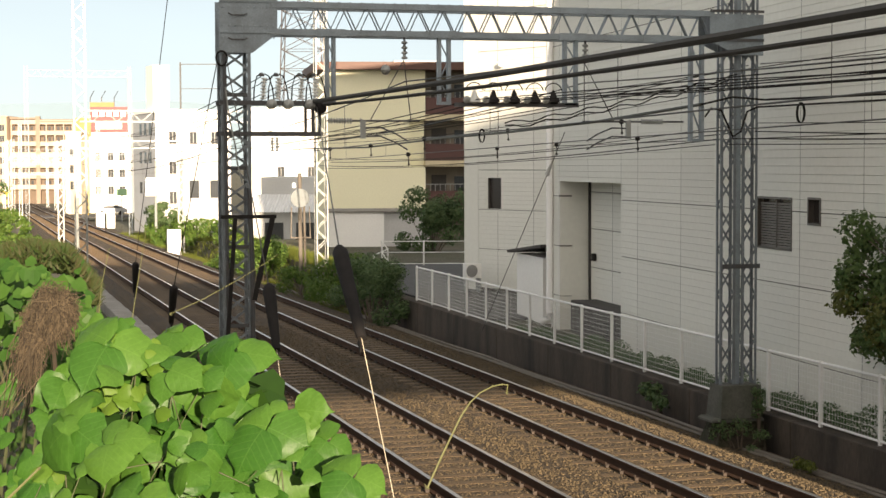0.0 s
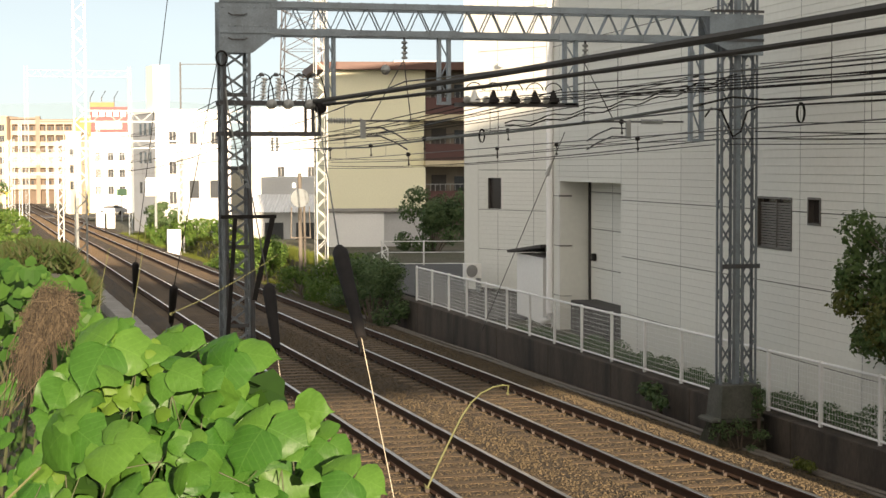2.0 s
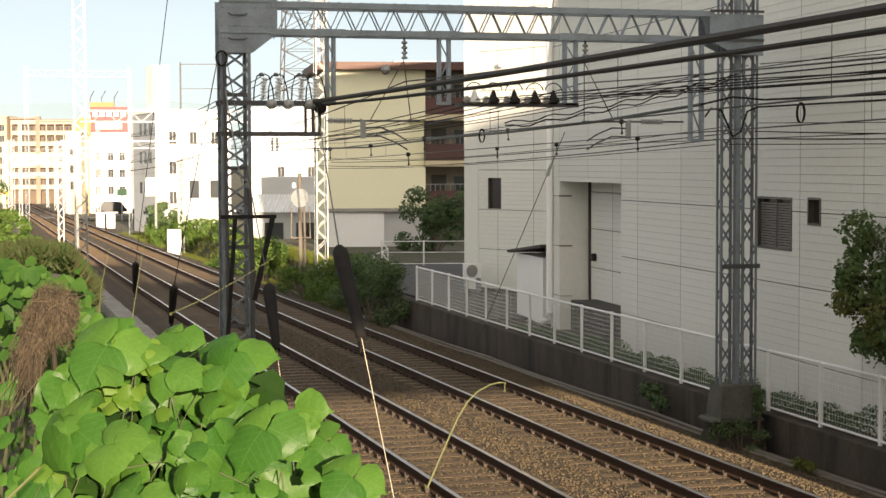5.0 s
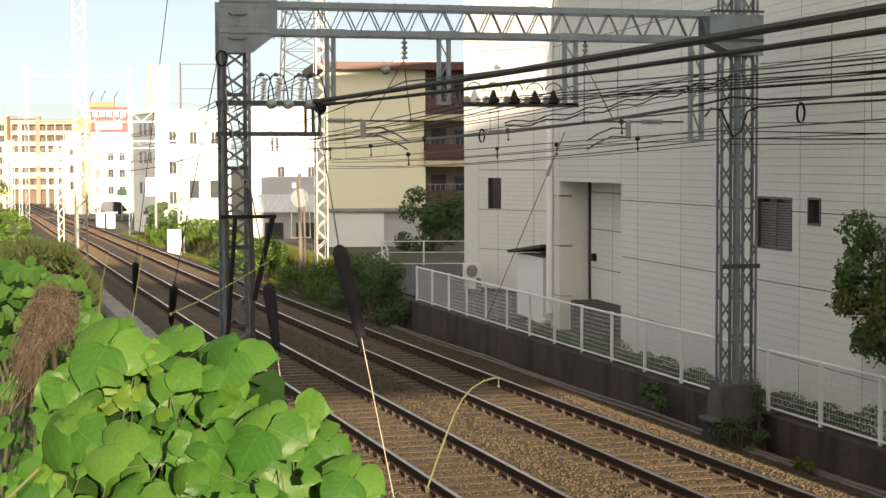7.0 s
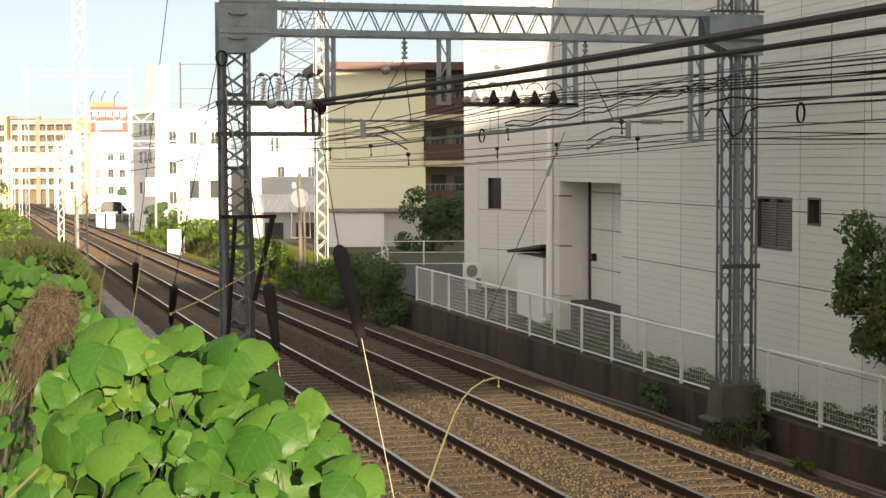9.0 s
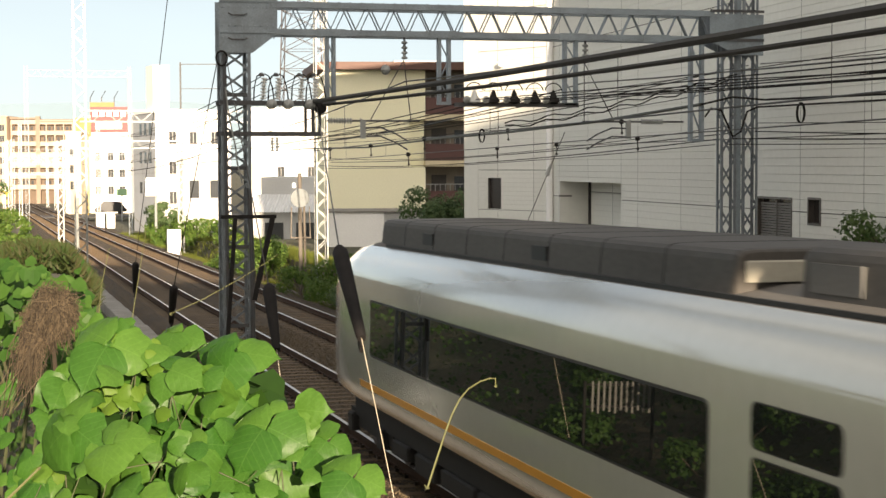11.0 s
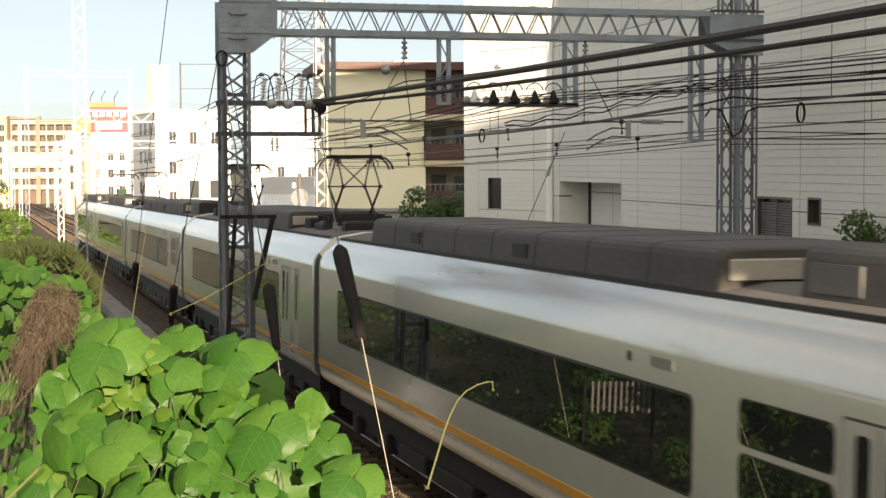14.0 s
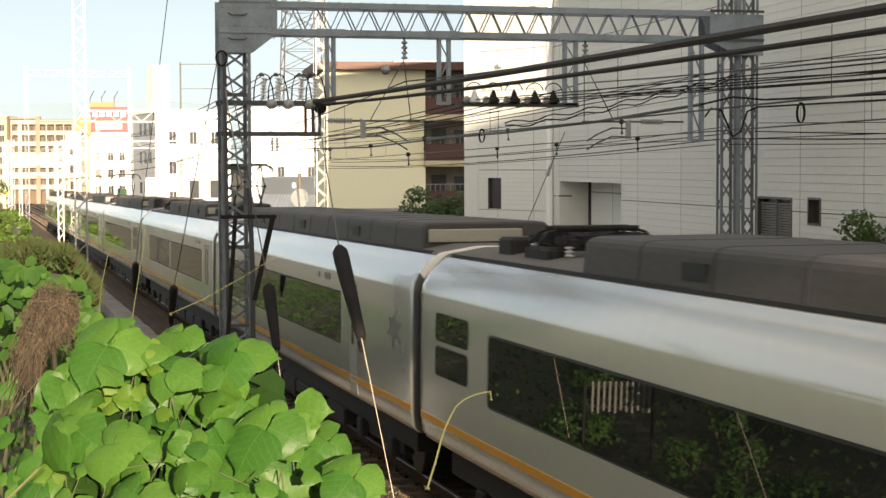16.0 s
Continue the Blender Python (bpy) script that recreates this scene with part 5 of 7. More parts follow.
def motor_car(label, paint, van=False):
    v = thing("car", label, "car", group="cars at the level crossing")
    h = 1.9 if van else 1.45
    prof = [(-2.2, 0.35), (-2.25, 0.8), (-2.0, 0.95), (-1.3, h - 0.1), (0.9, h), (1.9, 1.0), (2.2, 0.85), (2.25, 0.35)]
    part("body", Shape().loft([[(x, y * 1.0, z) for x, z in prof] for y in (-0.85, 0.85)]), paint, v)
    part("side_glass", Shape().add([(-1.15, -0.857, 1.0), (1.5, -0.857, 1.0), (0.75, -0.857, h - 0.12), (-0.95, -0.857, h - 0.18)], [(0, 1, 2, 3)]), TOWN_GLASS, v)
    for x in (-1.35, 1.35):
        for y in (-0.8, 0.8):
            part("wheel", Shape().lathe([(0.3, -0.1), (0.32, 0.0), (0.3, 0.1)], pose(x, y, 0.32, rx=90), 14), RUBBER, v)
    part("headlight", Shape().bbox((2.2, -0.75, 0.6), (2.26, -0.45, 0.75), 0.01), WHITE, v)
    part("headlight", Shape().bbox((2.2, 0.45, 0.6), (2.26, 0.75, 0.75), 0.01), WHITE, v)
    return v


car_dark = motor_car("dark brown car driving over the level crossing", mat("dark car paint", (0.009, 0.006, 0.005), 0.5, 0.0, bump=0, spec=0.15))
car_white = motor_car("white car driving over the level crossing", mat("white car paint", (0.7, 0.7, 0.7), 0.3, 0.0, bump=0))
car_grey = motor_car("silver car waiting by the level crossing", mat("silver car paint", (0.35, 0.36, 0.37), 0.3, 0.3, bump=0))
car_black = motor_car("black van stopped by the level crossing", mat("black car paint", (0.02, 0.022, 0.025), 0.25, 0.2, bump=0), True)
gs = thing("street_sign", "green and white road sign board", "sign", at=(18.0, 232, rail_z(232)))
part("board", Shape().bbox((-0.7, -0.05, 2.8), (0.7, 0.05, 3.7), 0.02), mat("green sign paint", (0.25, 0.45, 0.25), 0.5, bump=0), gs)
part("post", Shape().tube([(0, 0.1, -0.8), (0, 0.1, 3.0)], 0.08, 8), GALV, gs)
for x, y in ((3.0, 235), (14.2, 245)):
    bx = thing("crossing_post", "yellow and black level crossing post", "crossing post", group="level crossing posts", at=(x, y, rail_z(y)))
    for k in range(8):
        part("band", Shape().tube([(0, 0, -0.7 + 0.5 * k), (0, 0, -0.2 + 0.5 * k)], 0.12, 8), mat("crossing yellow", (0.6, 0.4, 0.03), 0.6) if k % 2 else RUBBER, bx)
    part("cross_board", Shape().bar((-0.6, -0.15, 2.8), (0.6, -0.15, 3.6), 0.04, 0.2, up=(0, 1, 0)).bar((-0.6, -0.19, 3.6), (0.6, -0.19, 2.8), 0.04, 0.2, up=(0, 1, 0)), mat("crossing yellow", (0, 0, 0)), bx)
# distant ridge
rd = Shape()
n = 60
rdg = []
for k in range(n + 1):
    a = radians(-60 + 120 * k / n)
    h = 150 + 40 * noise.noise(Vector((k * 0.23, 3.1, 0))) + 20 * noise.noise(Vector((k * 0.9, 0, 2)))
    rdg += [(4300 * math.sin(a), 4300 * math.cos(a), -20), (4300 * math.sin(a), 4300 * math.cos(a), h), (4700 * math.sin(a), 4700 * math.cos(a), -20)]
for k in range(n):
    rd.f += [(3 * k, 3 * k + 3, 3 * k + 4, 3 * k + 1), (3 * k + 1, 3 * k + 4, 3 * k + 5, 3 * k + 2)]
rd.v, rd.mi = rdg, [0] * len(rd.f)
single("distant_hills", rd, mat("hazy blue hills", (0.15, 0.215, 0.27), 1.0, var=0.1, grain=0.01, stain=0.002, bump=0), "hazy blue hills on the horizon", "hills", kind="structure", smooth=True)
# ---- express train of eight cars ----
BODY = mat("pearl white car paint", (0.345, 0.36, 0.33), 0.2, 0.0, var=0.05, grain=6, stain=0.4, bump=0.0, tint=(0.35, 0.36, 0.325), spec=0.6)
BODY.node_tree.nodes["Principled BSDF"].inputs["Coat Weight"].default_value = 1.0
BODY.node_tree.nodes["Principled BSDF"].inputs["Coat IOR"].default_value = 1.9
BODY.node_tree.nodes["Principled BSDF"].inputs["Coat Roughness"].default_value = 0.13
SOOT = mat("sooty black roof steel", (0.022, 0.02, 0.019), 0.7, 0.2, var=0.4, grain=20, stain=4)
ROOF = mat("dusty dark grey roof", (0.13, 0.122, 0.11), 0.8, var=0.25, grain=14, stain=1.0, bump=0.3, tint=(0.13, 0.115, 0.095))
HOUSING = mat("dusty grey housing paint", (0.064, 0.058, 0.051), 0.65, var=0.35, grain=10, stain=0.9, bump=0.2, tint=(0.04, 0.035, 0.03), stretch=(2, 0.5, 2))
ORANGE = mat("orange stripe paint", (0.52, 0.25, 0.035), 0.35, var=0.06, bump=0)
UNDER = mat("black underframe", (0.008, 0.0075, 0.007), 0.8, var=0.4, grain=8, stain=2)
CAR_GLASS = mat("tinted train window glass", (0.010, 0.013, 0.013), 0.02, var=0.05, bump=0.0, spec=0.65)
SEAL = mat("black rubber seal", (0.015, 0.015, 0.015), 0.6, var=0.1, bump=0)
CAR = 20.5
SIDE = [(1.31, 0.93), (1.375, 1.02), (1.40, 1.25), (1.40, 1.75), (1.38, 2.84), (1.355, 2.96), (1.29, 3.09), (1.18, 3.215), (1.06, 3.32)]
TOP = [(0.99, 3.36), (0.5, 3.44)]


def half_width(z):
    return float(np.interp(z, [p[1] for p in SIDE], [p[0] for p in SIDE]))


def section(y, kx=1.0, kz=1.0, lift=0.0):
    ring = [(x * kx, y, 0.93 + (z - 0.93) * kz + lift) for x, z in SIDE + TOP]
    return ring + [(-x, yy, z) for x, yy, z in reversed(ring)]


def side_panel(u0, u1, z0, z1, proud=0.004, r=0.09, mi=0):
    """A rounded panel lying on the car's side, from u0 to u1 behind the car's front."""
    arc = [(r - r * math.cos(radians(30 * k)), r - r * math.sin(radians(30 * k))) for k in range(4)]
    rows = [(z0 + dz, inset) for dz, inset in arc] + [(z, 0.0) for z in (1.02, 1.25, 1.75) if z0 + r + 0.01 < z < z1 - r - 0.01] + [(z1 - dz, inset) for dz, inset in reversed(arc)]
    loop = [(u1 - inset, z) for z, inset in rows] + [(u0 + inset, z) for z, inset in reversed(rows)]
    n, k = len(loop), len(rows)
    verts = [(-(half_width(z) + proud), -u, z) for u, z in loop] + [(-(half_width(z) - 0.03), -u, z) for u, z in loop]
    faces = [(n - 1 - i, i, i + 1, n - 2 - i) for i in range(k - 1)]
    return Shape().add(verts, faces + [(i, n + i, n + (i + 1) % n, (i + 1) % n) for i in range(n)], mi)


def pantograph(car, u, up=True):
    """A crossed-arm pantograph: two side frames whose lower arms cross, slim upper arms, two collector strips."""
    p = part("pantograph", Shape().bar((-0.45, -u - 0.75, 3.60), (-0.45, -u + 0.75, 3.60), 0.08).bar((0.45, -u - 0.75, 3.60), (0.45, -u + 0.75, 3.60), 0.08)
             .bar((-0.62, -u - 0.5, 3.63), (0.62, -u - 0.5, 3.63), 0.08).bar((-0.62, -u + 0.5, 3.63), (0.62, -u + 0.5, 3.63), 0.08).bar((-0.6, -u, 3.64), (0.6, -u, 3.64), 0.12), SOOT, car, "black crossed-arm pantograph")
    for x in (-0.5, 0.5):
        for v in (-0.62, 0.62):
            insulator(p, pose(x, -u + v, 3.40), 0.18, 0.06, CERAMIC, 4)
    zk, zt, yk = (4.235, 4.76, 0.68) if up else (3.69, 3.70, 0.80)
    hw, thin = 0.36, Shape()
    for x in (-hw, hw):
        arms = Shape()
        for v in (-1, 1):
            arms.tube([(x, -u - v * 0.34, 3.64), (x, -u + v * yk, zk)], 0.024, 6)
            thin.tube([(x, -u + v * yk, zk), (x * 0.95, -u + v * 0.10, zt)], 0.015, 5)
            arms.lathe([(0.02, -0.03), (0.036, -0.03), (0.036, 0.03), (0.02, 0.03)], pose(x, -u + v * yk, zk, ry=90), 8)
        part("lower_arm", arms, SOOT, p)
    for v, sx in ((-1, -1), (1, 1)):
        thin.tube([(-hw, -u + v * yk, zk), (hw, -u + v * yk, zk)], 0.014, 5)
        thin.tube([(sx * hw, -u + v * yk, zk), (-sx * hw * 0.9, -u + v * 0.10, zt)], 0.013, 5)
    part("upper_arm_frame", thin, SOOT, p)
    for v in (-0.17, 0.17):
        hd_ = Shape().tube([(-0.74, -u + v, zt - 0.20), (-0.70, -u + v, zt - 0.09), (-0.60, -u + v, zt + 0.01), (-0.50, -u + v, zt + 0.035), (0.50, -u + v, zt + 0.035), (0.60, -u + v, zt + 0.01), (0.70, -u + v, zt - 0.09), (0.74, -u + v, zt - 0.20)], 0.02, 6)
        head = part("collector_head", hd_, SOOT, p)
        part("contact_strip", Shape().bbox((-0.52, -u + v - 0.03, zt + 0.05), (0.52, -u + v + 0.03, zt + 0.085), 0.008), SOOT, head)
        for x in (-hw, hw):
            part("spring_link", Shape().tube([(x - 0.07, -u + v * 1.3, zt - 0.13), (x - 0.06, -u + v, zt - 0.03), (x, -u + v * 0.6, zt + 0.02), (x + 0.06, -u + v, zt - 0.03), (x + 0.07, -u + v * 1.3, zt - 0.13)], 0.013, 5), SOOT, head)


def bogie(car, u):
    b_ = part("bogie", Shape().box((-1.1, -u - 1.5, 0.35), (-0.95, -u + 1.5, 0.62)).box((0.95, -u - 1.5, 0.35), (1.1, -u + 1.5, 0.62)).box((-0.95, -u - 0.3, 0.4), (0.95, -u + 0.3, 0.7)), UNDER, car)
    for v in (-1.05, 1.05):
        for x in (-0.72, 0.72):
            part("wheel", Shape().lathe([(0.43, -0.06), (0.43, 0.06), (0.46, 0.07), (0.2, 0.09)], pose(x, -u + v, 0.43, ry=90), 20), mat("dark steel wheel", (0.06, 0.05, 0.045), 0.5, 0.5), b_)
        part("axle_box", Shape().bbox((-1.22, -u + v - 0.17, 0.28), (-1.08, -u + v + 0.17, 0.58), 0.03), UNDER, b_)


# window, door and roof fittings of each car, metres behind its front
CARS = {
    1: dict(win=(4.7, 16.9), small=[(17.7, 19.1)], doors=[], plates=[], ac=(3.5, 16.6), pans=[], ac2=(17.2, 19.6)),
    2: dict(win=(4.0, 18.2), small=[], doors=[(1.95, 2), (19.05, 2)], plates=[(3.0, 3.5), (17.4, 17.9)], ac=(5.2, 14.6), pans=[(2.9, True), (16.9, True)], ac2=None),
    3: dict(win=(2.95, 16.3), small=[(17.2, 18.65)], doors=[(0.75, 1), (19.2, 2)], plates=[(15.4, 15.9)], ac=(3.4, 17.1), pans=[], ac2=(17.5, 19.6)),
    4: dict(win=(2.55, 16.65), small=[], doors=[(17.45, 2), (18.6, 1)], plates=[(16.0, 16.45)], ac=(5.2, 15.5), pans=[(3.2, True), (17.3, True)], ac2=None),
    5: dict(win=(1.9, 16.2), small=[(17.1, 18.6)], doors=[(19.2, 2)], plates=[(15.3, 15.8)], ac=(2.4, 15.9), pans=[], ac2=(16.8, 19.2)),
    6: dict(win=(3.4, 17.9), small=[], doors=[(19.0, 2)], plates=[(17.2, 17.7)], ac=(5.8, 15.4), pans=[(3.0, False), (17.0, True)], ac2=None),
    7: dict(win=(1.5, 15.55), small=[], doors=[(16.5, 1)], plates=[(14.2, 14.7)], ac=(2.0, 19.3), pans=[], ac2=None),
    8: dict(win=(3.35, 17.5), small=[(1.0, 2.5)], doors=[(18.8, 2)], plates=[], ac=(5.2, 17.0), pans=[(3.0, False)], ac2=None),
}
train_cars = {}
for n, spec in CARS.items():
    ends = [0.28, 20.22]
    car = train_cars[n] = thing("train_car", "pearl white express train car with dark window band and orange stripe", "train car", group="cars of the express train")
    rings = []
    if n == 1:
        car["label"] = "leading express train car with a rounded sloping nose"
        for s_ in (0.02, 0.12, 0.3, 0.6, 1.0, 1.5, 2.2, 3.0, 4.0):
            k = min(1.0, s_ / 4.0)
            rings.append(section(0.6 - s_, 0.45 + 0.55 * (1 - (1 - k) ** 2.4), 0.42 + 0.58 * (1 - (1 - k) ** 1.9)))
    else:
        rings += [section(-0.15, 0.93, 0.985), section(-0.18, 0.975, 0.995), section(-0.25), section(-0.4)]
    rings += [section(-20.1), section(-20.31), section(-20.342, 0.985, 0.985), section(-20.35, 0.95, 0.955)]
    bd = Shape().loft(rings)
    nring = len(rings[0])
    kroof = len(SIDE) - 1
    bd.mi = [1 if (i % nring) in range(kroof, nring - 1 - kroof) and i < nring * (len(rings) - 3) and n > 1 else 0 for i in range(len(bd.f))]
    if n == 1:
        bd.mi = [1 if (i % nring) in range(kroof, nring - 1 - kroof) and nring * 8 <= i < nring * (len(rings) - 3) else 0 for i in range(len(bd.f))]
    # end rim: top's white holds the sunlight on it, sides take the seam's dark
    last = nring * (len(rings) - 3)
    bd.mi = [(2 if 6 <= i % nring <= nring - 8 else 3) if last <= i < nring * (len(rings) - 1) else m_ for i, m_ in enumerate(bd.mi)]
    body_ = part("body", bd, [BODY, ROOF, mat("white end paint brightened as sunlit", (0.78, 0.75, 0.66), 0.35, var=0.06, bump=0), mat("dark seam", (0.06, 0.06, 0.057), 0.5, bump=0)], car, smooth=True)
    # underframe boxes
    part("underframe", Shape().box((-1.15, -19.6, 0.55), (1.15, -0.9 if n > 1 else -2.5, 0.95)), UNDER, car)
    rngc = random.Random(n)
    u = 5.2
    while u < 15.0:
        ln = rngc.uniform(0.8, 2.0)
        part("equipment_box", Shape().bbox((-1.2, -u - ln, rngc.uniform(0.22, 0.35)), (1.2, -u, 0.548), 0.03), UNDER, car)
        u += ln + rngc.uniform(0.1, 0.5)
    for u in (3.4, 17.1):
        bogie(car, u)
    # stripe and gutter
    sp = Shape()
    y0, y1 = (-4.0 if n == 1 else -0.25), -20.25
    sp.add([(-half_width(1.20) - 0.004, y0, 1.20), (-half_width(1.20) - 0.004, y1, 1.20), (-half_width(1.30) - 0.004, y1, 1.30), (-half_width(1.30) - 0.004, y0, 1.30),
            (-1.3, y0, 1.19), (-1.3, y1, 1.19), (-1.3, y1, 1.31), (-1.3, y0, 1.31)], [(0, 1, 2, 3), (0, 4, 5, 1), (3, 2, 6, 7)])
    part("stripe", sp, ORANGE, car, "orange painted stripe")
    gt = Shape()
    for sx in (-1, 1):
        gt.bar((sx * 1.025, y0 - 0.3, 3.35), (sx * 1.025, y1 + 0.3, 3.35), 0.05, 0.04)
    part("gutter", gt, SEAL, car)
    # window band
    a, b_ = spec["win"]
    wn = part("window_band", side_panel(a, b_, 1.74, 2.53), CAR_GLASS, car, "long dark tinted window band")
    part("window_seal", side_panel(a - 0.03, b_ + 0.03, 1.71, 2.56, 0.001), SEAL, wn)
    for a, b_ in spec["small"]:
        for z0, z1 in ((2.30, 2.64), (1.86, 2.22)):
            sw = part("small_window", side_panel(a, b_, z0, z1, 0.004, 0.07), CAR_GLASS, car)
            part("window_seal", side_panel(a - 0.015, b_ + 0.015, z0 - 0.012, z1 + 0.012, 0.001, 0.08), SEAL, sw)
    for u, leaves in spec["doors"]:
        w_ = 0.42 * leaves + 0.1
        dr = part("door", side_panel(u - w_ / 2, u + w_ / 2, 1.0, 2.70, 0.003, 0.03), mat("door paint", (0.36, 0.375, 0.345), 0.2, 0.0, var=0.04, bump=0), car, "white sliding door with slim windows")
        part("door_seam", side_panel(u - w_ / 2 - 0.022, u + w_ / 2 + 0.022, 0.98, 2.722, 0.001, 0.03), mat("dark seam", (0.06, 0.06, 0.057), 0.5, bump=0), dr)
        if leaves > 1:
            part("leaf_gap", side_panel(u - 0.008, u + 0.008, 1.02, 2.69, 0.0045, 0.004), mat("dark seam", (0, 0, 0)), dr)
        for k in range(leaves):
            du = (k - (leaves - 1) / 2) * 0.42
            part("door_window", side_panel(u + du - 0.095, u + du + 0.095, 1.70 if leaves > 1 else 1.78, 2.62, 0.006, 0.05), CAR_GLASS, dr)
    for a, b_ in spec["plates"]:
        part("sign_plate", side_panel(a, b_, 2.70, 2.80, 0.004, 0.02), mat("grey sign plate", (0.18, 0.18, 0.17), 0.4, bump=0), car)
        part("speaker", side_panel(a - 0.55, a - 0.43, 2.70, 2.79, 0.004, 0.03), SEAL, car)
    if n == 7:
        em = Shape()
        star = []
        for k in range(12):
            rr_ = (0.50, 0.22)[k % 2] * (1.0 + 0.15 * math.sin(k * 2.7))
            star.append((19.25 + rr_ * 1.1 * math.cos(k * math.pi / 6 + 0.4), 2.25 + 0.62 * rr_ * math.sin(k * math.pi / 6 + 0.4)))
        star = [(-half_width(z) - 0.003, -u_, z) for u_, z in star]
        back_ = [(x + 0.02, y, z) for x, y, z in star]
        mid_ = (-half_width(2.25) - 0.003, -19.25, 2.25)
        em.add(star + back_ + [mid_], [(k, (k + 1) % 12, 24) for k in range(12)] + [(k, 12 + k, 12 + (k + 1) % 12, (k + 1) % 12) for k in range(12)])
        part("emblem", em, mat("grey emblem", (0.17, 0.16, 0.15), 0.4, var=0.3, grain=6, bump=0), car, "grey star-shaped emblem")
    # roof housings
    for rng_, wx in ((spec["ac"], 0.97), (spec["ac2"], 0.80)):
        if not rng_:
            continue
        a, b_ = rng_
        zt = 3.74 if wx > 0.82 else 3.80
        half_ring = [(wx, 3.36), (wx - 0.03, zt - 0.10), (wx - 0.045, zt - 0.05), (wx - 0.09, zt - 0.015), (wx - 0.2, zt)]
        ring = half_ring + [(-x, z) for x, z in reversed(half_ring)]
        rr = [[(x * k, -u, 3.36 + (z - 3.36) * k2) for x, z in ring] for u, k, k2 in ((a + 0.12, 0.97, 0.9), (a + 0.14, 0.99, 0.96), (a + 0.2, 1, 1), (b_ - 0.2, 1, 1), (b_ - 0.14, 0.99, 0.97), (b_ - 0.12, 0.97, 0.92))]
        hs = part("roof_housing", Shape().loft(rr), HOUSING, car, "dusty grey roof equipment housing")
        seams = Shape()
        for k in range(1, int((b_ - a) / 1.6)):
            v_ = -a - (b_ - a) * k / int((b_ - a) / 1.6)
            seams.loft([[(x * 1.004, v_ + e, 3.36 + (z - 3.36) * 1.008) for x, z in ring] for e in (-0.012, 0.012)])
        part("panel_seam", seams, SOOT, hs, kind="stuff")
        if wx < 0.82:
            part("end_grille", Shape().bbox((-wx + 0.05, -b_ + 0.085, 3.40), (wx - 0.05, -b_ + 0.118, zt - 0.07), 0.01), SOOT, hs, "black end grille")
            part("side_grille", Shape().box((-wx - 0.004, -a - 1.1, 3.44), (-wx + 0.05, -a - 0.3, zt - 0.13)), mat("grey side grille", (0.11, 0.11, 0.105), 0.6), hs, "grey side grille")
        else:
            # rear plate is cream to carry the sunlight on the housing's end
            part("end_plate", Shape().bbox((-wx + 0.1, -b_ + 0.08, 3.46), (wx - 0.45, -b_ + 0.115, zt - 0.1), 0.015), mat("end plate, cream as if sunlit", (0.36, 0.34, 0.28), 0.6, var=0.15), hs, "end plate, cream as if sunlit")
        u = a + 3.0
        while u < b_ - 1.0:
            part("vent", Shape().box((-wx - 0.006, -u - 0.26, zt - 0.31), (-wx + 0.03, -u + 0.26, zt - 0.15)), SEAL, hs)
            u += 4.9
    for u, up in spec["pans"]:
        pantograph(car, u, up)
        for k, (x0, x1, v0, v1, h) in enumerate(((-0.6, 0.3, -2.0, -1.6, 0.2), (-0.3, 0.6, -1.45, -1.0, 0.16), (-0.7, -0.2, 0.95, 1.5, 0.22), (0.0, 0.7, 1.0, 1.3, 0.17), (-0.5, 0.5, 1.65, 2.0, 0.2), (-0.72, -0.5, -0.5, 0.4, 0.14))):
            part("roof_box", Shape().bbox((x0, -u + v0, 3.38), (x1, -u + v1, 3.40 + h), 0.035), SOOT, car)
        for x in (-0.25, 0.3):
            part("roof_cable", Shape().tube([(x, -u - 1.9, 3.5), (x + 0.1, -u - 1.0, 3.58), (x - 0.05, -u, 3.56), (x, -u + 1.1, 3.6), (x, -u + 1.8, 3.48)], 0.025, 6), SOOT, car)
    if n < 8:
        bel = Shape()
        for k in range(4):
            k0 = 0.955 - 0.02 * (k % 2)
            bel.loft([section(-20.355 - 0.075 * k, k0, 0.965), section(-20.42 - 0.075 * k, k0, 0.965)])
        part("bellows", bel, SEAL, car, "black bellows between cars")
FRONT3, SPEED = 18.19, 27.205


def motions():
    tilt = -math.degrees(math.atan(GRADE))
    for n, car in train_cars.items():
        rows = []
        for k in range(9):
            t = 2.0 * k
            y = FRONT3 + SPEED * (t - 12.1) + (3 - n) * CAR
            rows.append((t, pose(TRACKS[0], y, -GRADE * y, rx=tilt)))
        walk(car, rows)
    more_motions()
# ---- plants ----
KUDZU = leafy("kudzu leaf", (0.024, 0.086, 0.012), (0.060, 0.140, 0.022), 0.24, 0.25, 0.42, per_object=1.0, veins=True)
WEED = leafy("weed leaf", (0.055, 0.12, 0.022), (0.115, 0.175, 0.036), 0.3, 0.3)
DARK_LEAF = leafy("dark bush leaf", (0.058, 0.11, 0.045), (0.115, 0.165, 0.07), 0.3, 0.35)
TREE_LEAF = leafy("tree leaf", (0.065, 0.12, 0.04), (0.12, 0.175, 0.06), 0.3, 0.3)
SHRUB = leafy("bank shrub leaf", (0.03, 0.075, 0.018), (0.055, 0.11, 0.026), 0.25, 0.3)
GRASS = leafy("grass blade", (0.08, 0.11, 0.022), (0.15, 0.165, 0.035), 0.35, 0.3)
STRAW = mat("dry straw", (0.066, 0.049, 0.030), 0.9, var=0.3, grain=20, bump=0.2, per_island=0.75)
STEM = mat("pale green stem", (0.055, 0.065, 0.028), 0.7, var=0.25, grain=30, stain=8)
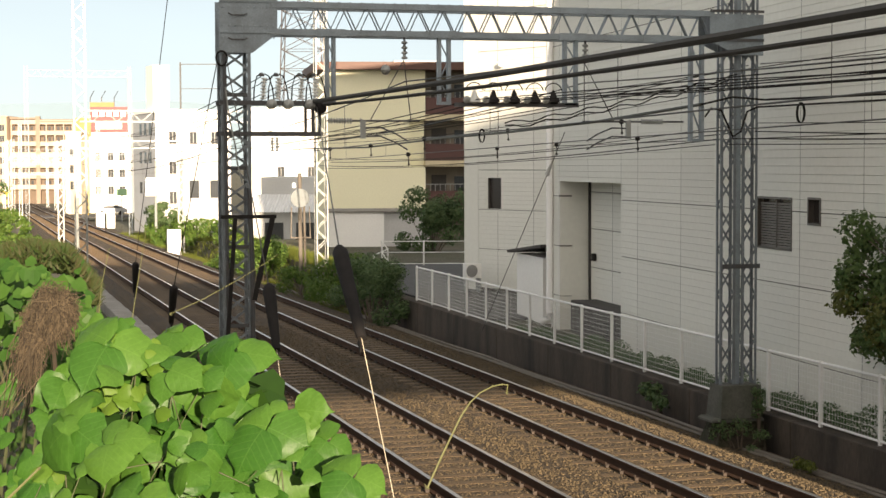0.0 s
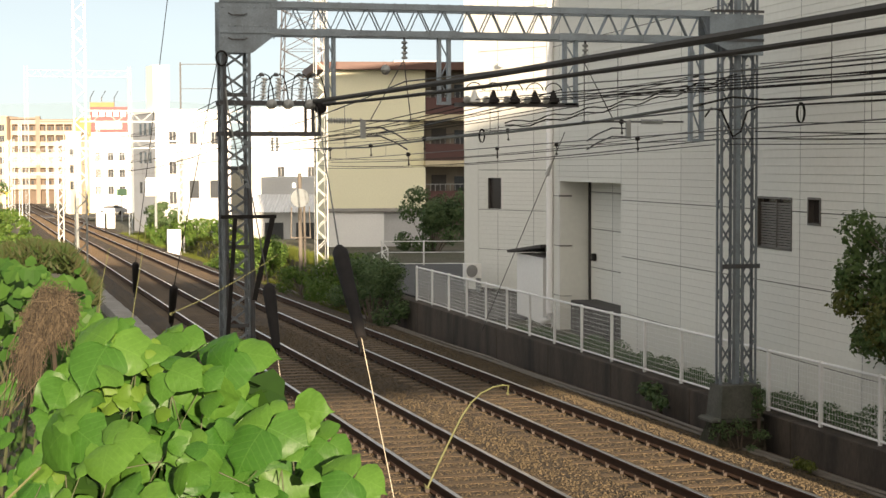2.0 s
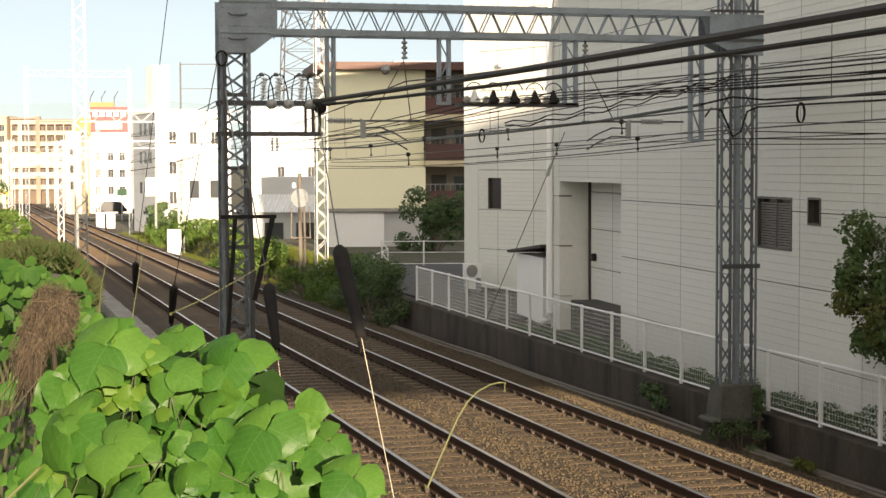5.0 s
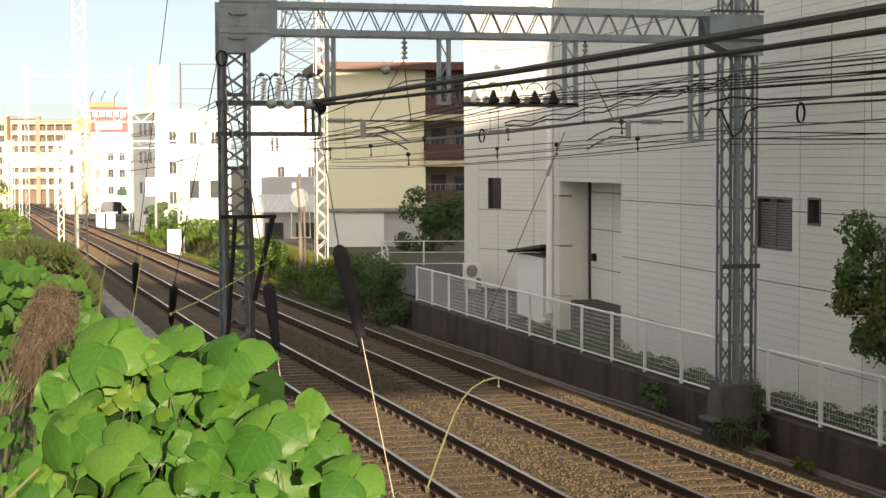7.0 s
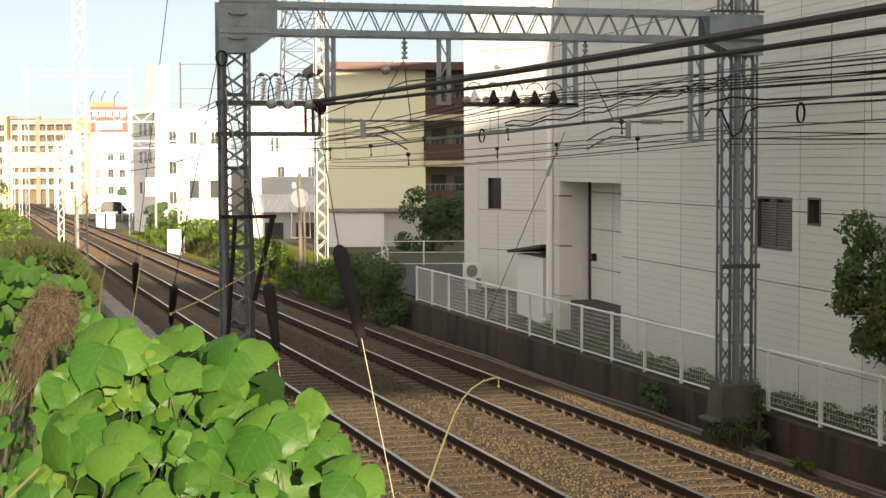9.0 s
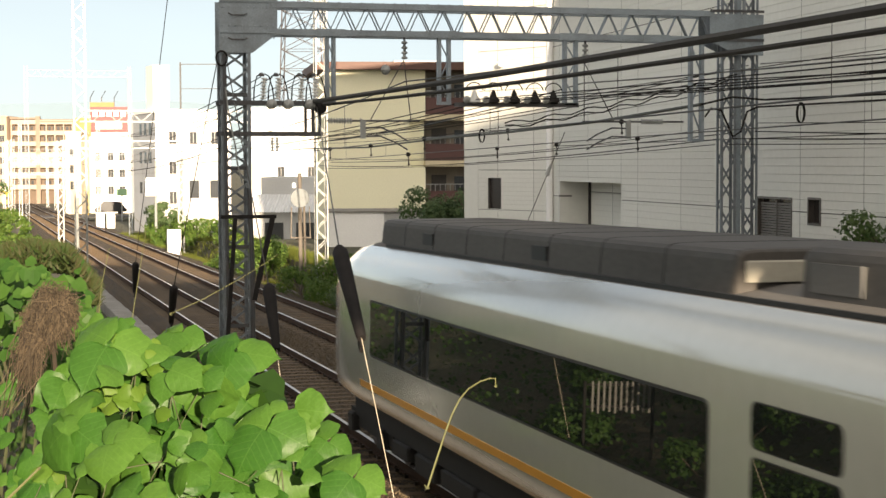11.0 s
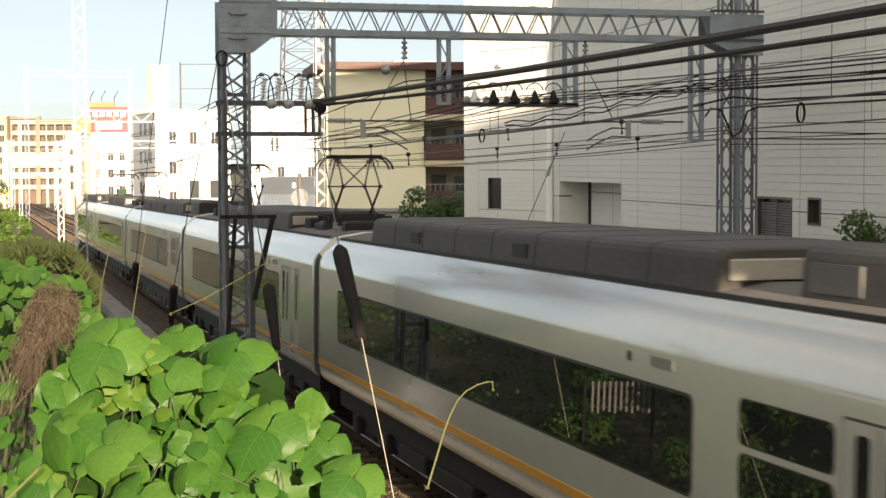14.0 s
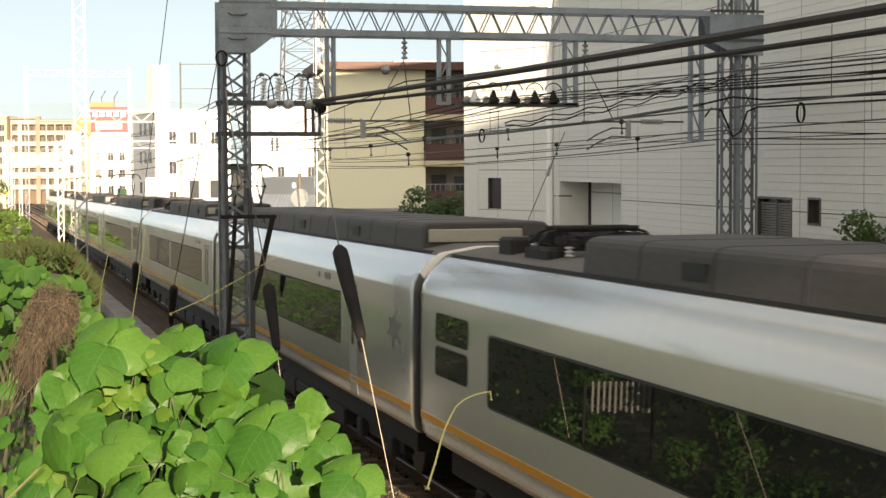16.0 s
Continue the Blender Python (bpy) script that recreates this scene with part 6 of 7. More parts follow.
BARK = mat("grey brown bark", (0.11, 0.085, 0.065), 0.9, var=0.4, grain=25, stain=4, bump=0.8)
FWD, RGT = Vector((ST, CT, 0)), Vector((CT, -ST, 0))


def leaf_mesh(name, seed, material):
    """A broad leaflet about one unit long, bluntly angled at the sides, folded along the midrib, with a soft wavy edge."""
    r = random.Random(seed)
    rows = [(0.0, 0.03), (-0.035, 0.17), (-0.01, 0.33), (0.07, 0.43), (0.17, 0.50), (0.28, 0.56), (0.36, 0.605), (0.43, 0.575), (0.51, 0.51), (0.60, 0.475), (0.69, 0.43), (0.78, 0.345), (0.86, 0.235), (0.92, 0.14), (0.98, 0.065), (1.07, 0.004)]
    skew, lob = r.uniform(-0.08, 0.08), (r.uniform(0.88, 1.12), r.uniform(0.88, 1.12))
    cup, ph = r.uniform(0.04, 0.16), r.uniform(0, 6.28)
    s = Shape()
    for i, (t, w) in enumerate(rows):
        zc = -0.30 * (t - 0.3) ** 2
        for k in (-1, -0.8, -0.45, 0, 0.45, 0.8, 1):
            ww = w * (lob[0] if k < 0 else lob[1])
            edge = 0.03 * math.sin(t * 8 + k * 2.4 + ph) * abs(k) ** 2
            zed = zc + cup * abs(k) * ww - 0.42 * (abs(k) * ww) ** 2 + edge + 0.012 * math.sin(t * 26) * (0.3 < abs(k) < 0.9)
            s.v.append((k * ww * (1 + 0.03 * math.sin(t * 17 + ph)) + skew * t * t, t - 0.05 * abs(k) * (t > 0.2), zed))
    for i in range(len(rows) - 1):
        for k in range(6):
            s.f.append((i * 7 + k, i * 7 + k + 1, i * 7 + k + 8, i * 7 + k + 7))
            s.mi.append(0)
    return s.mesh(name, material, smooth=True)


LEAVES = [leaf_mesh("leaf", k, KUDZU) for k in range(8)]


def facing(normal, spin, tip=Vector((0, 0, -1))):
    """A turn whose z is the normal and whose y (the leaf's tip) hangs down, spun a little."""
    z = Vector(normal).normalized()
    y = (tip - z * tip.dot(z)).normalized()
    x = y.cross(z)
    return Matrix((x, y, z)).transposed().to_4x4() @ Matrix.Rotation(spin, 4, "Z")


MOUND_L = [-1.35, -1.15, -0.98, -0.86, -0.66, -0.56, -0.46, -0.40, -0.33, -0.26, -0.19]
MOUND_T = [3.10, 3.36, 3.80, 3.87, 3.87, 3.81, 3.72, 3.66, 3.56, 3.52, 3.48]


def mound_point(l, s):
    """A point on the vine heap: l metres to the side, s from its foot (0) to its crest (1)."""
    top = float(np.interp(l, MOUND_L, MOUND_T))
    d = 3.72 + 0.60 * s + 0.25 * max(0.0, -l - 0.8)
    return EYE * Vector((1, 1, 0)) + FWD * d + RGT * (l * (0.90 + 0.10 * s)) + Vector((0, 0, top - 0.62 * (1 - s) ** 1.15))


vine = thing("kudzu_vine", "lush bright green kudzu vine with broad leaves in the sun", "vine")
rl = random.Random(11)
SUNWARD = Vector((-FWD.x, -FWD.y, 0.30)).normalized()


def leaflet(base, normal, spin, size, meshes=None):
    meshes = meshes or LEAVES
    m = Matrix.Translation(base) @ facing(normal, spin) @ Matrix.Diagonal((size * rl.uniform(0.92, 1.1), size, size, 1))
    part("leaf", meshes[rl.randrange(len(meshes))], None, vine, at=m)


def triple(p, normal, spin, size):
    """Three leaflets on one stalk: the middle one hangs, the side ones spread."""
    turn = facing(normal, spin)
    side, down = turn @ Vector((1, 0, 0)), turn @ Vector((0, 1, 0))
    tilt = lambda v, a: (normal + v * a).normalized()
    leaflet(p + down * 0.14 * size, tilt(down, rl.uniform(0.0, 0.35)), spin + rl.uniform(-0.2, 0.2), size)
    for q in (-1, 1):
        if rl.random() < 0.88:
            leaflet(p + side * (q * 0.06 * size) - normal * rl.uniform(0.0, 0.03), tilt(side * q, rl.uniform(-0.1, 0.5)), spin - q * rl.uniform(1.2, 1.7), size * rl.uniform(0.8, 0.95))


def bare(l, s_):
    """How far up the heap is open and shaded, at l metres to the side."""
    return float(np.interp(l, [-1.35, -1.10, -1.0, -0.94, -0.86, -0.78], [0.96, 0.93, 0.88, 0.6, 0.34, 0.0]))


for layer, (count, gap, sink) in enumerate(((42, 0.150, 0.0), (44, 0.12, 0.26))):
    tries, here = 0, []
    while len(here) < count and tries < 5000:
        tries += 1
        l, s_ = rl.uniform(-1.34, -0.21), rl.uniform(-0.02, 0.95)
        p = mound_point(l, s_)
        if s_ < bare(l, s_):
            continue
        if any((p - q).length < gap for q in here):
            continue
        here.append(p)
        nrm = (SUNWARD + Vector((0, 0, rl.uniform(-0.25, 1.0))) + RGT * rl.gauss(0, 0.52)).normalized()
        triple(p + FWD * sink + nrm * rl.uniform(-0.02, 0.05) + Vector((0, 0, 0.02)), nrm, rl.gauss(0, 0.55), rl.uniform(0.098, 0.142) * (0.8 if s_ > 0.92 else 1.0))
# half-grown leaves between the large ones
for _ in range(60):
    l, s_ = rl.uniform(-1.0, -0.22), rl.uniform(0.0, 0.95)
    if s_ > bare(l, s_):
        leaflet(mound_point(l, s_) - FWD * rl.uniform(-0.03, 0.05), (SUNWARD + Vector((0, 0, rl.uniform(-0.2, 1.2))) + RGT * rl.gauss(0, 0.6)).normalized(), rl.gauss(0, 1.0), rl.uniform(0.045, 0.08))
# small shaded leaves low beside the heap
for _ in range(26):
    l = rl.uniform(-1.2, -0.88)
    s_ = rl.uniform(-0.1, max(0.1, bare(l, 0)))
    leaflet(mound_point(l, s_) + FWD * rl.uniform(0.1, 0.45), (SUNWARD + Vector((0, 0, rl.uniform(-0.1, 0.9))) + RGT * rl.gauss(0, 0.5)).normalized(), rl.gauss(0, 0.9), rl.uniform(0.045, 0.085))
young = leafy("young kudzu leaf", (0.065, 0.145, 0.018), (0.10, 0.18, 0.028), 0.35, 0.2, per_object=1.0)
YOUNG = [leaf_mesh("young_leaf", 20 + k, young) for k in range(3)]
for _ in range(60):
    l = rl.uniform(-1.06, -0.70)
    p = mound_point(l, rl.uniform(0.7, 0.95)) + FWD * rl.uniform(0.0, 0.3) + Vector((0, 0, rl.uniform(-0.05, 0.0)))
    n_ = Vector((-FWD.x, -FWD.y, rl.uniform(0.1, 1.2))) + RGT * rl.uniform(-0.9, 0.9)
    size = rl.uniform(0.03, 0.058)
    part("young_leaf", YOUNG[rl.randrange(3)], None, vine, at=Matrix.Translation(p) @ facing(n_, rl.uniform(-1.8, 1.8)) @ Matrix.Diagonal((size, size, size, 1)))
# inner leaves get a darker colour that stands in for shade in the gaps
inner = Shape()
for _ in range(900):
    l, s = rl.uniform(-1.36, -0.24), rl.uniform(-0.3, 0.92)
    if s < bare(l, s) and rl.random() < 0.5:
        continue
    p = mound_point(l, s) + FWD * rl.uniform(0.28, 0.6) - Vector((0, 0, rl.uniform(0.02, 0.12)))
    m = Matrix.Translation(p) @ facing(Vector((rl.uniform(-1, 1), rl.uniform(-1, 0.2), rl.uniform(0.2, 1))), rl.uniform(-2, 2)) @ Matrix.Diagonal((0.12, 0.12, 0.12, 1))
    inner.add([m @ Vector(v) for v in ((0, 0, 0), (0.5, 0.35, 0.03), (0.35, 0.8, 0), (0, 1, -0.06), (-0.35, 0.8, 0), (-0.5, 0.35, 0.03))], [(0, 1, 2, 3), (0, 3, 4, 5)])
part("inner_leaf", inner, leafy("inner kudzu leaf darkened as shade", (0.012, 0.038, 0.006), (0.026, 0.062, 0.011), 0.25, 0.25), vine, kind="stuff")
stems = Shape()
for k in range(16):
    l = rl.uniform(-1.3, -0.3)
    a = mound_point(l, rl.uniform(0.2, 0.9))
    b_ = mound_point(max(-1.35, min(-0.2, l + rl.uniform(-0.3, 0.3))), rl.uniform(0.0, 1.0))
    foot = Vector((a.x + rl.uniform(-0.2, 0.2), a.y + rl.uniform(0.1, 0.5), ground_z(a.x, a.y) - 0.05))
    stems.tube([foot, (foot + a) / 2 + Vector((rl.uniform(-0.1, 0.1), 0.1, 0)), a + FWD * 0.16, (a + b_) / 2 + FWD * 0.16, b_ + FWD * 0.16], 0.0022, 5, r2=0.0015)
part("stem", stems, STEM, vine, kind="stuff")

# long tendrils
TEN = []


def tendril(name_pts, label, r=0.006, tip=None):
    t = thing("vine_tendril", label, "vine tendril", group="loose vine tendrils", at=name_pts[0])
    o = Vector(name_pts[0])
    part("stem", Shape().tube([Vector(p) - o for p in name_pts], r, 6, r2=r * 0.5), mat("dull green tendril", (0.05, 0.055, 0.022) if len(TEN) else (0.095, 0.1, 0.036), 0.7, var=0.3), t, smooth=True)
    rt = random.Random(len(TEN))
    bud = Shape()
    for i_, p in enumerate(name_pts):
        q = Vector(p) - o
        for _ in range(9 if i_ == 0 else 3 if i_ % 2 else 1):
            e = Vector((rt.uniform(-1, 1), rt.uniform(-1, 1), rt.uniform(-1, 1))) * (1.5 * r * (2.4 if i_ == 0 else 1))
            bud.tube([q, q + e], 0.9 * r, 5, r2=0.0005)
    part("bud", bud, mat("pale bud", (0.10, 0.105, 0.045), 0.7), t, kind="stuff")
    TEN.append(t)
    return t


def view_at(side, away, z):
    return FWD * away + RGT * side + Vector((0, 0, z))


long_tendril = tendril([view_at(-0.038, 3.88, 3.55), view_at(-0.008, 3.9, 3.613), view_at(0.021, 3.9, 3.674), view_at(0.04, 3.92, 3.71), view_at(0.0625, 3.93, 3.742), view_at(0.086, 3.95, 3.762),
                        view_at(0.115, 3.97, 3.774), view_at(0.139, 3.98, 3.778), view_at(0.152, 3.98, 3.776), view_at(0.15, 3.98, 3.756)], "yellow-green vine tendril arching over the track", 0.0027)
tendril([view_at(-0.63, 3.9, 3.955), view_at(-0.56, 3.95, 3.985), view_at(-0.47, 4.0, 4.035), view_at(-0.43, 4.05, 4.06), view_at(-0.402, 4.1, 4.08)], "thin pale vine tendril beside the mast", 0.001)
tendril([view_at(-0.93, 3.1, 3.55), view_at(-0.84, 3.1, 3.65), view_at(-0.76, 3.15, 3.73)], "woody pale vine stem crossing the leaves", 0.0045)
tendril([view_at(-1.64, 8.0, 3.5), view_at(-1.62, 8.0, 3.72), view_at(-1.58, 8.0, 3.9), view_at(-1.52, 8.0, 3.95)], "upright pale vine tendril", 0.0022)
tendril([view_at(-1.52, 8.2, 3.5), view_at(-1.47, 8.2, 3.8), view_at(-1.44, 8.2, 3.98), view_at(-1.5, 8.2, 4.05)], "upright pale vine tendril", 0.0022)


# leafy masses
def leaf_cloud(shape, centre, radii, count, size, rnd, hang=0.0, squash=True):
    """Scatters small bent leaves through an uneven ellipsoid shell."""
    c_ = Vector(centre)
    for _ in range(count):
        d = Vector((rnd.gauss(0, 1), rnd.gauss(0, 1), rnd.gauss(0, 1))).normalized()
        rr = rnd.uniform(0.55, 1.0) ** 0.6 * (0.82 + 0.38 * noise.noise(d * 2.3 + c_))
        p = c_ + Vector((d.x * radii[0], d.y * radii[1], d.z * radii[2])) * rr
        nn = (d + Vector((rnd.uniform(-0.8, 0.8), rnd.uniform(-0.8, 0.8), rnd.uniform(-0.2, 0.9)))).normalized()
        sz = size * rnd.uniform(0.6, 1.3)
        m = Matrix.Translation(p) @ facing(nn, rnd.uniform(-3.1, 3.1)) @ Matrix.Diagonal((sz, sz, sz, 1))
        shape.add([m @ Vector(v) for v in ((0, 0, 0), (0.34, 0.4, 0.06), (0, 1.0, -0.1), (-0.34, 0.4, 0.06))], [(0, 1, 2), (0, 2, 3)])


def bush(name, label, spot, clumps, count, size, material, seed, category="bush", group=""):
    rnd = random.Random(seed)
    t = thing(name, label, category, group, at=spot)
    br = Shape()
    lf = Shape()
    for (x, y, z, rx_, ry_, rz_) in clumps:
        br.tube([(0, 0, -0.2), (x * 0.5, y * 0.5, z * 0.45), (x, y, z)], 0.03, 5, r2=0.008)
        leaf_cloud(lf, (x, y, z), (rx_, ry_, rz_), int(count / len(clumps)), size, rnd)
    part("stem", br, BARK, t, kind="stuff")
    part("foliage", lf, material, t)
    return t


def round_clumps(n, rx_, ry_, h, seed, r=0.5):
    q = random.Random(seed)
    return [(q.uniform(-rx_, rx_), q.uniform(-ry_, ry_), q.uniform(0.15, 1.0) ** 0.8 * h, r * q.uniform(0.7, 1.3), r * q.uniform(0.7, 1.3), r * q.uniform(0.6, 1.1)) for _ in range(n)]


# left bank: second heap of vines, dry straw, weeds
rb = random.Random(21)
heap = thing("vine_heap", "green vine leaves heaped over a bank", "vine", at=(0, 0, 0))
hl = Shape()
for _ in range(900):
    d, q = rb.uniform(8.6, 12.5), rb.uniform(-0.31, -0.197)
    l = d * q
    z = 4.3 - d * float(np.interp(q, [-0.31, -0.26, -0.22, -0.197], [0.048, 0.056, 0.068, 0.10])) - 0.5 * rb.random() ** 1.5 + 0.05 * noise.noise(Vector((l * 3, d * 2, 1)))
    n_ = Vector((-FWD.x, -FWD.y, rb.uniform(0.4, 1.2))) + RGT * rb.uniform(-0.6, 0.6)
    sz = rb.uniform(0.06, 0.11)
    m = Matrix.Translation(view_at(l, d, z)) @ facing(n_, rb.uniform(-1.5, 1.5)) @ Matrix.Diagonal((sz, sz, sz, 1))
    hl.add([m @ Vector(v) for v in ((0, 0, 0), (0.45, 0.3, 0.05), (0.3, 0.75, 0.0), (0, 1, -0.06), (-0.3, 0.75, 0.0), (-0.45, 0.3, 0.05))], [(0, 1, 2, 3), (0, 3, 4, 5)])
for _ in range(420):
    d, q = rb.uniform(12.2, 17.0), rb.uniform(-0.275, -0.212)
    if noise.noise(Vector((q * 45, d * 0.6, 9.0))) < 0.0:
        continue
    z = 4.3 - d * float(np.interp(q, [-0.275, -0.245, -0.222, -0.205], [0.048, 0.041, 0.045, 0.066])) - 0.06 - 0.12 * rb.random()
    sz = rb.uniform(0.07, 0.13)
    m = Matrix.Translation(view_at(d * q, d, z)) @ facing(Vector((-FWD.x, -FWD.y, rb.uniform(0.4, 1.2))) + RGT * rb.uniform(-0.6, 0.6), rb.uniform(-1.5, 1.5)) @ Matrix.Diagonal((sz, sz, sz, 1))
    hl.add([m @ Vector(v) for v in ((0, 0, 0), (0.45, 0.3, 0.05), (0.3, 0.75, 0.0), (0, 1, -0.06), (-0.3, 0.75, 0.0), (-0.45, 0.3, 0.05))], [(0, 1, 2, 3), (0, 3, 4, 5)])
part("leaf", hl, leafy("vine heap leaf", (0.022, 0.07, 0.012), (0.05, 0.115, 0.02), 0.3, 0.25), heap, kind="stuff")
hs_ = Shape()
for k in range(30):
    d = rb.uniform(9.2, 12)
    l = d * rb.uniform(-0.3, -0.21)
    hs_.tube([view_at(l, d, ground_z(0, 8) + 0.2), view_at(l + 0.1, d, 2.8), view_at(l + rb.uniform(-0.2, 0.2), d, 3.5)], 0.01, 4)
part("stem", hs_, STEM, heap, kind="stuff")
dg = thing("dry_grass_clump", "tangled clump of dry brown straw", "dry grass", at=view_at(-1.74, 7.5, 0))
core_ = Shape()
TUFTS = ((0.0, 0.0, 3.70, 0.07, 0.055), (0.05, 0.02, 3.66, 0.065, 0.06), (-0.045, 0.0, 3.63, 0.075, 0.07), (0.02, 0.03, 3.60, 0.07, 0.06), (-0.085, 0.0, 3.54, 0.05, 0.07), (-0.10, 0.0, 3.46, 0.035, 0.06))
for k in range(1900):
    tuft = TUFTS[k % 6]
    d_ = Vector((rb.gauss(0, 1), rb.gauss(0, 1), rb.gauss(0, 0.9))).normalized()
    lump = rb.uniform(0.25, 0.7) + 0.8 * abs(noise.noise(d_ * 1.9 + Vector((3, 1, k % 6))))
    o = Vector((tuft[0] + d_.x * tuft[3] * lump, tuft[1] + d_.y * tuft[3] * lump, tuft[2] + d_.z * tuft[4] * lump))
    tan = (d_.cross(Vector((rb.uniform(-1, 1), rb.uniform(-1, 1), rb.uniform(-0.4, 0.4)))).normalized() + Vector((-0.25, 0, -0.5))).normalized() * rb.uniform(0.03, 0.085)
    core_.tube([o - tan, o - tan * 0.4 + d_ * rb.uniform(0, 0.025), o + tan * 0.4 + d_ * rb.uniform(0, 0.03), o + tan - Vector((0, 0, rb.uniform(0.01, 0.08)))], 0.0013, 3)
for k in range(46):
    o = Vector((rb.uniform(-0.15, 0.0), rb.uniform(-0.12, 0.05), rb.uniform(3.42, 3.6)))
    core_.tube([o, o + Vector((rb.uniform(-0.07, 0.02), 0, -0.1)), o + Vector((rb.uniform(-0.13, 0.03), 0, -rb.uniform(0.2, 0.34)))], 0.0017, 3)
part("straw", core_, STRAW, dg, kind="stuff")
part("root_ball", Shape().tube([(0.1, 0.25, 1.6), (0.06, 0.2, 2.6), (0.02, 0.1, 3.3), (0.0, 0.03, 3.6)], 0.022, 6, r2=0.008), mat("dark straw core", (0.03, 0.022, 0.014), 0.95, var=0.5, grain=30), dg)
for k in range(72):
    p = Vector((rb.uniform(-0.32, 0.34), rb.uniform(-0.05, 0.3), rb.uniform(2.85, 3.38)))
    if k % 3 == 0:
        p = Vector((rb.uniform(0.07, 0.34), rb.uniform(-0.2, 0.1), rb.uniform(3.36, 3.62)))
    sz = rb.uniform(0.05, 0.095)
    m = Matrix.Translation(p) @ facing(Vector((-FWD.x + rb.uniform(-0.6, 0.6), -FWD.y, rb.uniform(0.2, 1.2))), rb.uniform(-2, 2)) @ Matrix.Diagonal((sz, sz, sz, 1))
    part("vine_leaf", LEAVES[rb.randrange(8)], None, dg, at=m)
bt = Shape()
for _ in range(16000):
    d, q = rb.uniform(12.5, 20), rb.uniform(-0.275, -0.205)
    base = view_at(d * q, d, 4.3 - d * float(np.interp(q, [-0.275, -0.245, -0.222, -0.205], [0.048, 0.041, 0.045, 0.066])) - 0.13 - 0.15 * rb.random() ** 2 + 0.06 * noise.noise(Vector((q * 60, d, 0))))
    tip = base + Vector((rb.uniform(-0.09, 0.09), rb.uniform(-0.09, 0.09), rb.uniform(0.03, 0.11)))
    bt.add([base + RGT * -0.009, base + RGT * 0.009, tip], [(0, 1, 2)])
single("bank_grass", bt, leafy("half-dry bank grass", (0.03, 0.06, 0.015), (0.062, 0.058, 0.026), 0.3, 0.3), "half-dry green and brown grass on the bank", "grass", kind="stuff")
# bank cover: weeds and leaves on the left slope, seen in the train's windows too
bk = Shape()
for _ in range(30000):
    y = 6 + 70 * rb.random() ** 1.4
    x = rb.uniform(-6, 3.9) if y > 14 else rb.uniform(-6, 3.3)
    nz = noise.noise(Vector((x * 0.5, y * 0.25, 4)))
    hgt = max(0.05, 0.45 + 0.7 * nz) * rb.random() ** 0.5
    if x > 3.0:
        hgt *= 0.4
    p = Vector((x, y, ground_z(x, y) + hgt))
    n_ = Vector((rb.uniform(-1, 1), rb.uniform(-1.2, 0.4), rb.uniform(0.2, 1)))
    sz = rb.uniform(0.06, 0.13)
    m = Matrix.Translation(p) @ facing(n_, rb.uniform(-3, 3)) @ Matrix.Diagonal((sz, sz, sz, 1))
    bk.add([m @ Vector(v) for v in ((0, 0, 0), (0.4, 0.4, 0.05), (0, 1, -0.06), (-0.4, 0.4, 0.05))], [(0, 1, 2), (0, 2, 3)])
single("bank_weeds", bk, leafy("bank leaf", (0.022, 0.06, 0.014), (0.055, 0.105, 0.024), 0.3, 0.3), "tangled green weeds covering the left bank", "weeds", kind="stuff")

# pale slatted fence low on the bank, mirrored in the passing windows
sf = thing("slatted_fence", "short white slatted fence low on the bank", "fence", at=(2.2, 21.6, 0))
for x in (0.0, 1.0):
    part("post", Shape().bbox((x - 0.02, -0.02, -0.9), (x + 0.02, 0.02, 1.42), 0.006), RUBBER, sf)
for z in (1.06, 1.36):
    part("rail", Shape().box((0.03, -0.012, z), (0.97, 0.012, z + 0.025)), RUBBER, sf)
for k in range(11):
    part("slat", Shape().bbox((0.045 + 0.083 * k, -0.03, 0.98 + 0.02 * (k % 3)), (0.078 + 0.083 * k, -0.014, 1.42), 0.004), mat("faded pale slat", (0.2, 0.2, 0.18), 0.7), sf)
# shrubs on the bank, mirrored in the passing windows
for x, y, h, k in ((2.5, 17.8, 0.9, 71), (1.7, 20.2, 1.1, 72), (2.8, 23.6, 0.8, 73), (1.6, 25.0, 1.2, 74)):
    bush("bush", "green shrub low on the bank", (x, y, ground_z(x, y)), round_clumps(9, 0.6, 0.9, h, k, 0.36), 3200, 0.08, SHRUB, k)
# right side of the line
bush("bush", "dark green bush against the retaining wall", (12.75, 56.5, -1.3), round_clumps(18, 0.8, 2.4, 2.2, 3, 0.55), 12000, 0.085, DARK_LEAF, 31)
bush("bush", "green bush beside the fence end", (13.0, 63.0, -1.4), round_clumps(12, 0.8, 1.8, 2.1, 4, 0.6), 5600, 0.10, WEED, 32)
bush("bush", "low green weeds at the mast foot", (12.9, 69.0, -1.5), round_clumps(10, 0.8, 2.6, 1.4, 5, 0.5), 3600, 0.10, WEED, 33)
bush("bush", "bright green sunlit bush by the yard wall", (12.9, 82.0, -1.8), round_clumps(18, 0.9, 4.0, 2.3, 6, 0.65), 7000, 0.12, WEED, 34)
bush("bush", "bright green sunlit bush by the track", (13.6, 96.0, -2.0), round_clumps(10, 1.3, 4.0, 1.6, 7, 0.7), 2200, 0.18, WEED, 35)
bush("bush", "dark tall shrub by the shade-grey flank", (15.4, 152.0, -2.6), round_clumps(12, 0.9, 3.0, 3.4, 8, 0.8), 6000, 0.2, DARK_LEAF, 36)
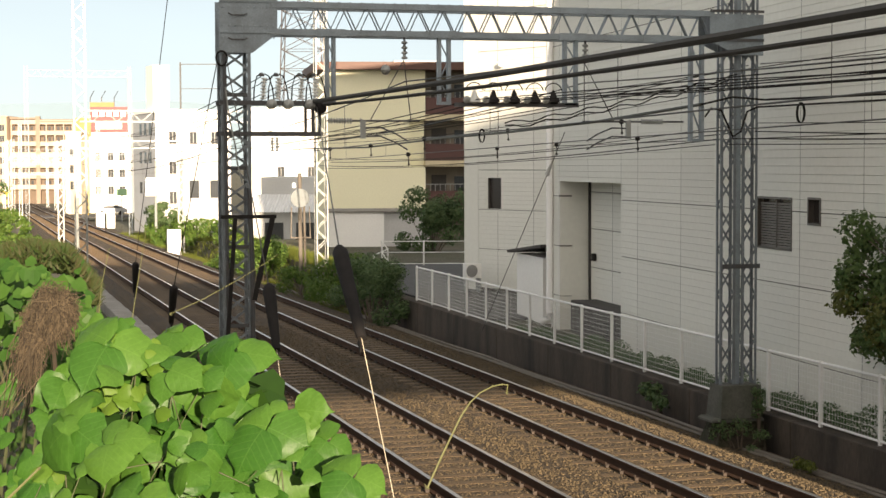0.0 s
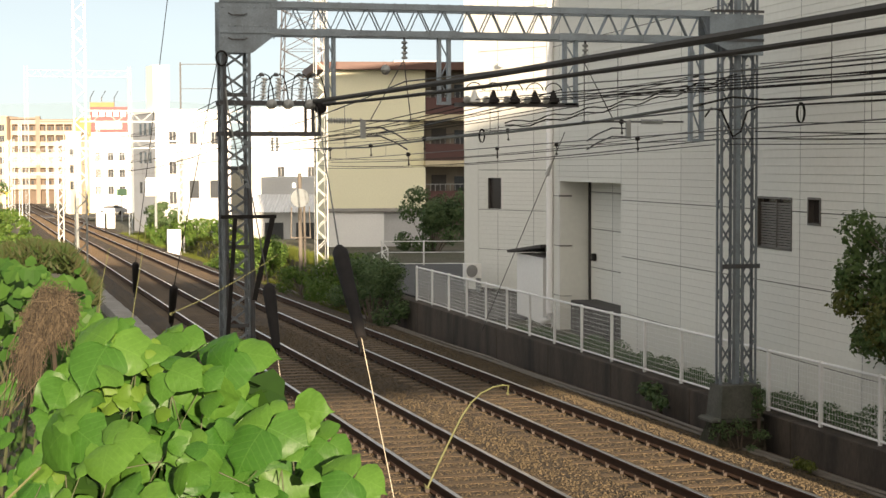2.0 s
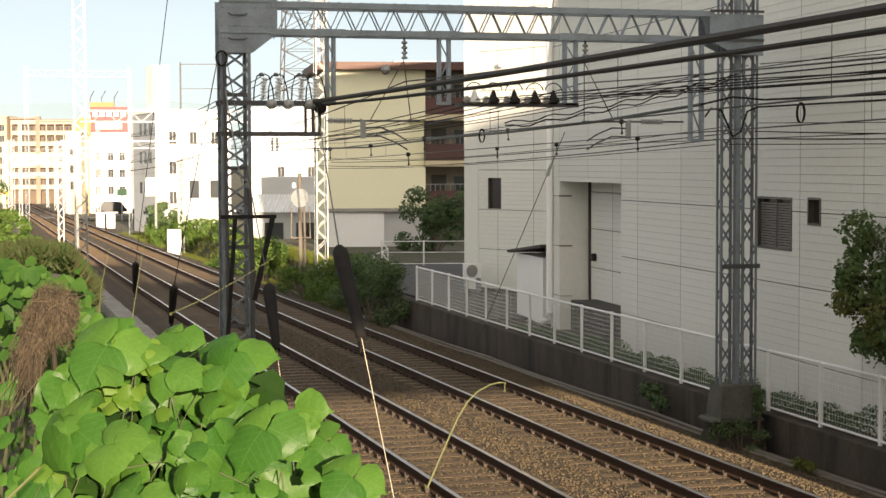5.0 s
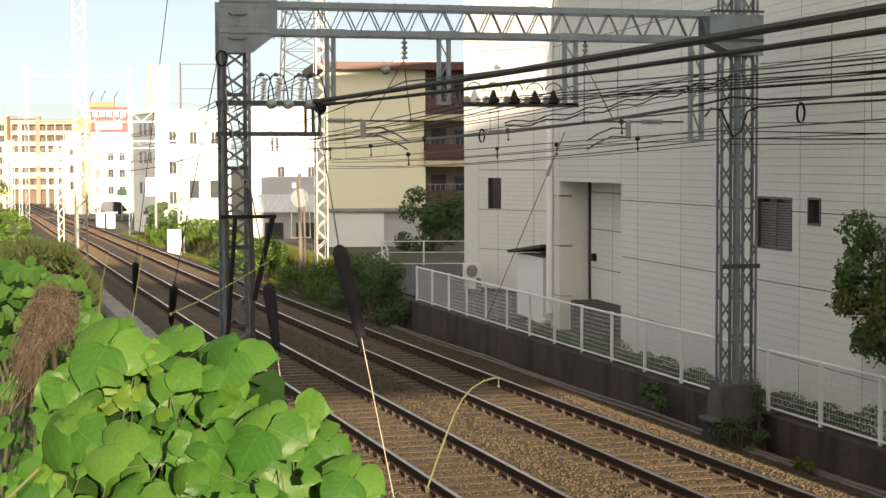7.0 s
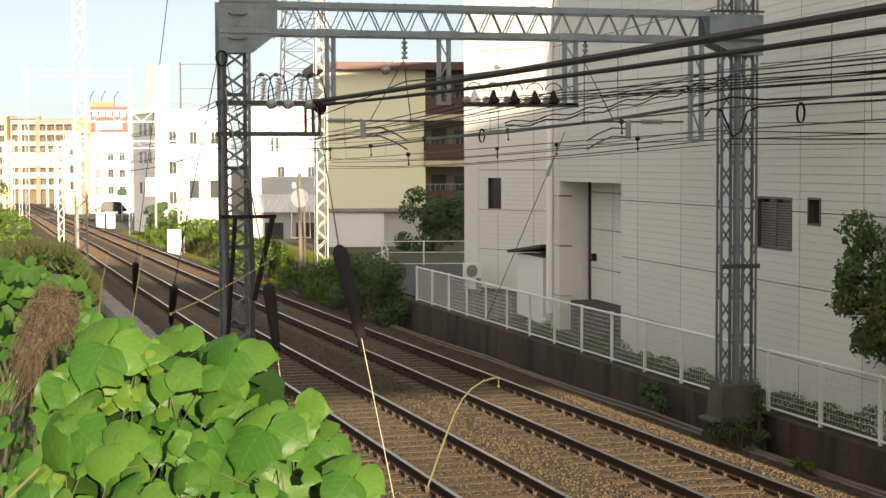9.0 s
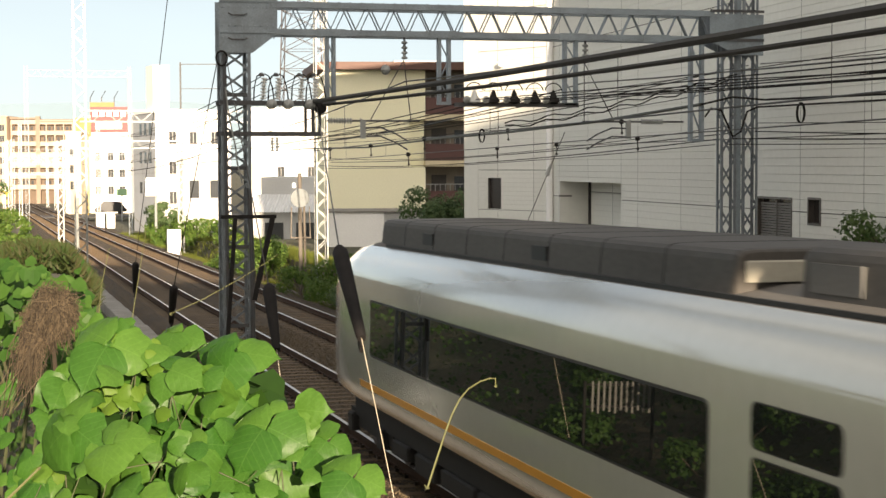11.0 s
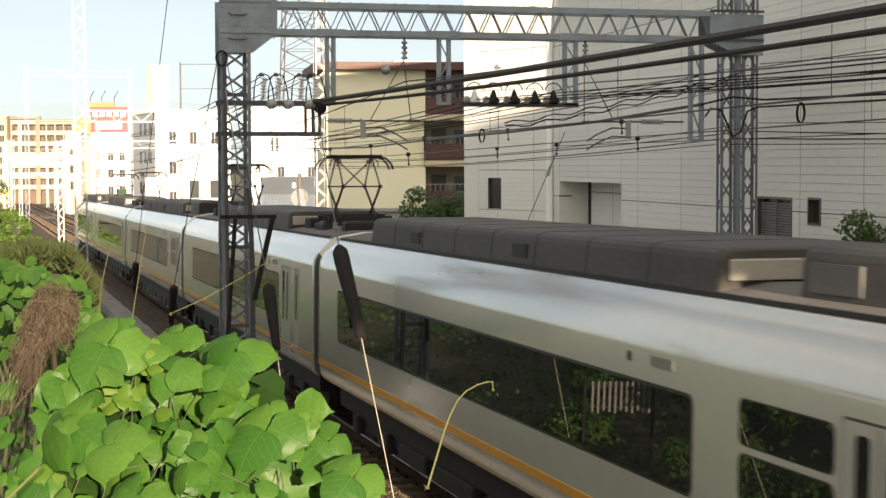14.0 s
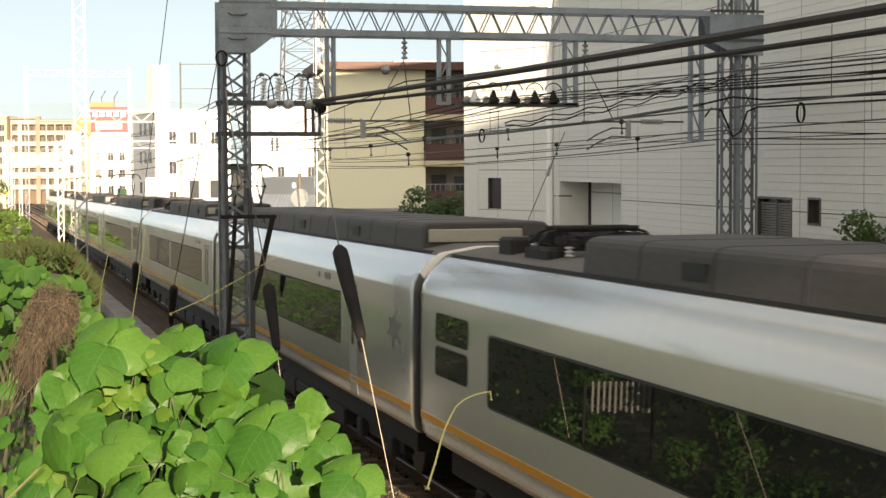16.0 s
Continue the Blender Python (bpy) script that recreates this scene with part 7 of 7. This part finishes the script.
bush("bush", "bright green shrub beside a cabinet", (13.9, 140.0, -2.5), round_clumps(10, 0.9, 8.0, 1.7, 9, 0.7), 4000, 0.2, WEED, 37)
for x, y, h, k in ((2.6, 122.0, 1.3, 61), (2.3, 150.0, 1.8, 62), (1.6, 185.0, 2.2, 63), (3.2, 212.0, 1.8, 64)):
    bush("bush", "yellow-green weeds beside the far track", (x, y, rail_z(y) - 0.75), round_clumps(9, 1.2, 7.0, h, k, 0.7), 1500, 0.25, WEED, k)
bush("tree", "small dark tree before the yellow house balconies", (22.2, 84.0, -0.6), round_clumps(18, 1.5, 1.3, 3.5, 10, 0.75), 6800, 0.16, DARK_LEAF, 38, "tree")
bush("bush", "weeds hanging on the retaining wall", (13.3, 32.0, -0.75), round_clumps(6, 0.1, 0.8, 0.5, 12, 0.2), 500, 0.09, DARK_LEAF, 39)
bush("bush", "yellow-green weed at the wall foot", (12.95, 24.9, -0.85), round_clumps(5, 0.12, 0.35, 0.25, 13, 0.12), 420, 0.06, GRASS, 40)
bush("bush", "far dark trees beside the line", (-2.0, 330.0, -4.5), round_clumps(12, 5, 5, 6, 14, 2.2), 1600, 0.7, DARK_LEAF, 41)
bush("bush", "dark ivy and weeds round a concrete mast footing", (12.95, 27.55, -0.95), round_clumps(10, 0.35, 0.35, 0.62, 17, 0.17), 1500, 0.05, DARK_LEAF, 44)
bush("bush", "dark ivy climbing a mast footing", (13.35, 27.62, -0.32), round_clumps(7, 0.10, 0.08, 0.55, 18, 0.10), 600, 0.045, DARK_LEAF, 45)
fw = Shape()
for _ in range(17000):
    y = 18 + 26 * rb.random()
    hill = max(0.0, 0.30 + 0.55 * noise.noise(Vector((y * 0.75, 2.0, 5.0)))) * float(np.interp(y, [18, 30, 36, 44], [1.0, 1.0, 0.9, 0.25]))
    x = 13.93 + 0.28 * rb.random()
    p = Vector((x, y, -0.22 + hill * 1.1 * rb.random() ** 0.8))
    sz = rb.uniform(0.03, 0.07)
    m = Matrix.Translation(p) @ facing(Vector((rb.uniform(-1.2, 0.2), rb.uniform(-1, 0.4), rb.uniform(0.1, 1))), rb.uniform(-3, 3)) @ Matrix.Diagonal((sz, sz, sz, 1))
    fw.add([m @ Vector(v) for v in ((0, 0, 0), (0.3, 0.4, 0.06), (0, 1.0, -0.1), (-0.3, 0.4, 0.06))], [(0, 1, 2), (0, 2, 3)])
single("fence_weeds", fw, leafy("shaded weed leaf", (0.06, 0.115, 0.045), (0.10, 0.16, 0.07), 0.3, 0.3), "low green weeds growing behind the white fence", "weeds", kind="stuff")
for x, y, h, k in ((14.2, 106.0, 1.3, 81), (14.0, 118.0, 1.5, 82), (14.4, 129.0, 1.6, 83)):
    bush("bush", "bright green weeds beside the track", (x, y, ground_z(x, y)), round_clumps(10, 1.0, 4.0, h, k, 0.6), 2200, 0.18, WEED, k)
# grass strip along the right edge of the line
gr = Shape()
for _ in range(42000):
    y = 60 + 110 * rb.random() ** 1.2
    x = rb.uniform(12.3, 13.5) if y < 66 else rb.uniform(12.0, 15.5)
    h = rb.uniform(0.10, 0.45) * (1.0 if x > 12.6 else 0.5)
    b_ = Vector((x, y, ground_z(x, y) - 0.02))
    tp = b_ + Vector((rb.uniform(-0.15, 0.15), rb.uniform(-0.15, 0.15), h))
    gr.add([b_ + Vector((-0.018, -0.01, 0)), b_ + Vector((0.018, 0.01, 0)), tp], [(0, 1, 2)])
single("lineside_grass", gr, GRASS, "yellow-green grass along the line", "grass", kind="stuff")
# overhanging tree at the fence
tr_ = thing("tree", "dark green leafy tree overhanging the fence", "tree", at=(14.05, 22.0, -0.24))
part("trunk", Shape().tube([(0, 0, -0.1), (0.02, 0.1, 1.2), (-0.02, 0.5, 2.3), (-0.2, 1.2, 3.2)], 0.09, 8, r2=0.03), BARK, tr_, smooth=True)
rt_ = random.Random(51)
lf, lm = Shape(), Shape()
rt2 = random.Random(8)
for k in range(44):
    z = rt2.uniform(1.5, 3.6)
    wide = 1.0 - abs((z - 2.6) / 1.35) ** 2.2
    x, y, r = -0.62 * max(0.25, wide) * rt2.uniform(0.3, 1.15), rt2.uniform(1.0, 2.8), rt2.uniform(0.24, 0.46)
    cl = Shape()
    leaf_cloud(cl, (x, y, z), (r * 0.8, r * 1.2, r * 0.9), 230, 0.085, rt_)
    lf.add(cl.v, cl.f, 1 if z < 2.45 and k % 2 else 0)
    lm.tube([(-0.02, 0.5, 2.3), (x * 0.5, y * 0.6, (2.3 + z) / 2), (x, y, z)], 0.025, 5, r2=0.008)
part("limb", lm, BARK, tr_, kind="stuff")
part("crown", lf, [TREE_LEAF, leafy("yellowing tree leaf", (0.10, 0.125, 0.035), (0.16, 0.165, 0.05), 0.3, 0.3)], tr_)


def more_motions():
    # the long tendril sways in the draught
    base = long_tendril.matrix_basis.copy()
    rows = []
    for t, lean, lift in ((0.0, 0, 0), (2.0, 0.5, 0), (4.0, 0.5, 0), (6.5, -5.2, 0), (9.0, -5.2, 0), (10.6, -6, 0), (11.2, -9, 12), (11.5, -11.7, 25),
                          (12.0, -14.7, 0), (12.5, -9.3, 0), (13.0, -6, 0), (13.6, -7, 4), (14.1, -10, 15), (14.5, -13, 25), (15.0, -9.7, 0), (15.5, -7.5, 0), (16.0, -12, 25)):
        rows.append((t, base @ Matrix.Rotation(radians(lean), 4, FWD) @ Matrix.Rotation(radians(-lift), 4, RGT)))
    walk(long_tendril, rows)
    zr = rail_z(240) - 0.02
    for car, y, turn, keys in (
            (car_dark, 237.5, 0, ((0.0, -40), (2.2, 1.0), (2.6, 4.5), (3.1, 7.1), (3.6, 8.6), (4.2, 13), (6.0, 34), (16.0, 70))),
            (car_white, 240.0, 180, ((0.0, 60), (2.8, 19), (3.3, 12.6), (3.6, 11.2), (3.8, 9.8), (4.1, 3), (6.0, -30), (16.0, -70))),
            (car_grey, 242.6, 0, ((0.0, 17.3), (3.0, 17.3), (3.6, 17.3), (4.1, 24), (6.0, 45), (16.0, 80))),
            (car_black, 246.0, 180, ((0.0, 60), (3.4, 28), (4.0, 18.4), (4.2, 17.7), (6.0, 17.5), (16.0, 17.5)))):
        walk(car, [(t, pose(x, y, zr, rz=turn)) for t, x in keys])

motions()
